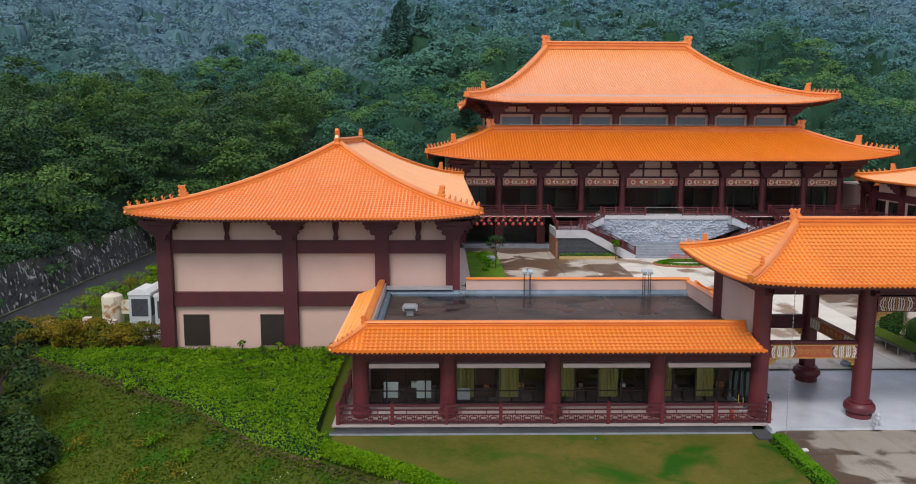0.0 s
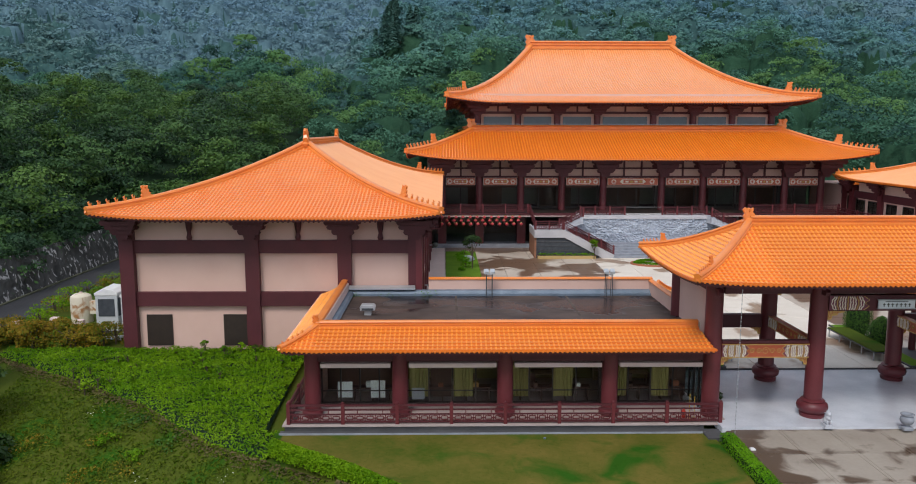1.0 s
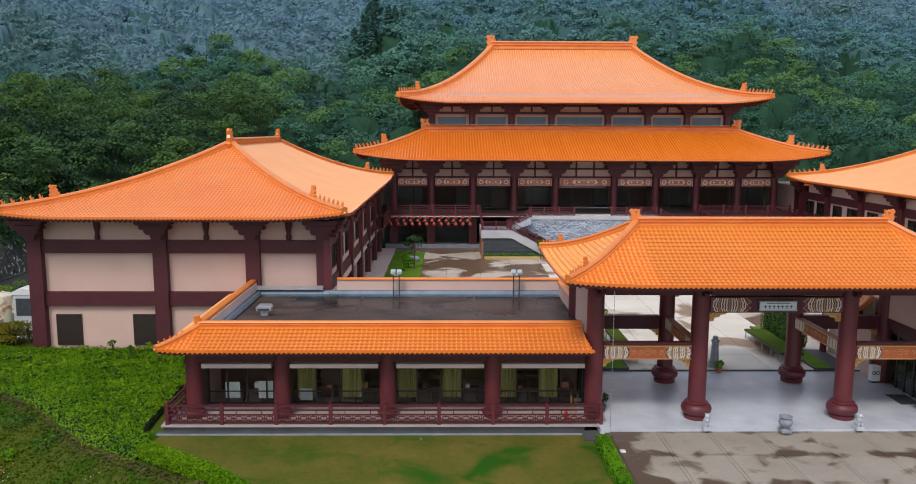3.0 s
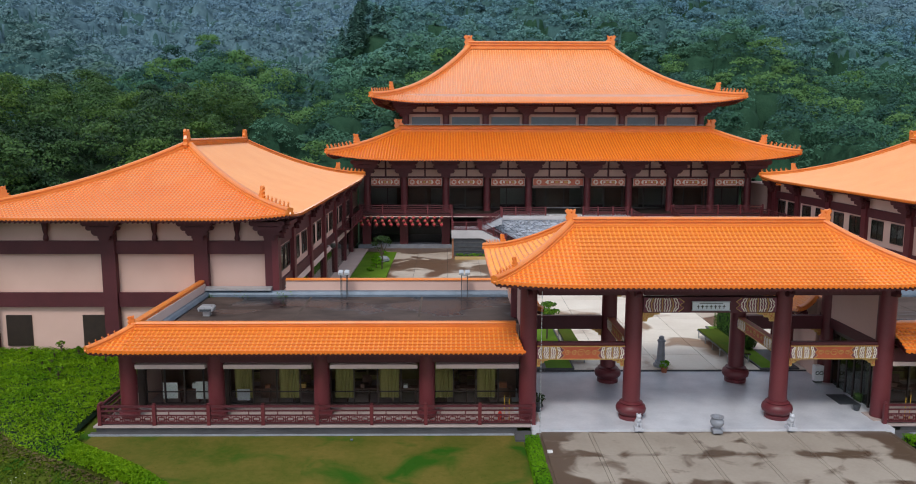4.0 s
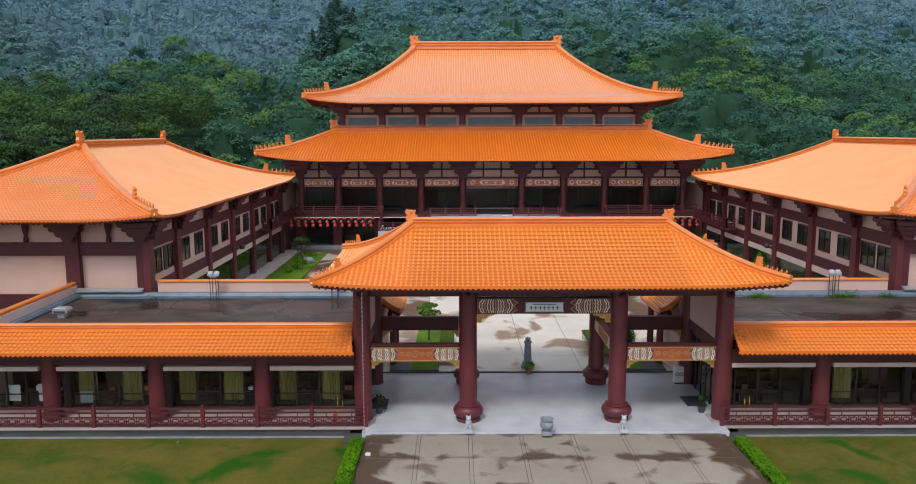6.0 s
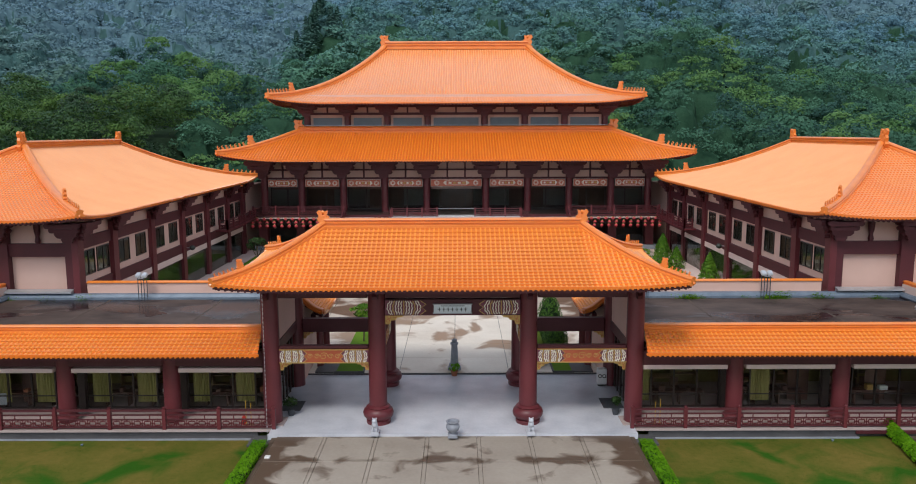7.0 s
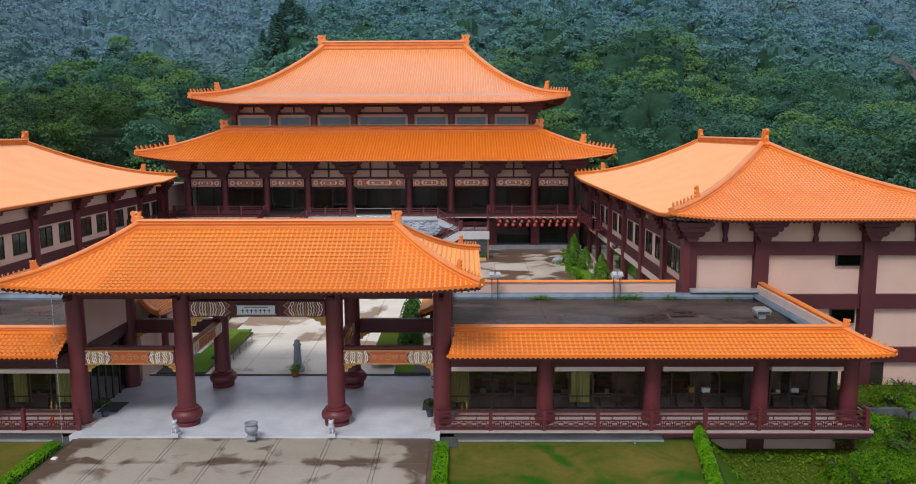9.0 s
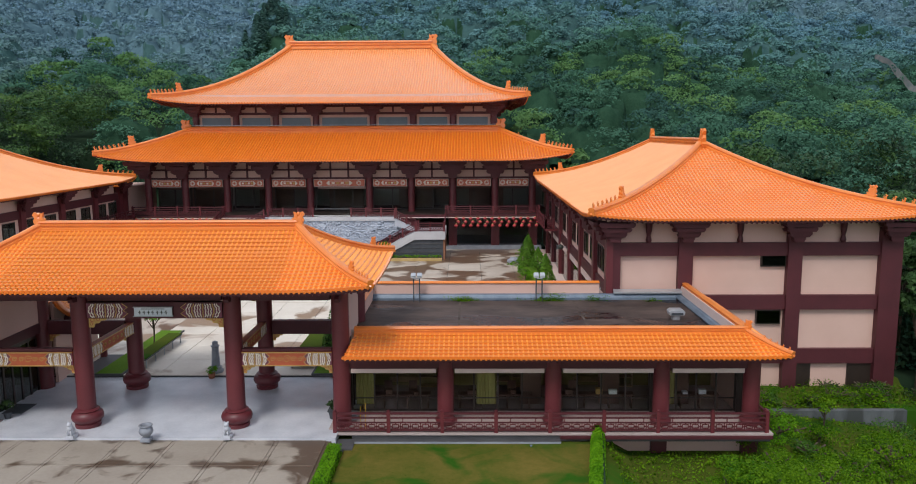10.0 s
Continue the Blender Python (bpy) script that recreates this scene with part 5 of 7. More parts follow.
STRAW = material("dead_grass", (0.075, 0.07, 0.028), (0.16, 0.125, 0.055), 0.9, 0.5, 4, 0.0, 0.1, island=0.7, translucent=0.1)
PANEL_RED = material("faded_red_panel_paint", (0.50, 0.115, 0.065), (0.60, 0.18, 0.10), 0.6, 2.5, 9, 0.05)
BARK = material("grey_brown_bark", (0.07, 0.055, 0.04), (0.13, 0.10, 0.075), 0.9, 3, 20, 0.6, 0.2)
PETAL = material("white_petals", (0.7, 0.72, 0.66), (0.85, 0.86, 0.8), 0.7)
RED_PLASTIC = material("red_plastic", (0.5, 0.03, 0.02), (0.6, 0.05, 0.03), 0.4)
POT = material("terracotta_pot", (0.32, 0.11, 0.05), (0.4, 0.15, 0.08), 0.7)
PAPER = material("pale_green_paper", (0.74, 0.80, 0.76), (0.82, 0.86, 0.83), 0.8)

# ---------------------------------------------------------------- painted gate beams


def tube(sh, pts, t, closed=False):
    """A thin square line along points, drawn as a raised strip."""
    sh.sweep(pts + [pts[0]] if closed else pts, [(-t, -t), (-t, t), (t, t), (t, -t)])


def painted_beam(parent, along, c, a0, a1, z0, z1, t, ends, plain_middle=False):
    """A beam with painted cloud scrolls at its ends; along 'x' or 'y', c is the other coordinate, t half its thickness."""
    def at(a, z, d):
        return (a, c + d, z) if along == "x" else (c + d, a, z)

    def box(sh, p0, p1, d0, d1, q0, q1):
        if along == "x":
            sh.box(p0, p1, c + d0, c + d1, q0, q1)
        else:
            sh.box(c + d0, c + d1, p0, p1, q0, q1)
    core = Shape()
    box(core, a0, a1, -t, t, z0, z1)
    beam = part("painted_beam", core, RED if plain_middle else VERMILION, parent, "painted beam with cloud scroll ends")
    h = z1 - z0
    for d in (-1, 1):
        face = d * (t + 0.012)
        if not plain_middle:
            for q0, q1 in ((z0, z0 + 0.05), (z1 - 0.05, z1)):
                b = Shape()
                box(b, a0, a1, d * t, d * (t + 0.02), q0, q1)
                part("gilt_border", b, GOLD, beam)
            m, w = (a0 + a1) / 2, (a1 - a0) / 2 - ends
            for k in range(5):
                x0 = m + w * (k - 2) / 2.6
                r = h * (0.2 if k != 2 else 0.3)
                pts = [at(x0 + r * (1 - i / 16) * math.cos(i * 0.75), (z0 + z1) / 2 + r * (1 - i / 16) * math.sin(i * 0.75), face) for i in range(13)]
                sc = Shape()
                tube(sc, pts, 0.014)
                part("gilt_scroll", sc, GOLD, beam)
        for e0, sgn in ((a0, 1), (a1, -1)):
            p = Shape()
            zig = [(0, z0 + 0.05), (ends * 0.9, z0 + 0.05), (ends * 1.04, z0 + h * 0.3), (ends * 0.93, z0 + h * 0.5), (ends * 1.04, z0 + h * 0.7), (ends * 0.9, z1 - 0.05), (0, z1 - 0.05)]
            pts = [at(e0 + sgn * a, z, d * t) for a, z in zig] + [at(e0 + sgn * a, z, d * (t + 0.008)) for a, z in zig]
            m = len(zig)
            p.add(pts, [tuple(range(m)), tuple(range(m, 2 * m))] + [(k, (k + 1) % m, (k + 1) % m + m, k + m) for k in range(m)])
            end = part("painted_end", p, PURPLE, beam)
            lines, gilt = Shape(), Shape()
            cx, cz = e0 + sgn * ends * 0.46, (z0 + z1) / 2
            for k in range(13):
                o = (k - 6) / 6.6
                for side in (-1, 1):
                    run = []
                    for i in range(15):
                        q = side * (0.02 + 0.98 * i / 14) * (h / 2 - 0.06)
                        p = ends * (0.02 + 0.46 * o) * (1 - 0.28 * (q / h * 2) ** 2) + 0.022 * math.sin(q / h * 24 + k)
                        run.append(at(cx + sgn * p, cz + q, face))
                    tube(gilt if k in (2, 6, 10) else lines, run, 0.024)
            part("gilt_pattern", gilt, GOLD, end, "gilt cloud lines", kind="stuff")
            part("cloud_pattern", lines, IVORY, end, "ivory cloud lines", kind="stuff")
            edge = Shape()
            tube(edge, [at(e0 + sgn * a, z, face) for a, z in zig[1:6]], 0.016)
            part("gilt_edge", edge, GOLD, end)
    return beam


def corbel(parent, along, c, a, sgn, z, w, h):
    """A pierced gilt corbel under a beam's end."""
    out = [(0, 0), (w, 0), (w * 0.9, -h * 0.25), (w * 0.62, -h * 0.3), (w * 0.55, -h * 0.55), (w * 0.3, -h * 0.6), (w * 0.24, -h), (0, -h)]
    sh = Shape()
    if along == "x":
        sh.prism([(a + sgn * p, z + q) for p, q in out], "y", c - 0.05, c + 0.05)
    else:
        sh.prism([(a + sgn * p, z + q) for p, q in out], "x", c - 0.05, c + 0.05)
    ob = part("corbel", sh, GOLD, parent, "carved gilt corbel")
    for p, q, r in ((0.2, -0.22, 0.1), (0.5, -0.14, 0.09), (0.14, -0.62, 0.08)):
        for d in (-0.06, 0.06):
            loop = []
            for i in range(10):
                u, v = a + sgn * (p * w + r * w * math.cos(i * 0.7)), z + q * h + r * w * math.sin(i * 0.7)
                loop.append((u, c + d, v) if along == "x" else (c + d, u, v))
            scroll = Shape()
            tube(scroll, loop, 0.012)
            part("carved_scroll", scroll, VERMILION, ob)


for y in (GATE_F, GATE_B):
    for e in (-1, 1):
        if y == GATE_F:
            painted_beam(gate, "x", y, min(e * 4.3, e * 8.86), max(e * 4.3, e * 8.86), 3.2, 3.93, 0.2, 1.37)
            for a, sg in ((4.32, 1), (8.84, -1)):
                corbel(gate, "x", y, e * a, e * sg, 3.2, 0.62, 0.42)
        else:
            for a, sg in ((4.32, 1), (8.84, -1)):
                corbel(gate, "x", y, e * a, e * sg, 3.25, 0.62, 0.42)
    painted_beam(gate, "x", y, -3.42, 3.42, 5.68, 6.5, 0.2, 2.0, True)
    for e in (-1, 1):
        corbel(gate, "x", y, e * 3.42, -e, 5.68, 0.95, 0.5)
for e in (-1, 1):
    painted_beam(gate, "y", e * 3.86, GATE_F + 0.44, GATE_B - 0.44, 3.38, 4.02, 0.18, 1.3)
plaque = part("name_plaque", Shape().box(-0.95, 0.95, 38.68, 38.76, 5.84, 6.28), PLAQUE, gate, "pale blue name plaque with faded characters", bevel=0.01)
for z0, z1 in ((5.81, 5.85), (6.27, 6.31)):
    part("plaque_border", Shape().box(-0.99, 0.99, 38.65, 38.77, z0, z1), STEEL, plaque)
for k in range(7):
    x = -0.66 + 0.22 * k
    part("character_bar", Shape().box(x - 0.02, x + 0.02, 38.668, 38.68, 5.93, 6.12), INK, plaque)
    part("character_bar", Shape().box(x - 0.08, x + 0.07, 38.662, 38.668, 6.03, 6.06), INK, plaque)
part("character_bar", Shape().box(-0.6, 0.6, 38.672, 38.68, 6.19, 6.225), GRILLE, plaque)
for y in (GATE_F, GATE_B):
    for x0, x1 in ((-8.84, -4.32), (4.32, 8.84), (-3.4, 3.4)):
        n = int((x1 - x0) / 0.2)
        fr = Shape()
        for k in range(n):
            x = x0 + (x1 - x0) * (k + 0.5) / n
            fr.box(x - 0.025, x + 0.025, y - 0.03, y + 0.03, 6.93, 7.1)
        part("frieze_lattice", fr, RED, gate, "row of small frieze balusters", kind="stuff")
for e in (-1, 1):
    for x in (3.86, 9.3):
        for y, o in ((GATE_F, -1), (GATE_B, 1)):
            part("beam_nose", Shape().prism([(y + o * 0.4, 6.6), (y + o * 0.85, 6.62), (y + o * 0.95, 6.8), (y + o * 0.8, 6.95), (y + o * 0.4, 6.95)], "x", e * x - 0.12, e * x + 0.12), RED, gate)
    part("plinth", Shape().box(e * 9.3 - 0.62, e * 9.3 + 0.62, GATE_F - 0.62, GATE_F + 0.62, -0.02, 0.06), SLABSIDE, gate, "pale stone plinth under the outer column", bevel=0.02)
    # glazed side entrance
    door = part("entrance_frame", Shape().box(e * 9.42, e * 9.5, 39.6, 44.6, 3.1, 3.35), FRAME, gate)
    for k in range(7):
        y = 39.6 + 5.0 * k / 6
        part("door_stile", Shape().box(e * 9.4, e * 9.5, y - 0.06, y + 0.06, 0, 3.1), FRAME, door)
    for k in range(6):
        g = part("pane", Shape().box(e * 9.44, e * 9.455, 39.66 + 5.0 * k / 6, 39.54 + 5.0 * (k + 1) / 6, 0.05, 3.1), DARK_GLASS, door)
        g.visible_shadow = False
    # rain chain at the eave
    if e > 0:
        continue
    chain = thing("rain_chain", e * 8.95, 36.3, 0, "grey metal rain chain hanging from the gate eave", "rain chain", "rain chains")
    for k in range(34):
        z = 7.25 - k * 0.215
        part("link", Shape().lathe(e * 8.95, 36.3, [(0.008, z - 0.1), (0.026, z + 0.04), (0.008, z + 0.09)], 6), STEEL, chain)

# ---------------------------------------------------------------- walkway roofs behind the galleries
for s in (-1, 1):
    wk = thing("walkway_roof", s * 15, 52.5, 0, "orange tiled pent roof of a walkway on red posts", "walkway", "walkways")
    sl = Slope(lambda a, b: (7.75 + b, a), 45.75, 51.2, 46.4, 50.6, 1.35, 4.0, 4.85, 0.3, 0.2, 2.0, True, True)
    tile_plane(wk, sl, 0.245, 0.068, 0.3, 9, 40, s=s, inner=1.5, drop=0.4)
    for right in (False, True):
        part("hip_ridge", Shape().sweep(sl.hip(right, 8), hip_section(0.3, 0.25)), RIDGE, wk, s=s)
    for y in (48.4, 50.8):
        round_column(wk, 8.5, y, 0.1, 4.0, 0.22, s=s, n=12)
    part("eave_beam", Shape().box(8.35, 8.65, 46.4, 51.0, 3.6, 3.95), RED, wk, s=s)
    part("back_wall", Shape().box(9.02, 9.2, 46.0, 51.2, 0, 4.8), PINK, wk, s=s)

# ---------------------------------------------------------------- gallery interiors and what stands in them
for s in (-1, 1):
    edges = (9.3,) + COLS
    for k in range(4):
        x0, x1 = edges[k] + 0.3, edges[k + 1] - 0.3
        w = (x1 - x0) / 4
        for j in range(4):
            if s < 0 and k == 3:
                continue
            if (s < 0 and j % 2 == 1) or (s > 0 and j == (0, 1, 3, 0, 2, 3)[k % 6] and k % 3 != 2):
                c = Shape()
                n = 14
                pts = []
                for i in range(n + 1):
                    u = i / n
                    pts.append((x0 + w * j + 0.08 + (w - 0.16) * u, 41.34 + 0.04 * math.sin(u * 40)))
                base = len(c.v)
                for x, y in pts:
                    c.v.extend([(x, y, 0.3), (x, y, 2.88)])
                c.f.extend([(base + 2 * i, base + 2 * i + 2, base + 2 * i + 3, base + 2 * i + 1) for i in range(n)])
                cur = alone("curtain", c, CURTAIN, "olive yellow hanging curtain behind the glass", "curtain", "curtains", s=s, fix=False)
            elif (j + k) % 4 == 0:
                alone("wall_panel", Shape().box(x0 + w * j + 0.04, x0 + w * (j + 1) - 0.04, 42.2, 42.26, 0.0, 2.9), BROWN, "brown interior wall panel", "panel", "interior panels", s=s)
        desk = thing("counter", s * (x0 + x1) / 2, 41.9, 0, "low dark brown counter behind the window", "counter", "counters")
        part("counter_top", Shape().box(x0 + 0.3, x1 - 0.6, 41.46, 42.0, 0.72, 0.78), BROWN, desk, s=s)
        for u in (0.02, 0.33, 0.66, 0.96):
            xx = x0 + 0.3 + (x1 - x0 - 0.9) * u
            part("counter_leg", Shape().box(xx, xx + 0.06, 41.48, 41.95, 0, 0.72), BROWN, desk, s=s)
        rg = random.Random(10 * k + s)
        for j in range(3):
            xx = x0 + 0.5 + (x1 - x0 - 1.4) * (j + rg.random() * 0.6) / 3
            hh = rg.uniform(0.12, 0.3)
            alone("box", Shape().box(xx, xx + rg.uniform(0.2, 0.5), 41.5, 41.8, 0.785, 0.785 + hh), rg.choice([PAPER, CASING, POT, BROWN, GOLD]), "small storage box on the window counter", "box", "counter boxes", s=s, bevel=0.01)
for x0, x1, z0, z1 in ((-29.1, -28.3, 0.32, 1.22), (-27.3, -26.5, 0.3, 1.28)):
    alone("notice_sheet", Shape().box(x0, x1, 41.2, 41.215, z0, z1), PAPER, "pale paper sheet taped inside the glass", "paper sheet", "paper sheets")
alone("notice_sheet", Shape().box(-25.05, -24.35, 41.2, 41.215, 0.2, 0.85), CASING, "grey paper sheet taped inside the glass", "paper sheet", "paper sheets")
alone("office_partition", Shape().box(-30.0, -25.6, 43.5, 43.6, 0, 2.9), BROWN, "brown office partition", "partition")
for s in (-1, 1):
    for k, (x, h) in enumerate(((10.3, 0.75), (10.55, 0.9))):
        broom = thing("broom", s * x, 38.5, 0, "yellow-handled broom leaning on the railing", "broom", "brooms")
        part("handle", Shape().lathe(s * x, 38.45, [(0.018, 0.1), (0.018, 0.5 + h)], 6), material("yellow_handle", (0.6, 0.36, 0.03), (0.66, 0.42, 0.05), 0.5), broom)
        part("bristles", Shape().prism([(s * x - 0.12, 0), (s * x + 0.12, 0), (s * x + 0.05, 0.16), (s * x - 0.05, 0.16)], "y", 38.41, 38.5), WOOD, broom)
ext = thing("fire_extinguisher", -10.75, 38.75, 0, "red fire extinguisher on the gallery floor", "extinguisher")
part("cylinder", Shape().lathe(-10.75, 38.75, [(0.1, 0), (0.11, 0.03), (0.11, 0.38), (0.05, 0.46), (0.05, 0.5)], 10), RED_PLASTIC, ext, smooth=True)
part("valve", Shape().box(-10.82, -10.68, 38.72, 38.78, 0.5, 0.56), INK, ext)

# ---------------------------------------------------------------- on the flat roofs
for s in (-1, 1):
    v = thing("roof_vent", s * 27.8, 45.3, 4.0, "weathered aluminium roof vent on a short duct", "roof vent", "roof vents")
    X = s * 27.8
    part("duct", Shape().box(X - 0.2, X + 0.2, 45.1, 45.5, 4.0, 4.3), ALU, v)
    part("hood", Shape().prism([(X - 0.42, 4.3), (X + 0.42, 4.3), (X + 0.46, 4.5), (X + 0.34, 4.62), (X - 0.34, 4.62), (X - 0.46, 4.5)], "y", 44.95, 45.65), ALU, v, bevel=0.015)
    part("louvre", Shape().box(X - 0.34, X + 0.34, 44.93, 44.95, 4.33, 4.46), GRILLE, v)
    for x in (20.3, 12.4):
        fl = thing("floodlight", s * x, 50.2, 4.0, "pair of silver floodlights on a steel stand", "floodlight", "roof floodlights")
        for dx in (-0.19, 0.19):
            for y in (50.0, 50.5):
                part("stand_leg", Shape().box(s * x + dx - 0.02, s * x + dx + 0.02, y - 0.02, y + 0.02, 4.0, 5.55), GRILLE, fl)
        part("stand_bar", Shape().box(s * x - 0.22, s * x + 0.22, 50.0, 50.04, 5.5, 5.56), STEEL, fl)
        for dx in (-0.2, 0.2):
            hd = Shape().prism([(50.02, 5.57), (50.1, 5.56), (50.38, 5.72), (50.36, 5.82), (50.3, 5.84), (50.0, 5.68)], "x", s * x + dx - 0.16, s * x + dx + 0.16)
            lamp = part("lamp_head", hd, CASING, fl, "pale grey lamp head", bevel=0.02)
            part("lens", Shape().prism([(49.985, 5.7), (50.28, 5.855), (50.275, 5.87), (49.975, 5.715)], "x", s * x + dx - 0.13, s * x + dx + 0.13), ALU, lamp)
            part("bracket", Shape().box(s * x + dx - 0.02, s * x + dx + 0.02, 50.16, 50.22, 5.5, 5.62), GRILLE, lamp)
    ml = part("flashing", Shape().prism([(51.0, 4.34), (50.62, 4.4), (50.62, 4.5), (51.05, 4.62)], "x", 25.2, 29.6), ALU, bpy.data.objects["gallery_building" if s < 0 else "gallery_building.001"], "bright metal flashing along the wing wall", s=s)
    for k in range(2):
        x = 15.2 + 7.3 * k
        part("felt_joint", Shape().box(x - 0.07, x + 0.07, 40.15, 50.7, 4.0, 4.008), FELT_SEAM, bpy.data.objects["gallery_building" if s < 0 else "gallery_building.001"], s=s)

# ---------------------------------------------------------------- left and right ground works
for s in (-1, 1):
    x_end = 31.6 if s < 0 else 20.3
    alone("drain", Shape().box(9.95, x_end, 37.58, 37.94, -0.45, -0.3), SLATE, "dark stone drain along the gallery", "drain", "drains", kind="structure", s=s)
    alone("kerb", Shape().box(9.95, x_end, 37.53, 37.575, -0.45, -0.28), STONE, "thin pale kerb of the drain", "kerb", "kerbs", kind="structure", s=s)
    alone("end_slab", Shape().box(8.95, 10.1, 36.7, 37.93, -0.45, -0.28), SLATE, "dark wet paving at the drain end", "paving", kind="structure", s=s)
for z0, z1, y0 in ((-3.2, -0.32, 39.6),):
    alone("under_wall", Shape().box(22.4, 30.2, y0, 40.0, z0, z1), PINK, "pink plastered base wall under the gallery", "wall", kind="structure")
for x in (25.55, 30.2):
    alone("under_pier", Shape().box(x - 0.4, x + 0.4, 39.3, 39.62, -3.4, -0.32), RED, "dark red pier under the gallery", "pier", "under piers")
alone("slab_edge", Shape().box(20.3, 30.8, 37.85, 37.94, -0.26, -0.1), RED, "dark red edge board of the gallery floor", "trim", kind="structure")
alone("grey_retaining_wall", Shape().box(34.0, 42.3, 46.5, 46.9, -6.0, -2.0), WET_CONCRETE, "stained grey concrete retaining wall", "wall", kind="structure")
alone("terrace_fill", Shape().box(31.6, 44.5, 46.9, 51.6, -5.0, -2.15), GRASS_GROUND, "grassy terrace behind the retaining wall", "ground", kind="structure")

# stone revetment beside the road, with uneven stones
rv = Shape()
nj, nk = 280, 12
for j in range(nj + 1):
    for k in range(nk + 1):
        y, u = 20 + 100 * j / nj, k / nk
        d = 0.16 * noise.noise((y * 1.6, u * 5.0, 0.0)) + 0.1 * noise.noise((y * 4.0, u * 11.0, 3.0))
        rv.v.append((-61.2 - 1.1 * u + d, y + 0.1 * d, -0.3 + 3.9 * u + 0.12 * noise.noise((y * 0.8, 7, 0)) * u))
for j in range(nj):
    for k in range(nk):
        a = j * (nk + 1) + k
        rv.f.append((a, a + nk + 1, a + nk + 2, a + 1))
alone("retaining_wall", rv, ROCK, "mottled rough stone retaining wall beside the road", "wall", kind="structure", fix=False)
alone("road_kerb", Shape().box(-61.2, -60.95, 20, 120, -0.3, 0.1), STONE_MOSS, "mossy grey concrete kerb", "kerb", kind="structure")

# ---------------------------------------------------------------- air conditioning plant by the wing
for x, y in ((-48.2, 57.6), (-47.6, 60.1), (-46.05, 56.9), (-45.8, 60.2)):
    hv = thing("condenser_unit", x, y, -0.2, "tall light grey air conditioning condenser with dark grilles", "condenser", "condenser units")
    part("casing", Shape().box(x - 0.8, x + 0.8, y - 0.95, y + 0.95, 0.1, 2.75), CASING, hv, bevel=0.02)
    part("hood", Shape().prism([(x - 0.85, 2.75), (x + 0.85, 2.75), (x + 0.85, 2.95), (x + 0.45, 3.2), (x - 0.2, 3.3), (x - 0.85, 2.95)], "y", y - 1.0, y + 1.0), WHITE, hv, bevel=0.03)
    for z0, z1 in ((1.2, 2.55), (0.35, 1.05)):
        for d in (-0.45, 0.45):
            part("grille", Shape().box(x + 0.8, x + 0.83, y + d - 0.38, y + d + 0.38, z0, z1), GRILLE if z0 > 1 else CASING, hv)
    part("grille", Shape().box(x - 0.6, x + 0.6, y - 0.98, y - 0.95, 1.2, 2.5), GRILLE, hv)
    part("base_frame", Shape().box(x - 0.82, x + 0.82, y - 0.98, y + 0.98, -0.2, 0.1), GRILLE, hv)
for k in range(4):
    alone("pipe", Shape().sweep([(-48.5 + 0.3 * k, 55.2, 0.0), (-46.0 + 0.2 * k, 54.3, 0.05 + 0.12 * k), (-44.9, 54.0, 0.05 + 0.12 * k)], [(0.07 * math.cos(a), 0.07 * math.sin(a)) for a in (0, 1.05, 2.1, 3.14, 4.2, 5.2)]), ALU, "lagged grey pipe beside the wing", "pipe", "pipes")
tank = thing("water_tank", -51.6, 60.0, -0.2, "cream painted steel tank streaked with rust", "tank")
part("shell", Shape().lathe(-51.6, 60.0, [(0.78, -0.2), (0.8, 0.0), (0.8, 1.85), (0.74, 2.05), (0.5, 2.2), (0.15, 2.25)], 20), CREAMTANK, tank, smooth=True)
part("lid", Shape().lathe(-51.6, 60.0, [(0.15, 2.25), (0.15, 2.34), (0.05, 2.36)], 10), CREAM, tank)
part("control_box", Shape().box(-50.75, -50.1, 59.5, 60.1, 0.7, 1.7), CREAMTANK, tank, bevel=0.02)
for x, y in ((-54.8, 56.2), (-50.2, 56.6), (-52.4, 57.4)):
    alone("junction_box", Shape().box(x - 0.3, x + 0.3, y - 0.25, y + 0.25, -0.3, 0.95), CREAM, "pale metal junction box among the shrubs", "junction box", "junction boxes", bevel=0.02)

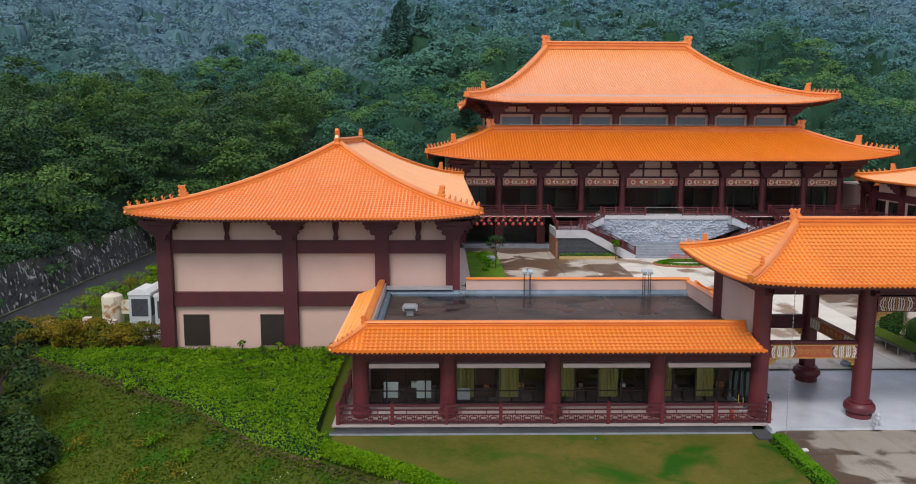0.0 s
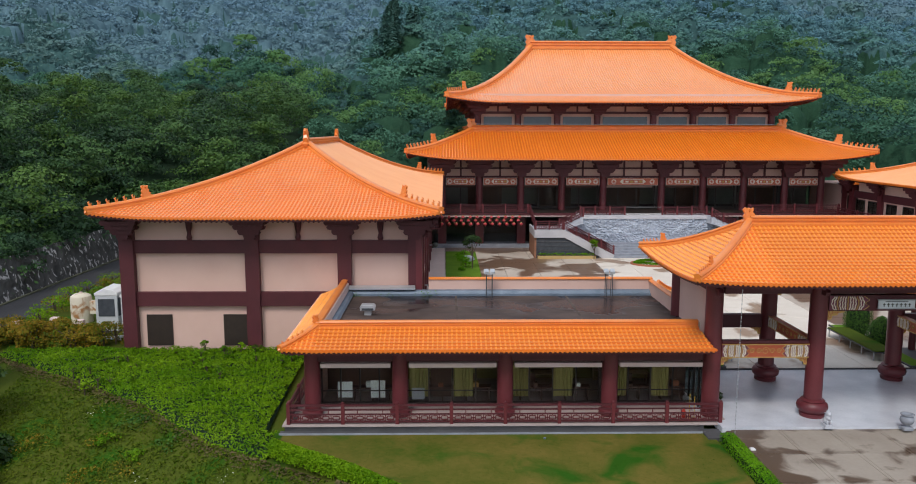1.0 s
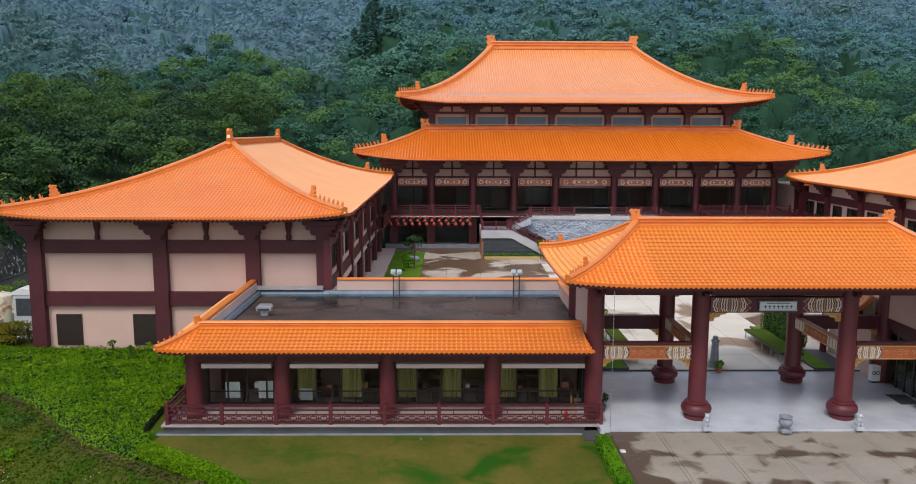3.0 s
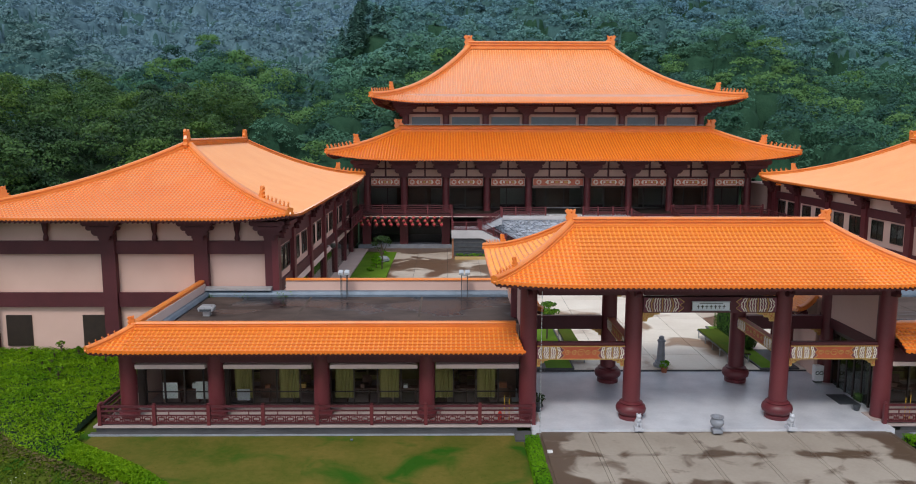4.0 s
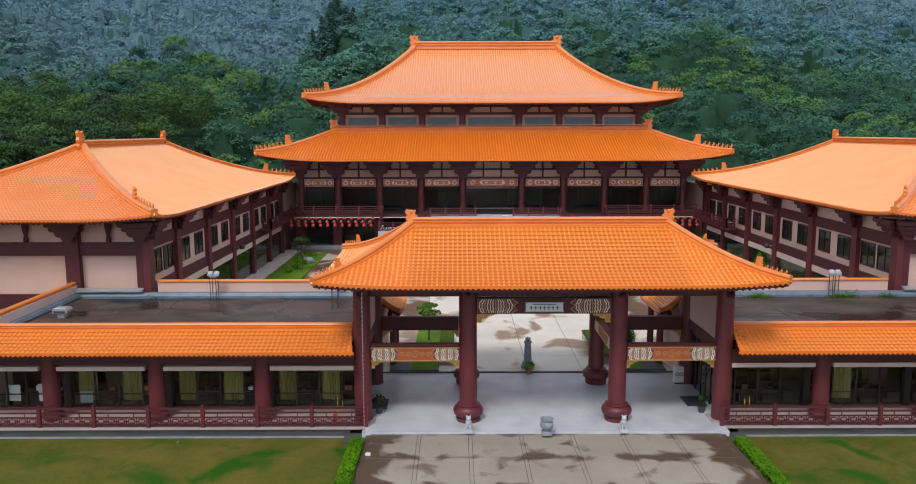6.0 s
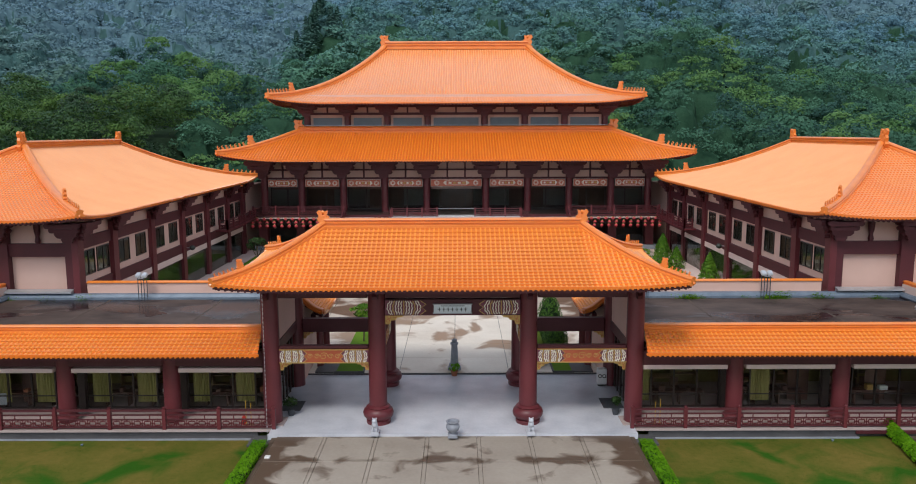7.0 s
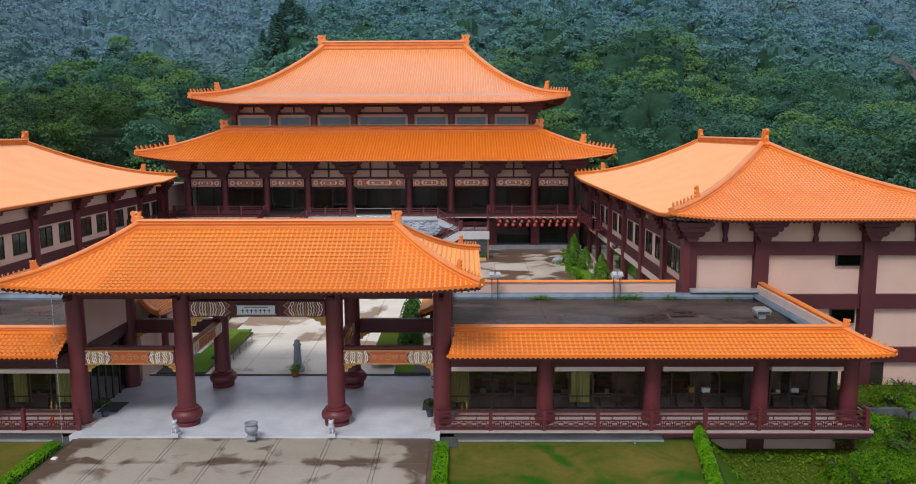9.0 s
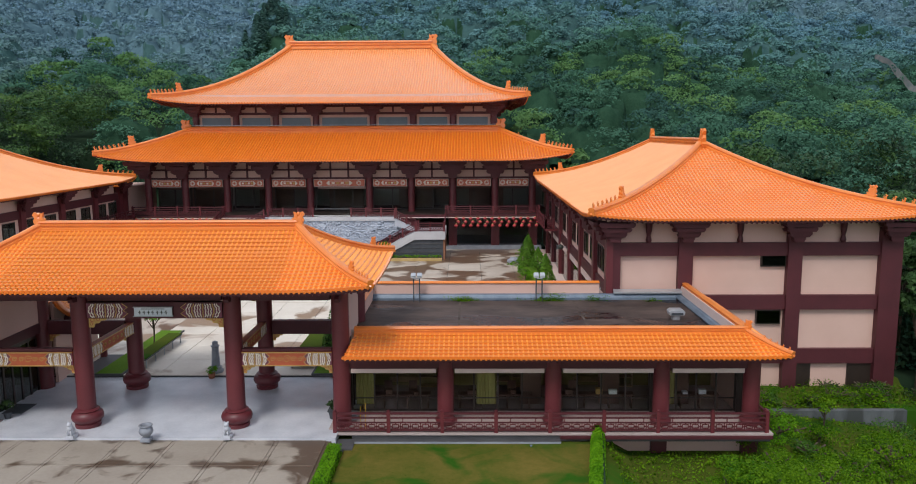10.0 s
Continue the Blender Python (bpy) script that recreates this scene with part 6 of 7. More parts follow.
# ---------------------------------------------------------------- hall: panels, stairs, relief, lanterns
for k in range(9):
    edges = [-x for x in HC][::-1] + list(HC)
    x0, x1 = edges[k] + 0.5, edges[k + 1] - 0.5
    pn = part("painted_panel", Shape().box(x0, x1, 95.78, 95.9, 8.18, 9.08), CREAM, hall, "painted panel with gilt cartouche")
    part("panel_field", Shape().box(x0 + 0.06, x1 - 0.06, 95.75, 95.78, 8.23, 9.03), PANEL_RED, pn)
    w = (x1 - x0)
    part("cartouche", Shape().prism([(x0 + 0.24 * w, 8.63), (x0 + 0.29 * w, 8.9), (x1 - 0.29 * w, 8.9), (x1 - 0.24 * w, 8.63), (x1 - 0.29 * w, 8.36), (x0 + 0.29 * w, 8.36)], "y", 95.72, 95.75), IVORY, pn)
    part("cartouche_field", Shape().box(x0 + 0.31 * w, x1 - 0.31 * w, 95.7, 95.72, 8.42, 8.84), PANEL_RED, pn)
    for j in range(4):
        xx = x0 + w * (0.35 + 0.09 * j)
        part("gilt_motif", Shape().box(xx, xx + 0.06 * w, 95.685, 95.7, 8.52, 8.74), GOLD if j % 2 else IVORY, pn)
    for c in (0.12, 0.88):
        ring = Shape()
        for f in (0.28, 0.18):
            tube(ring, [(x0 + w * c + f * math.cos(i * 0.524), 95.74, 8.63 + f * math.sin(i * 0.524)) for i in range(12)], 0.03, True)
        part("scroll", ring, IVORY, pn)
    # door leaves and a pale transom behind the columns
    part("transom", Shape().box(x0, x1, 98.36, 98.46, 7.7, 7.95), CREAM if k == 4 else BROWN, hall)
for k in range(5):
    x = -18 + 9 * k
    alone("hall_partition", Shape().box(x - 2.2, x + 2.2, 101.0, 101.2, 5.1, 8.8), BROWN, "brown partition inside the hall", "partition", "hall partitions")
part("clerestory_rail", Shape().box(-19.4, 19.4, 100.2, 100.24, 15.62, 15.68), STEEL, hall, "thin steel rail above the skirt roof")
for e in (-1, 1):
    st = thing("stair", e * 9, 88, 0, "white-edged terrace stair with dark red balustrades", "stair", "terrace stairs")
    for k in range(20):
        x = 4.1 + 5.9 * k / 20
        part("step", Shape().box(x, x + 0.31, 86.58, 88.2, 0.3 + 3.45 * k / 20, 0.55 + 3.4 * (k + 1) / 20), GRANITE, st, s=e)
    part("stringer", Shape().prism([(4.1, 0.6), (5.4, 0.6), (9.75, 2.95), (13.0, 2.95), (13.0, 3.85), (9.85, 3.85), (4.1, 1.0)], "y", 86.3, 86.5), PALE_STONE, st, "pale grey stone stair edge", s=e)
    part("landing", Shape().box(10.0, 13.0, 86.58, 90.2, 3.5, 3.85), GRANITE, st, s=e)
    part("landing_edge", Shape().box(13.0, 13.15, 86.3, 91.9, 2.95, 3.85), PALE_STONE, st, s=e)
    for k in range(8):
        x = 10.1 - 2.7 * (k + 1) / 8
        part("step", Shape().box(x, x + 0.36, 88.3, 90.0, 3.4 + 0.12 * k, 3.75 + 1.35 * (k + 1) / 8), GRANITE, st, s=e)
    part("under_wall", Shape().prism([(6.2, 0.6), (12.9, 0.6), (12.9, 2.94), (9.8, 2.94), (6.2, 1.05)], "y", 86.5, 86.56), GRILLE, st, "dark louvred wall below the stair", s=e)
    for k in range(4):
        z = 1.0 + 0.48 * k
        xa = max(6.3, 6.4 + (z - 1.05) / 1.89 * 3.6)
        part("louvre", Shape().box(xa, 12.9, 86.45, 86.5, z, z + 0.07), SLATE, st, s=e)
    part("side_wall", Shape().box(12.9, 13.1, 86.56, 92.0, 0.6, 2.94), BRICKSIDE, st, "orange-brown side wall", s=e)
    railing(st, (9.85, 86.4, 3.85), (4.2, 86.4, 1.0), 0.95, 4, e)
    railing(st, (13.0, 86.4, 3.85), (10.0, 86.4, 3.85), 0.95, 2, e)
    railing(st, (13.07, 86.5, 3.85), (13.07, 92.0, 5.1), 0.95, 2, e)
    railing(st, (10.1, 88.25, 3.85), (7.4, 88.25, 5.1), 0.95, 2, e)
    railing(st, (7.4, 90.15, 5.1), (2.2, 90.15, 5.1), 0.95, 3, e)
    plr = thing("planter", e * 9.4, 86.0, 0.1, "long pale yellow planter with low green plants", "planter", "stair planters")
    part("trough", Shape().box(6.3, 12.8, 85.7, 86.28, 0.62, 0.98), YELLOW_STONE, plr, s=e, bevel=0.02)
    pl_ = leaf_object("plants", leaves(np.stack([e * rng.uniform(6.4, 12.7, 420), rng.uniform(85.78, 86.2, 420), 1.0 + 0.28 * rng.random(420), 0 * rng.random(420), 0 * rng.random(420), 0 * rng.random(420)], 1), 0.1), BOX_HEDGE, "", "", "")
    pl_.parent = plr
    pl_.matrix_parent_inverse = Matrix.Translation(-plr.location)
    part("soil", Shape().box(6.15, 12.75, 85.75, 86.25, 0.98, 1.0), SOIL, plr, s=e)
part("terrace", Shape().box(-7.6, 7.6, 90.0, 92.2, 4.8, 5.1), PALE_STONE, hall, "pale stone terrace in front of the hall")
for k in range(3):
    x = -2.2 + 4.4 * k / 3
    g = part("glass_rail", Shape().box(x + 0.03, x + 4.4 / 3 - 0.03, 90.15, 90.165, 5.15, 6.0), GLASS, hall)
    g.visible_shadow = False
part("glass_rail_top", Shape().box(-2.2, 2.2, 90.14, 90.18, 6.0, 6.04), STEEL, hall)
# carved relief
rel = Shape()
nu, nv = 210, 44
for j in range(nv + 1):
    v = j / nv
    z = 1.95 + 2.72 * v
    half = 4.4 + (9.6 - 4.4) * min(1, v / 0.7) if v < 0.7 else 9.6 - (9.6 - 7.35) * (v - 0.7) / 0.3
    for i in range(nu + 1):
        x = -half + 2 * half * i / nu
        d = noise.noise((x * 1.1, z * 1.6, 0.4)) * 0.12 + abs(noise.noise((x * 3.0, z * 3.6, 2.0))) * 0.26 + abs(noise.noise((x * 6.5, z * 7, 5.0))) * 0.12
        rel.v.append((x, 90.0 - max(d, -0.05), z))
for j in range(nv):
    for i in range(nu):
        a = j * (nu + 1) + i
        rel.f.append((a, a + 1, a + nu + 2, a + nu + 1))
relief = thing("stone_relief", 0, 90, 1.9, "wide grey stone relief carved with cloud forms", "relief")
part("carved_face", rel, RELIEF, relief, fix=False)
part("backing", Shape().prism([(-4.4, 1.9), (4.4, 1.9), (9.7, 3.85), (7.4, 4.79), (-7.4, 4.79), (-9.7, 3.85)], "y", 90.06, 90.3), STONE, relief)
part("coping", Shape().sweep([(-10.0, 89.95, 3.86), (-7.4, 89.95, 4.75), (7.4, 89.95, 4.75), (10.0, 89.95, 3.86)], [(-0.12, -0.09), (-0.12, 0.09), (0.12, 0.09), (0.12, -0.09)]), PALE_STONE, relief, "pale stone coping")
tiers = thing("stone_tiers", 0, 88.5, 0.1, "grey stone tiers stepping down below the relief", "steps")
for k in range(6):
    y = 90.0 - 0.62 * k
    part("tier", Shape().box(-4.2, 4.2, y - 0.62, y, 0.6, 1.95 - 0.22 * k), STONE, tiers, bevel=0.02)
for k in range(3):
    ar = thing("arched_fence", 0.2 + 1.5 * k, 85.6, 0.62, "low red arched garden fence", "fence", "arched fences")
    c = 0.2 + 1.5 * k
    for f in (0.7, 0.5, 0.3):
        sh = Shape()
        tube(sh, [(c + f * math.cos(math.pi * i / 10), 85.6, 0.64 + 0.62 * f / 0.7 * math.sin(math.pi * i / 10)) for i in range(11)], 0.035)
        part("arch", sh, RED_PLASTIC, ar)
for e in (-1, 1):
    for row, (y, z) in enumerate(((92.0, 4.62), (91.0, 4.34), (90.0, 4.05))):
        alone("string_line", Shape().sweep([(e * 13.9, y, z + 0.36), (e * 19, y, z + 0.3), (e * 24.2, y, z + 0.36)], [(-0.012, -0.012), (-0.012, 0.012), (0.012, 0.012), (0.012, -0.012)]), INK, "thin dark line strung under the balcony for lanterns", "line", "lantern lines")
        for k in range(12):
            x = e * (14.3 + 0.84 * k + 0.25 * (row % 2))
            ln = thing("lantern", x, y, z, "round red silk lantern hanging under the balcony", "lantern", "red lanterns")
            part("body", Shape().ball(x, y, z, 0.22, 0.22, 0.17, 10, 6), LANTERN, ln, smooth=True)
            part("cap", Shape().lathe(x, y, [(0.1, z + 0.17), (0.1, z + 0.24)], 8), GOLD, ln)
            part("tassel", Shape().lathe(x, y, [(0.02, z - 0.3), (0.03, z - 0.2), (0.06, z - 0.16)], 6), LANTERN, ln)
    # balcony and a loudspeaker on the wing
    w_ob = bpy.data.objects["side_wing" if e < 0 else "side_wing.001"]
    part("balcony_slab", Shape().box(23.6, 24.9, 80.6, 91.9, 4.62, 4.8), COLUMN, w_ob, s=e)
    br = thing("railing", e * 23.7, 86, 4.8, "dark red balustrade of the wing balcony", "railing", "balcony railings")
    railing(br, (23.7, 80.7, 4.8), (23.7, 91.8, 4.8), 1.0, 5, e)
    railing(br, (23.7, 80.7, 4.8), (24.5, 80.7, 4.8), 1.0, 1, e)
    for yy in (71.0, 52.2):
        sp = thing("loudspeaker", e * 24.2, yy, 4.3, "black loudspeaker on a wall arm", "loudspeaker", "loudspeakers")
        part("horn", Shape().ball(e * 24.1, yy, 4.4, 0.28, 0.32, 0.24, 8, 6), INK, sp, smooth=True)
        part("arm", Shape().box(min(e * 24.2, e * 24.6), max(e * 24.2, e * 24.6), yy - 0.04, yy + 0.04, 4.36, 4.44), STEEL, sp)
    alone("wing_footpath", Shape().box(23.2, 25.0, 51.3, 93.5, -0.2, 0.72), CREAM, "pale footpath along the wing", "pavement", kind="structure", s=e)

# ---------------------------------------------------------------- small things on the gate floor and in the yard
for e in (-1, 1):
    x, y = e * 3.87, 37.35
    li = Shape().box(x - 0.2, x + 0.2, y - 0.25, y + 0.25, 0, 0.2)
    li.ball(x, y + 0.05, 0.36, 0.17, 0.22, 0.2, 10, 6).ball(x, y - 0.08, 0.55, 0.15, 0.16, 0.18, 10, 6).ball(x, y - 0.13, 0.74, 0.13, 0.14, 0.13, 10, 6)
    for d in (-0.09, 0.09):
        li.ball(x + d, y - 0.2, 0.3, 0.05, 0.06, 0.14, 6, 5).ball(x + d, y - 0.08, 0.85, 0.04, 0.04, 0.05, 6, 4)
    alone("guardian_statue", li, GRANITE, "small pale stone guardian statue on a block", "statue", "guardian statues", smooth=True)
urn = thing("incense_urn", 0, 37.0, 0, "grey stone incense urn on a square foot", "urn")
part("foot", Shape().box(-0.24, 0.24, 36.76, 37.24, 0, 0.16), STONE, urn, bevel=0.02)
part("stem", Shape().lathe(0, 37.0, [(0.2, 0.16), (0.14, 0.2), (0.17, 0.26)], 12), STONE, urn, smooth=True)
part("bowl", Shape().lathe(0, 37.0, [(0.17, 0.26), (0.28, 0.36), (0.34, 0.5), (0.32, 0.62), (0.25, 0.7), (0.25, 0.73), (0.33, 0.78), (0.33, 0.82), (0.25, 0.82), (0.21, 0.72)], 20), STONE, urn, smooth=True)
for x, y, a, b in ((-8.8, 41.4, 0.55, 0.75), (8.7, 41.7, 0.55, 0.8)):
    alone("door_mat", Shape().box(x - a, x + a, y - b, y + b, 0.004, 0.03), GRILLE, "dark rubber door mat on the granite", "mat", "door mats")
stele = thing("stone_stele", 0.02, 47.6, 0.12, "narrow grey stone stele on a stepped base", "stele")
part("base", Shape().lathe(0.02, 47.6, [(0.45, 0.12), (0.45, 0.3), (0.36, 0.34), (0.36, 0.5)], 8, 0.39), STONE, stele)
part("shaft", Shape().lathe(0.02, 47.6, [(0.27, 0.5), (0.2, 1.75)], 8, 0.39), STONE, stele)
part("cap", Shape().lathe(0.02, 47.6, [(0.26, 1.75), (0.26, 1.83), (0.16, 1.9), (0.18, 2.05), (0.05, 2.12)], 8, 0.39), STONE, stele)
sg = thing("sign_lamp", 8.75, 44.8, 0, "white box lamp with round dark marks", "sign lamp")
part("box", Shape().box(8.45, 9.0, 44.6, 45.0, 0.1, 1.05), WHITE, sg, bevel=0.03)
for d in (-0.12, 0.12):
    ring = Shape()
    tube(ring, [(8.72 + d + 0.1 * math.cos(i * 0.628), 44.59, 0.62 + 0.1 * math.sin(i * 0.628)) for i in range(10)], 0.02, True)
    part("mark", ring, INK, sg)
part("foot", Shape().box(8.5, 8.95, 44.65, 44.95, 0, 0.1), INK, sg)
for xa, xb in ((-5.6, -4.6), (4.5, 6.0)):
    bn = thing("turf_table", (xa + xb) / 2, 51.4, 0.12, "long raised turf bed on thin metal legs", "raised bed", "raised turf beds")
    part("tray", Shape().box(xa, xb, 48.2, 54.5, 0.66, 0.74), GRILLE, bn)
    part("turf", Shape().box(xa + 0.03, xb - 0.03, 48.23, 54.47, 0.74, 0.8), GRASS_GROUND, bn)
    for k in range(5):
        for x in (xa + 0.08, xb - 0.08):
            y = 48.4 + 1.48 * k
            part("leg", Shape().box(x - 0.03, x + 0.03, y - 0.03, y + 0.03, 0.12, 0.66), STEEL, bn)
for s in (-1, 1):
    alone("lawn_bed", Shape().box(5.66 if s < 0 else 6.2, 7.3, 46.95, 57.5, 0.1, 0.2), LAWN, "small lawn bed edged with dark stone", "lawn", "lawn beds", kind="structure", s=s)
    alone("bed_edge", Shape().box(5.56 if s < 0 else 6.1, 7.42, 46.92, 46.945, 0.1, 0.23), SLATE, "dark stone edge of the lawn bed", "kerb", "bed edges", kind="structure", s=s)
    alone("bed_edge", Shape().box(5.56 if s < 0 else 6.1, 5.655 if s < 0 else 6.195, 46.95, 57.5, 0.1, 0.23), SLATE, "dark stone edge of the lawn bed", "kerb", "bed edges", kind="structure", s=s)
    alone("slate_strip", Shape().box(7.305, 8.6, 46.95, 51.2, 0.1, 0.19), SLATE, "dark slate strip beside the lawn bed", "paving", "slate strips", kind="structure", s=s)
for x, y in ((-18.25, 36.9), (18.8, 37.2)):
    sl_ = thing("lawn_spotlight", x, y, -0.42, "small pale green lawn spotlight", "spotlight", "lawn spotlights")
    part("head", Shape().lathe(x, y, [(0.05, -0.36), (0.07, -0.3), (0.05, -0.28)], 8), GUTTER, sl_)
    part("stake", Shape().lathe(x, y, [(0.02, -0.45), (0.02, -0.34)], 6), STEEL, sl_)
sb = thing("sprinkler_box", -8.6, 34.9, -0.42, "small white box at the hedge end", "box")
part("box", Shape().box(-8.75, -8.5, 34.75, 35.0, -0.45, -0.05), WHITE, sb, bevel=0.02)

# a bare landslip on the far right hillside
scar = Shape()
for j in range(7):
    for i in range(25):
        u, v = i / 24, j / 6
        wide = 0.5 + 1.1 * u + 0.35 * math.sin(17 * u)
        x, y = 120.5 - 5.5 * u + wide * (v - 0.5) + 0.3 * math.sin(7 * u), 208 - 34 * u
        z = float(canopy(np.array([x]), np.array([y]))[0]) + 1.2 - 2.4 * abs(v - 0.5) + 0.4 * noise.noise((x * 0.5, y * 0.5, 0))
        scar.v.append((x, y, z))
scar.f = [(j * 25 + i, j * 25 + i + 1, (j + 1) * 25 + i + 1, (j + 1) * 25 + i) for j in range(6) for i in range(24)]
alone("bare_landslip", scar, material("pale_bare_earth", (0.075, 0.10, 0.105), (0.19, 0.175, 0.16), 0.9, 0.5, 2, 0.5), "pale bare earth landslip among the trees", "landslip", kind="structure", fix=False)

# ---------------------------------------------------------------- links between the hall and the wings
for s in (-1, 1):
    lk = thing("link_building", s * 28, 98, 0, "low pink link building with a small orange roof", "building", "link buildings")
    part("wall_body", Shape().box(25.6, 31.0, 95.0, 103.5, 0, 8.3), PINK, lk, s=s)
    for z0, z1 in ((3.95, 4.75), (7.3, 8.2)):
        part("band_beam", Shape().box(25.6, 31.0, 94.85, 94.99, z0, z1), RED, lk, s=s)
    for x in (25.9, 28.4, 30.8):
        part("pilaster", Shape().box(x - 0.3, x + 0.3, 94.7, 94.84, 0, 8.3), COLUMN, lk, s=s)
    window(lk, "y", 94.86, 26.4, 27.9, 5.2, 7.0, s, 2, DARK_GLASS, 0.1, 0.08)
    window(lk, "y", 94.86, 28.9, 30.3, 5.2, 7.0, s, 2, DARK_GLASS, 0.1, 0.08)
    sl = Slope(lambda a, b: (a, 93.3 + b), 24.8, 31.6, 24.8, 31.6, 3.0, 8.5, 9.6, 0.25, 0.0, 2.0, False, False)
    tile_plane(lk, sl, 0.3, 0.085, 0.5, 8, 10, s=s, inner=1.4, drop=0.4)

# ---------------------------------------------------------------- furniture behind the gallery glass


def chair(x, y, face):
    ob = thing("chair", x, y, 0, "dark wooden chair behind the gallery window", "chair", "gallery chairs")
    part("seat", Shape().box(x - 0.22, x + 0.22, y - 0.22, y + 0.22, 0.42, 0.47), BROWN, ob)
    part("backrest", Shape().box(x - 0.22, x + 0.22, y + face * 0.2 - 0.02, y + face * 0.2 + 0.02, 0.5, 0.95), BROWN, ob)
    for a in (-0.19, 0.19):
        for b in (-0.19, 0.19):
            part("leg", Shape().box(x + a - 0.02, x + a + 0.02, y + b - 0.02, y + b + 0.02, 0, 0.42), BROWN, ob)
    return ob


for s in (-1, 1):
    for x in (11.2, 12.6, 16.4, 18.2, 21.6, 23.4):
        chair(s * x, 43.2, 1)
    for x in (12.0, 17.3, 22.6):
        tb = thing("table", s * x, 44.3, 0, "low dark wooden table inside the gallery", "table", "gallery tables")
        part("tabletop", Shape().box(s * x - 0.8, s * x + 0.8, 43.9, 44.7, 0.7, 0.75), WOOD, tb, bevel=0.01)
        for a in (-0.72, 0.72):
            for b in (43.98, 44.62):
                part("leg", Shape().box(s * x + a - 0.03, s * x + a + 0.03, b - 0.03, b + 0.03, 0, 0.7), BROWN, tb)
    for x in (13.6, 19.0, 24.6):
        sh_ = thing("shelf_unit", s * x, 45.1, 0, "tall brown shelf unit against the inner wall", "shelf", "gallery shelves")
        for z in (0.05, 0.6, 1.15, 1.7, 2.25):
            part("shelf", Shape().box(s * x - 0.7, s * x + 0.7, 44.9, 45.35, z, z + 0.04), WOOD, sh_)
        for a in (-0.72, 0.7):
            part("side_panel", Shape().box(s * x + a, s * x + a + 0.03, 44.9, 45.35, 0, 2.35), WOOD, sh_)

# ---------------------------------------------------------------- plants


def lump(x, y, k=0.0):
    return np.array([noise.noise((a * 0.55, b * 0.55, k)) * 0.5 + noise.noise((a * 1.7, b * 1.7, k + 3)) * 0.3 for a, b in zip(x, y)])


def edge_line(x):
    """y of the shrub bed's lower edge at x."""
    return np.interp(x, [-56, -52.4, -46.5, -39.6, -35.1, -31.5, -27.3, -22.0], [52.5, 50.6, 46.6, 41.3, 37.1, 34.9, 32.0, 27.0])


# bright groundcover below the wing and along the lawn
n = 112000
px, py = rng.uniform(-55, -31.6, n), rng.uniform(34, 51.2, n)
ok = (py > edge_line(px) + 0.15 * rng.normal(0, 1, n)) & ~((px > -32.2) & (py > 37.2)) & ~((px < -45.6) & (py > 53 + (px + 50) * 0.3))
px, py = px[ok], py[ok]
gz = terrain(px, py)
edge = np.clip((py - edge_line(px)) / 0.5, 0, 1)
h = (0.42 + 0.36 * lump(px, py)) * np.sqrt(edge) * rng.uniform(0.75, 1.05, len(px))
pl = np.stack([px, py, gz + h, 0.25 * (1 - edge) * -0.6, -(1 - edge) * 0.8, 0 * px], 1)
n = 22000
qx = rng.uniform(-31.6, -21, n)
qy = edge_line(qx) + rng.uniform(0, 1.35, n)
w = np.clip(np.minimum(qy - edge_line(qx), edge_line(qx) + 1.35 - qy) / 0.25, 0, 1)
ql = np.stack([qx, qy, -0.42 + (0.5 + 0.12 * lump(qx, qy)) * np.sqrt(w) * rng.uniform(0.7, 1.05, n), 0 * qx, 0 * qx, 0 * qx], 1)
leaf_object("groundcover_shrubs", leaves(np.concatenate([pl, ql]), 0.072), HEDGE, "bright green groundcover shrubs in a wide bed", "shrubs")
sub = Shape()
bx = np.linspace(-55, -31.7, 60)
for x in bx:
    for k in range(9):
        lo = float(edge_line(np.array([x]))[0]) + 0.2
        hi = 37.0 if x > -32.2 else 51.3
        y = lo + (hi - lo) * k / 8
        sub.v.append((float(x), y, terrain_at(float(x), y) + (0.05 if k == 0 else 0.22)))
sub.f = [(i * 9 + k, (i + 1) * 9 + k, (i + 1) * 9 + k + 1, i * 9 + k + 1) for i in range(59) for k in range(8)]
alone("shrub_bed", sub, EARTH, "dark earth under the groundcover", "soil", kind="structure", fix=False)


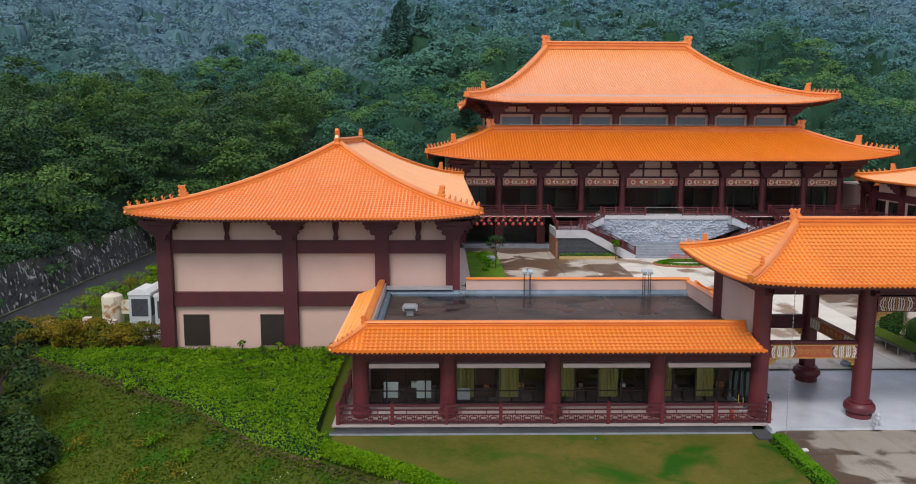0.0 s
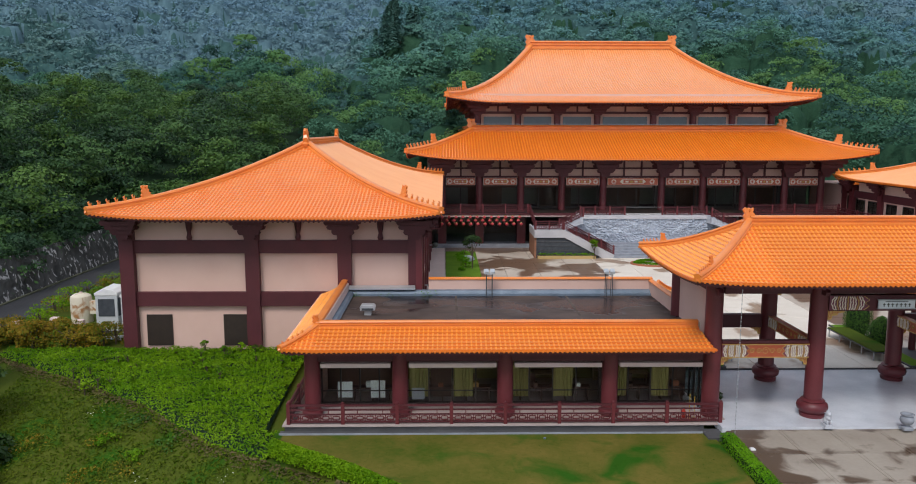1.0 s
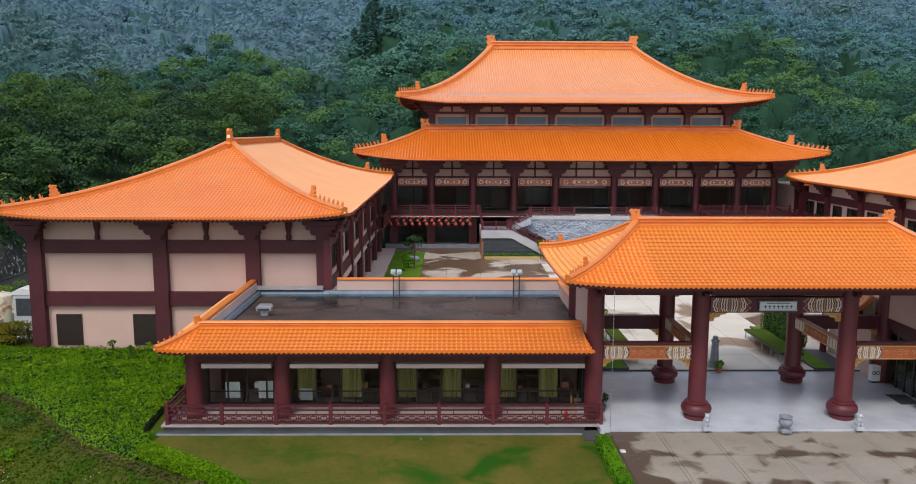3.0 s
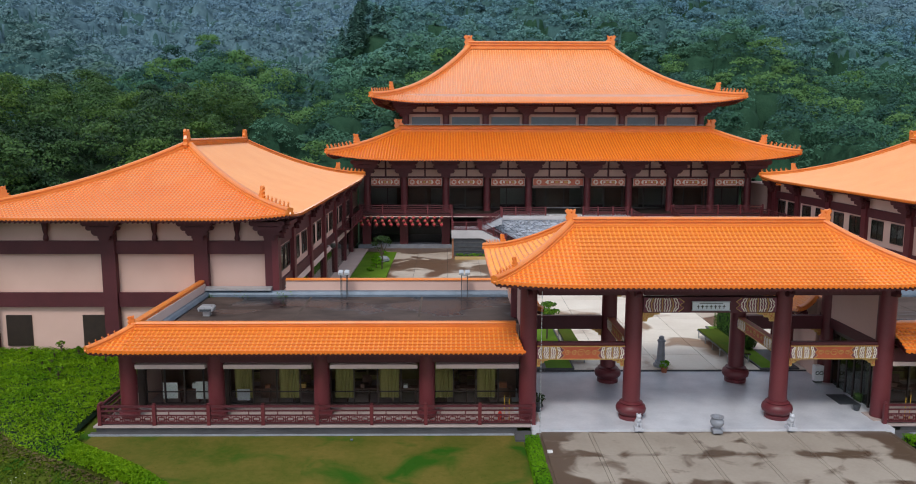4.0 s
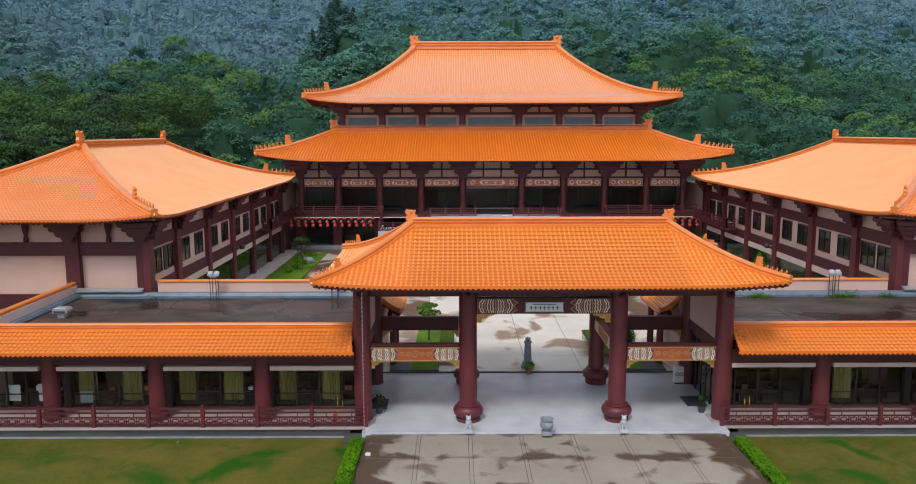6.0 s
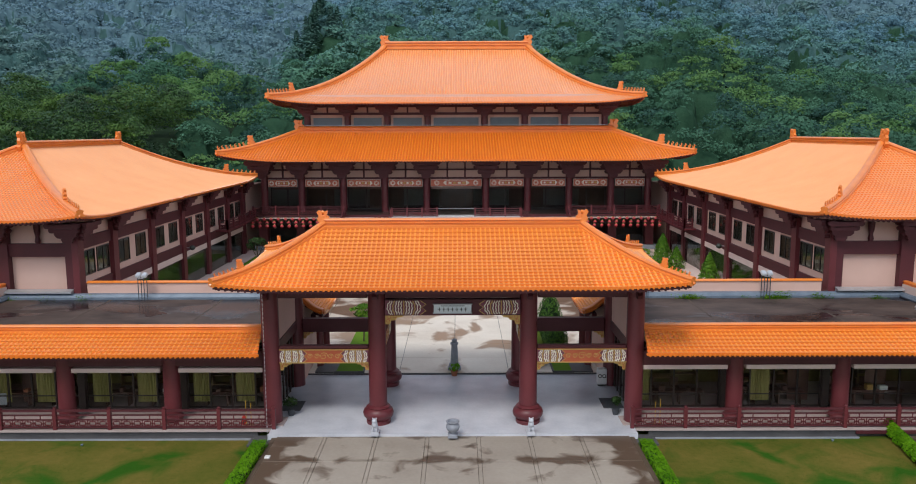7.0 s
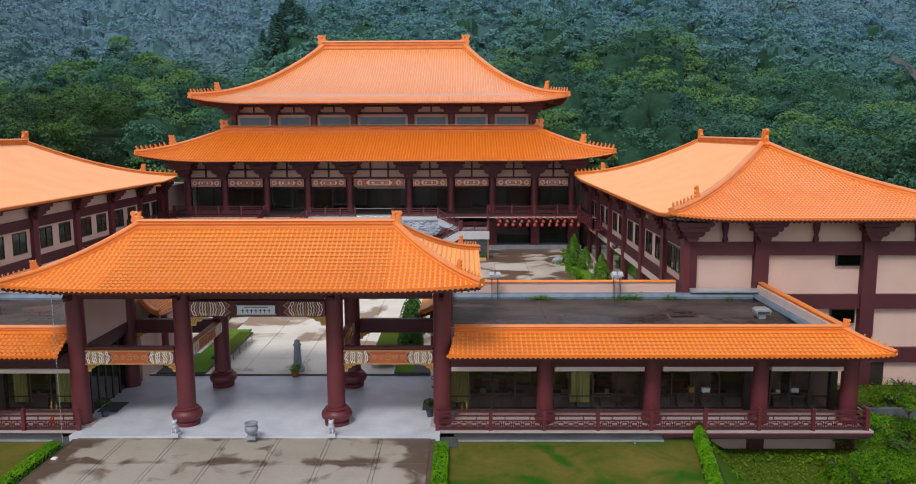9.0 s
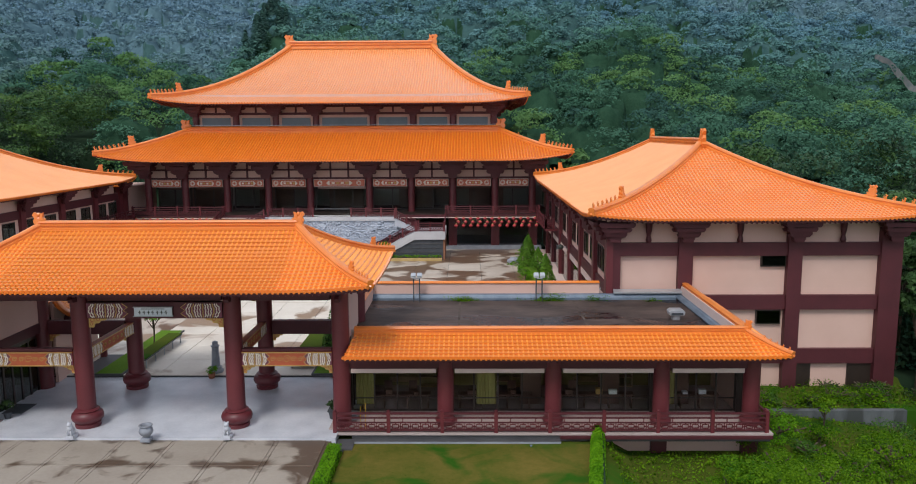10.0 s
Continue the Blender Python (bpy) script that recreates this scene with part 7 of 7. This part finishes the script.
def hedge(x0, x1, y0, y1, z0, z1, count, mat, label, size=0.07):
    """A clipped hedge: a dark core with leaves over its top and sides, as one bush."""
    ob = thing("clipped_hedge", (x0 + x1) / 2, (y0 + y1) / 2, z0, label, "hedge", "clipped hedges")
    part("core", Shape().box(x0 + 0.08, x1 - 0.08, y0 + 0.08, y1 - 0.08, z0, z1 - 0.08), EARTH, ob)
    u, v, side = rng.uniform(0, 1, count), rng.uniform(0, 1, count), rng.integers(0, 6, count)
    x = np.where(side < 3, x0 + (x1 - x0) * u, np.where(side == 3, x0, np.where(side == 4, x1, x0 + (x1 - x0) * u)))
    y = np.where(side == 5, y0, y0 + (y1 - y0) * v)
    z = np.where(side < 3, z1, z0 + (z1 - z0) * rng.uniform(0, 1, count))
    nx = np.where(side == 3, -1.0, np.where(side == 4, 1.0, 0))
    ny = np.where(side == 5, -1.0, 0)
    bump = lump(x, y) * 0.1
    pts = leaves(np.stack([x + nx * bump, y + ny * bump, z + bump * (side < 3), nx, ny, (side < 3) * 0.6], 1), size, 0.3)
    lf = leaf_object("leaves", pts, mat, "", "", "stuff")
    lf.parent = ob
    lf.matrix_parent_inverse = Matrix.Translation(-ob.location)


for s in (-1, 1):
    a, b = sorted((s * 9.0, s * 9.66))
    hedge(a, b, 20.0, 36.4, -0.45, 0.12, 15000, BOX_HEDGE, "bright clipped box hedge beside the forecourt", 0.05)
hg = thing("clipped_hedge", 21.6, 34.5, -0.5, "loose green hedge at the lawn's edge", "hedge", "clipped hedges")
part("core", Shape().prism([(22.1, 38.5), (22.5, 38.5), (20.95, 28.0), (20.5, 28.0)], "z", -0.5, 0.12), EARTH, hg)
u, v = rng.uniform(0, 1, 9000), rng.uniform(-1, 1, 9000)
hx, hy = 20.35 + 1.95 * u + 0.36 * v, 27.0 + 11.6 * u
lf = leaf_object("leaves", leaves(np.stack([hx, hy, -0.4 + 0.65 * np.sqrt(1 - v ** 2 * 0.95) + 0.2 * lump(hx, hy), v, 0 * v, 0.4 + 0 * v], 1), 0.075), BOX_HEDGE, "", "", "stuff")
lf.parent = hg
lf.matrix_parent_inverse = Matrix.Translation(-hg.location)


def shrub(name, x, y, z, top, R, count, size, mat, label, category, group="", squash=0.9, trunk=True):
    ob = thing(name, x, y, z, label, category, group)
    pts = crowns([(x, y, top)], count, size, R, squash)
    lf = leaf_object("crown", pts, mat, "", "", "")
    lf.parent = ob
    lf.matrix_parent_inverse = Matrix.Translation(-ob.location)
    if trunk:
        tr = Shape()
        r = max(0.04, R * 0.06)
        tr.sweep([(x, y, z - 0.2), (x + 0.06 * R, y, z + (top - z) * 0.4), (x, y + 0.05 * R, z + (top - z) * 0.75)], [(r * math.cos(a), r * math.sin(a)) for a in (0, 1.26, 2.51, 3.77, 5.03)])
        for k in range(4):
            a = 1.57 * k + 0.4
            tr.sweep([(x, y, z + (top - z) * 0.4), (x + R * 0.5 * math.cos(a), y + R * 0.5 * math.sin(a), z + (top - z) * 0.75)], [(r * 0.5 * math.cos(b), r * 0.5 * math.sin(b)) for b in (0, 1.26, 2.51, 3.77, 5.03)])
        part("trunk", tr, BARK, ob)
    return ob


for k in range(30):
    x, y = rng.uniform(-46, -33), rng.uniform(43, 50.5)
    shrub("sprig", x, y, terrain_at(x, y) + 0.2, terrain_at(x, y) + rng.uniform(0.7, 1.15), rng.uniform(0.25, 0.5), 110, 0.08, SPRING_LEAF if k % 2 else HEDGE, "taller sprig among the groundcover", "shrub", "groundcover sprigs")
# shrubs round the plant yard
for k in range(26):
    x, y = -56 + 10.2 * rng.random(), 52.1 + 2.9 * rng.random()
    if x > -48.5:
        y = min(y, 53.4)
    shrub("russet_shrub", x, y, -0.2, rng.uniform(1.2, 2.0), rng.uniform(0.9, 1.4), 900, 0.085, RUSSET, "loose shrub with green and russet leaves", "shrub", "russet shrubs")
for k in range(12):
    shrub("verge_shrub", -55.2 + rng.uniform(-0.4, 0.4), 57.5 + 2.4 * k, -0.2, rng.uniform(1.0, 1.6), 1.4, 700, 0.09, RUSSET if k % 3 == 0 else HEDGE, "low shrub on the road verge", "shrub", "verge shrubs")
# dark thicket at the bank's foot
for x, y, top, R, m in ((-50.8, 41.5, 3.4, 2.8, DARK_LEAF), (-49.2, 38.0, 1.6, 2.3, DARK_LEAF), (-52.5, 45.5, 3.6, 2.6, DARK_LEAF), (-47.0, 35.3, -0.3, 1.5, DARK_LEAF), (-55.0, 48.8, 2.6, 2.2, DARK_LEAF), (-47.6, 38.4, 0.6, 1.9, DARK_LEAF), (-46.6, 36.2, -0.6, 1.6, DARK_LEAF), (-51.5, 38.6, 2.6, 2.6, DARK_LEAF)):
    shrub("thicket_tree", x, y, terrain_at(x, y), top, R, 2600, 0.14, m, "dark leafy thicket tree on the bank", "tree", "thicket trees")
# fresh green growth below the right-hand gallery
for x, y, top, R in ((26.0, 28.6, 3.2, 2.0), (28.4, 31.0, 2.0, 2.0), (31.0, 33.0, 1.2, 2.0), (30.6, 36.6, 0.0, 1.6), (33.8, 35.6, 0.4, 2.0), (36.8, 38.2, 0.2, 2.2), (33.6, 39.6, -0.8, 1.7), (38.8, 41.6, -0.9, 2.0), (28.4, 36.0, -0.4, 1.3), (40.6, 37.6, 0.8, 2.4), (42.6, 42.2, -0.6, 2.0), (34.4, 43.6, -1.6, 1.5), (32.6, 45.0, -1.2, 1.6)):
    shrub("bank_shrub", x, y, terrain_at(x, y), top - 0.4, R, 4600, 0.06, SPRING_LEAF, "fresh green leafy shrub on the falling bank", "shrub", "bank shrubs")
for k in range(34):
    x, y = rng.uniform(31.8, 44.3), rng.uniform(47.2, 50.9)
    shrub("terrace_shrub", x, y, -2.2, rng.uniform(-1.9, -1.1), rng.uniform(0.9, 1.4), 700, 0.07, (SPRING_LEAF, CLIPPED, SPRING_LEAF, DARK_LEAF)[k % 4], "low green shrub against the wing's base", "shrub", "terrace shrubs")
for x, y, top, R in ((47.6, 50.0, 4.5, 2.6), (49.5, 54.5, 8.0, 3.2), (48.4, 59.5, 8.5, 3.0), (50.5, 64.0, 10.0, 3.4), (46.0, 45.8, 1.5, 2.0), (49.5, 70, 9.0, 3.4), (51, 48, 5.5, 2.8), (46.0, 49.2, 3.0, 1.9), (46.6, 53.2, 5.5, 1.9), (47.2, 57.0, 7.0, 2.2)):
    shrub("slope_tree", x, y, terrain_at(x, y), top, R, 2400, 0.2, LEAF_NEAR, "dark green broadleaf tree beside the wing", "tree", "slope trees")


def conifer(x, y, z, h, R, label, mat=None, n=1800):
    ob = thing("conifer", x, y, z, label, "conifer", "yard conifers")
    u = rng.random(n) ** 0.8
    a = rng.uniform(0, 2 * math.pi, n)
    r = R * (1 - u) ** 0.75 * (0.85 + 0.18 * np.sin(a * 5 + u * 9)) * rng.uniform(0.75, 1.05, n)
    pts = leaves(np.stack([x + r * np.cos(a), y + r * np.sin(a), z + 0.15 + h * u, np.cos(a), np.sin(a), 0.3 + 0 * a], 1), 0.11, 0.8)
    lf = leaf_object("crown", pts, mat or CONIFER, "", "", "")
    lf.parent = ob
    lf.matrix_parent_inverse = Matrix.Translation(-ob.location)
    part("trunk", Shape().lathe(x, y, [(0.12, z - 0.05), (0.03, z + h * 0.8)], 7), BARK, ob)


conifer(22.0, 82.5, 0.6, 3.3, 1.35, "tall bright green conical conifer", n=4200)
conifer(22.5, 68.5, 0.3, 3.7, 1.4, "bright green conical conifer", n=3800)
conifer(22.9, 80.4, 0.6, 2.2, 1.1, "bushy lower bright green conifer", n=1500)
for x, y, h, R in ((6.75, 54.6, 3.3, 0.95), (6.8, 51.6, 2.1, 0.85)):
    ob = thing("conifer", x, y, 0.2, "dense clipped dark green conifer by the gate", "conifer", "yard conifers")
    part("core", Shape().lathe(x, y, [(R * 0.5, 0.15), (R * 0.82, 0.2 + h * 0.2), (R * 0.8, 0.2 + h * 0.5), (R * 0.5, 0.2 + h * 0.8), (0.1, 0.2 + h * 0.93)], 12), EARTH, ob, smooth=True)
    u, a = rng.random(3600), rng.uniform(0, 2 * math.pi, 3600)
    r = R * np.interp(u, [0, 0.2, 0.5, 0.8, 0.95, 1], [0.7, 1.0, 0.98, 0.66, 0.3, 0.05]) * rng.uniform(0.9, 1.06, 3600)
    lf = leaf_object("crown", leaves(np.stack([x + r * np.cos(a), y + r * np.sin(a), 0.2 + h * u, np.cos(a), np.sin(a), u], 1), 0.06), CLIPPED, "", "", "")
    lf.parent = ob
    lf.matrix_parent_inverse = Matrix.Translation(-ob.location)
shrub("pine_sapling", -6.45, 54.0, 0.15, 2.9, 1.1, 700, 0.12, CONIFER, "young pine with sparse layered needles", "tree", "saplings", 0.7)
shrub("pine_sapling", -20.4, 79.5, 0.55, 4.2, 1.2, 800, 0.13, DARK_LEAF, "young pine with sparse layered needles", "tree", "saplings", 0.9)
shrub("bamboo_pot_plant", -6.6, 85.4, 0.63, 2.9, 0.75, 700, 0.11, SPRING_LEAF, "potted bamboo beside the stair", "plant", "pot plants")
shrub("bamboo_pot_plant", 6.6, 85.4, 0.63, 2.9, 0.75, 700, 0.11, SPRING_LEAF, "potted bamboo beside the stair", "plant", "pot plants")
for s in (-1, 1):
    alone("yard_lawn", Shape().box(19.6 if s < 0 else 21.4, 23.1, 72.0 if s < 0 else 74.0, 91.0 if s < 0 else 86.0, 0.2, 0.68), LAWN, "narrow lawn strip beside the wing path", "lawn", "yard lawns", kind="structure", s=s)
    for k in range(7):
        x, y = s * rng.uniform(20.4, 21.8), rng.uniform(74, 90)
        shrub("yard_shrub", x, y, 0.66, rng.uniform(1.0, 1.45), rng.uniform(0.5, 0.8), 260, 0.1, BOX_HEDGE, "low green shrub on the yard lawn", "shrub", "yard shrubs")
    rk = Shape().ball(s * 20.6, 84.2, 0.9, 0.7, 0.45, 0.42, 8, 5)
    rk.v = [(x + 0.1 * noise.noise((x * 3, y * 3, z * 3)), y, z + 0.14 * noise.noise((x * 4, y * 4, z * 4))) for x, y, z in rk.v]
    alone("garden_rock", rk, STONE, "weathered grey garden rock", "rock", "garden rocks")
    for x, y in ((8.6, 40.0),):
        pp = thing("pot_plant", s * x, y, 0, "potted plant on the granite floor by the entrance", "plant", "entrance pot plants")
        part("pot", Shape().lathe(s * x, y, [(0.14, 0), (0.2, 0.3), (0.22, 0.34), (0.18, 0.34)], 10), GRILLE, pp, smooth=True)
        lf = leaf_object("foliage", crowns([(s * x, y, 1.0)], 160, 0.09, 0.38), DARK_LEAF, "", "", "")
        lf.parent = pp
        lf.matrix_parent_inverse = Matrix.Translation(-pp.location)
pp = thing("pot_plant", 0.02, 46.75, 0, "red clay pot with green plant before the stele", "plant", "entrance pot plants")
part("pot", Shape().lathe(0.02, 46.75, [(0.16, 0), (0.22, 0.28), (0.24, 0.32), (0.2, 0.32)], 12), POT, pp, smooth=True)
lf = leaf_object("foliage", crowns([(0.02, 46.75, 0.75)], 160, 0.08, 0.32), BOX_HEDGE, "", "", "")
lf.parent = pp
lf.matrix_parent_inverse = Matrix.Translation(-pp.location)
# oval flower bed in the yard
ring = thing("oval_bed", 0.4, 82.4, 0.6, "oval hedge bed with brown edging", "flower bed")
part("edging", Shape().sweep([(0.4 + 3.5 * math.cos(2 * math.pi * k / 32), 82.4 + 1.9 * math.sin(2 * math.pi * k / 32), 0.66) for k in range(33)], [(-0.1, -0.06), (-0.1, 0.14), (0.1, 0.14), (0.1, -0.06)]), POT, ring)
a = rng.uniform(0, 2 * math.pi, 3500)
f = rng.uniform(0.72, 0.97, 3500)
lf = leaf_object("hedge_ring", leaves(np.stack([0.4 + 3.4 * f * np.cos(a), 82.4 + 1.8 * f * np.sin(a), 0.68 + 0.3 * np.sqrt(np.clip(1 - np.abs(f - 0.84) / 0.13, 0, 1)), 0 * a, 0 * a, 0 * a], 1), 0.1), BOX_HEDGE, "", "", "")
lf.parent = ring
lf.matrix_parent_inverse = Matrix.Translation(-ring.location)

for plan in ([(-31.4, 37.5), (-9.7, 37.5), (-9.7, 18), (-17, 23), (-22, 27.6), (-27.3, 32.6), (-31.4, 35.6)], [(9.7, 37.5), (22.1, 37.5), (20.6, 27.0), (19.5, 20.0), (9.7, 20.0)]):
    alone("lawn", Shape().prism(plan, "z", -0.5, -0.36), DRY_LAWN, "short patchy mown lawn before the gallery", "lawn", "front lawns", kind="structure")
# rough grass and flowers on the bank, turf on the lawns
n = 60000
gx_, gy_ = rng.uniform(-50, -22, n), rng.uniform(22, 50, n)
ok = gy_ < edge_line(gx_) - 0.1
gx_, gy_ = gx_[ok], gy_[ok]
tuft = np.stack([gx_, gy_, terrain(gx_, gy_) + 0.05 + 0.12 * np.clip(lump(gx_, gy_, 9) + 0.3, 0, 1), rng.normal(0, 0.6, len(gx_)), rng.normal(0, 0.6, len(gx_)), 0 * gx_], 1)
leaf_object("bank_grass", leaves(tuft, 0.09, 0.9, 0.5), BLADES, "rough uncut grass and weeds on the bank", "grass")
q = 2600
dx_ = rng.uniform(-54, -23, q)
dy_ = edge_line(dx_) - np.abs(rng.normal(0, 0.45, q))
leaf_object("dry_grass", leaves(np.stack([dx_, dy_, terrain(dx_, dy_) + 0.08, 0 * dx_, 0 * dx_, 0 * dx_], 1), 0.1, 1.2, 0.4), STRAW, "brown dead grass along the bed's edge", "grass")
for k in range(44):
    x, y = rng.uniform(-49, -25), rng.uniform(25, 45)
    if y < edge_line(np.array([x]))[0] - 1.2:
        z = terrain_at(x, y)
        shrub("bank_weed", x, y, z, z + rng.uniform(0.35, 0.8), rng.uniform(0.5, 1.1), 240, 0.09, (SPRING_LEAF, CLIPPED, RUSSET, CLIPPED)[k % 4], "clump of tall weeds in the bank grass", "weeds", "bank weeds", 0.5, False)
m = 150
c = rng.uniform(0, 1, (40, 2))
fx = -44 + 18 * c[(pick := rng.integers(0, 12, m)), 0] + rng.normal(0, 0.35, m)
fy = 30 + 13 * c[pick, 1] + rng.normal(0, 0.35, m)
ok = fy < edge_line(fx) - 0.8
fx, fy = fx[ok], fy[ok]
leaf_object("wild_flowers", leaves(np.stack([fx, fy, terrain(fx, fy) + 0.28, 0 * fx, 0 * fx, 0 * fx], 1), 0.035), PETAL, "small white wild flowers in the bank grass", "flowers")
n = 60000
tx, ty = rng.uniform(-31, 22, n), rng.uniform(26, 37.4, n)
ok = (np.abs(tx) > 10.0) & (ty > edge_line(tx) + 1.3)
tx, ty = tx[ok], ty[ok]
leaf_object("lawn_turf", leaves(np.stack([tx, ty, -0.352 + 0 * tx, rng.normal(0, 0.3, len(tx)), rng.normal(0, 0.3, len(tx)), 0 * tx], 1), 0.028, 2.5, 0.25), MOWN, "short mown lawn grass", "grass")
rwx, rwy = rng.uniform(22.5, 46, 26000), rng.uniform(24, 51.4, 26000)
leaf_object("bank_weeds", leaves(np.stack([rwx, rwy, np.where((rwy > 46.9) & (rwx > 31.6) & (rwx < 44.5), np.maximum(-2.1, terrain(rwx, rwy)), terrain(rwx, rwy)) + 0.12, 0 * rwx, 0 * rwx, 0 * rwx], 1)[(rwy < 39.2) | (rwx > 31.7)], 0.085), SPRING_LEAF, "weeds and creepers on the falling bank", "weeds")
# feathery bushes and saplings on the falling bank below the gallery
for k, (x, y, h, r) in enumerate(((30.6, 39.6, 1.3, 1.3), (32.4, 41.2, 1.5, 1.5), (33.2, 39.4, 1.1, 1.4), (34.9, 41.9, 1.2, 1.3), (31.2, 37.6, 0.9, 1.2), (35.4, 39.2, 0.8, 1.2), (36.6, 37.6, 0.9, 1.3), (33.4, 37.2, 0.8, 1.2), (37.9, 41.2, 1.3, 1.1), (36.4, 44.6, 1.9, 0.9), (33.2, 44.0, 1.2, 1.1), (39.6, 43.0, 1.6, 1.0), (28.6, 37.2, 0.6, 1.0), (30.0, 35.6, 0.7, 1.2))):
    z = terrain_at(x, y)
    shrub("bank_bush", x, y, z, z + h, r, 900, 0.075, (SPRING_LEAF, BOX_HEDGE, CLIPPED)[k % 3], "feathery light green bush on the falling bank", "bush", "bank bushes", 0.7)
# weeds along the roof gutters
for x, y, c, h in ((15.2, 50.35, 260, 0.3), (15.8, 50.45, 120, 0.25), (20.6, 50.35, 260, 0.2), (21.3, 50.4, 320, 0.5), (23.9, 50.4, 160, 0.35), (27.6, 50.2, 90, 0.2), (18.9, 50.5, 20, 0.2), (-29.0, 50.5, 30, 0.25), (-24.5, 50.5, 40, 0.4), (-27.0, 50.5, 20, 0.3)):
    wd = thing("roof_weed", x, y, 4.0, "green weed growing from the roof gutter", "weed", "roof weeds")
    p = np.stack([x + rng.normal(0, 0.38, c), y - np.abs(rng.normal(0, 0.16, c)), 4.02 + h * rng.random(c) ** 2, rng.normal(0, 1, c), rng.normal(0, 1, c), 0.2 * np.ones(c)], 1)
    lf = leaf_object("leaves", leaves(p, 0.06, 0.9), SPRING_LEAF, "", "", "")
    lf.parent = wd
    lf.matrix_parent_inverse = Matrix.Translation(-wd.location)

# ---------------------------------------------------------------- paving, slab by slab
yard = alone("courtyard", Shape().prism([(46.92, -0.4), (97.0, -0.4)] + [(97.0 - 2.5 * k, court_z(97.0 - 2.5 * k) - 0.035) for k in range(20)] + [(46.92, 0.085)], "x", -24.6, 24.6), SLATE, "concrete courtyard of large slabs with damp brown patches", "pavement", kind="structure")


def slab_mesh(w, d, t):
    sh = Shape().box(-w / 2, w / 2, -d / 2, d / 2, -t, 0)
    me = bpy.data.meshes.new("slab")
    bm = bmesh.new()
    me.from_pydata(sh.v, [], sh.f)
    bm.from_mesh(me)
    bmesh.ops.bevel(bm, geom=[e for e in bm.edges if all(v.co.z > -0.01 for v in e.verts)], offset=0.012, segments=1, affect="EDGES")
    bm.to_mesh(me)
    bm.free()
    return me


def lay(parent, mesh, mat, x, y, z):
    if not mesh.materials:
        mesh.materials.append(mat)
    ob = new("slab", mesh)
    ob.location = (x, y, z)
    ob.parent = parent
    return ob


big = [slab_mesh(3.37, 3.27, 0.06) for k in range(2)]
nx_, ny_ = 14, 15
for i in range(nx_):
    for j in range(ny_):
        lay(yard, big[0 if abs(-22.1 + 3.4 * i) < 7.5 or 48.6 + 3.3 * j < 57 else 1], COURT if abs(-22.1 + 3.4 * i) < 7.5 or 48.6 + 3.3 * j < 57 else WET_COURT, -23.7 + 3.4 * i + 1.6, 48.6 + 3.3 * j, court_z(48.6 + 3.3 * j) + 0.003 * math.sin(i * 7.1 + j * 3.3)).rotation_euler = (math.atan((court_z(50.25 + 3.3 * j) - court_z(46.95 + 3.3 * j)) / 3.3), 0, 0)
drive = alone("driveway", Shape().box(-9.0, 9.0, 9.6, 37.33, -0.6, -0.16), SOIL, "pale concrete forecourt with paired joints and damp stains", "pavement", kind="structure")
wide, strip = slab_mesh(2.33, 2.97, 0.06), slab_mesh(0.17, 2.97, 0.06)
for j in range(10):
    y = 35.92 - 3.01 * j
    for k in range(7):
        x = -7.59 + 2.53 * k
        if abs(x) < 8.5:
            lay(drive, wide, CONCRETE, x, y, -0.12)
        if k < 6:
            lay(drive, strip, CONCRETE, x + 1.265, y, -0.12)
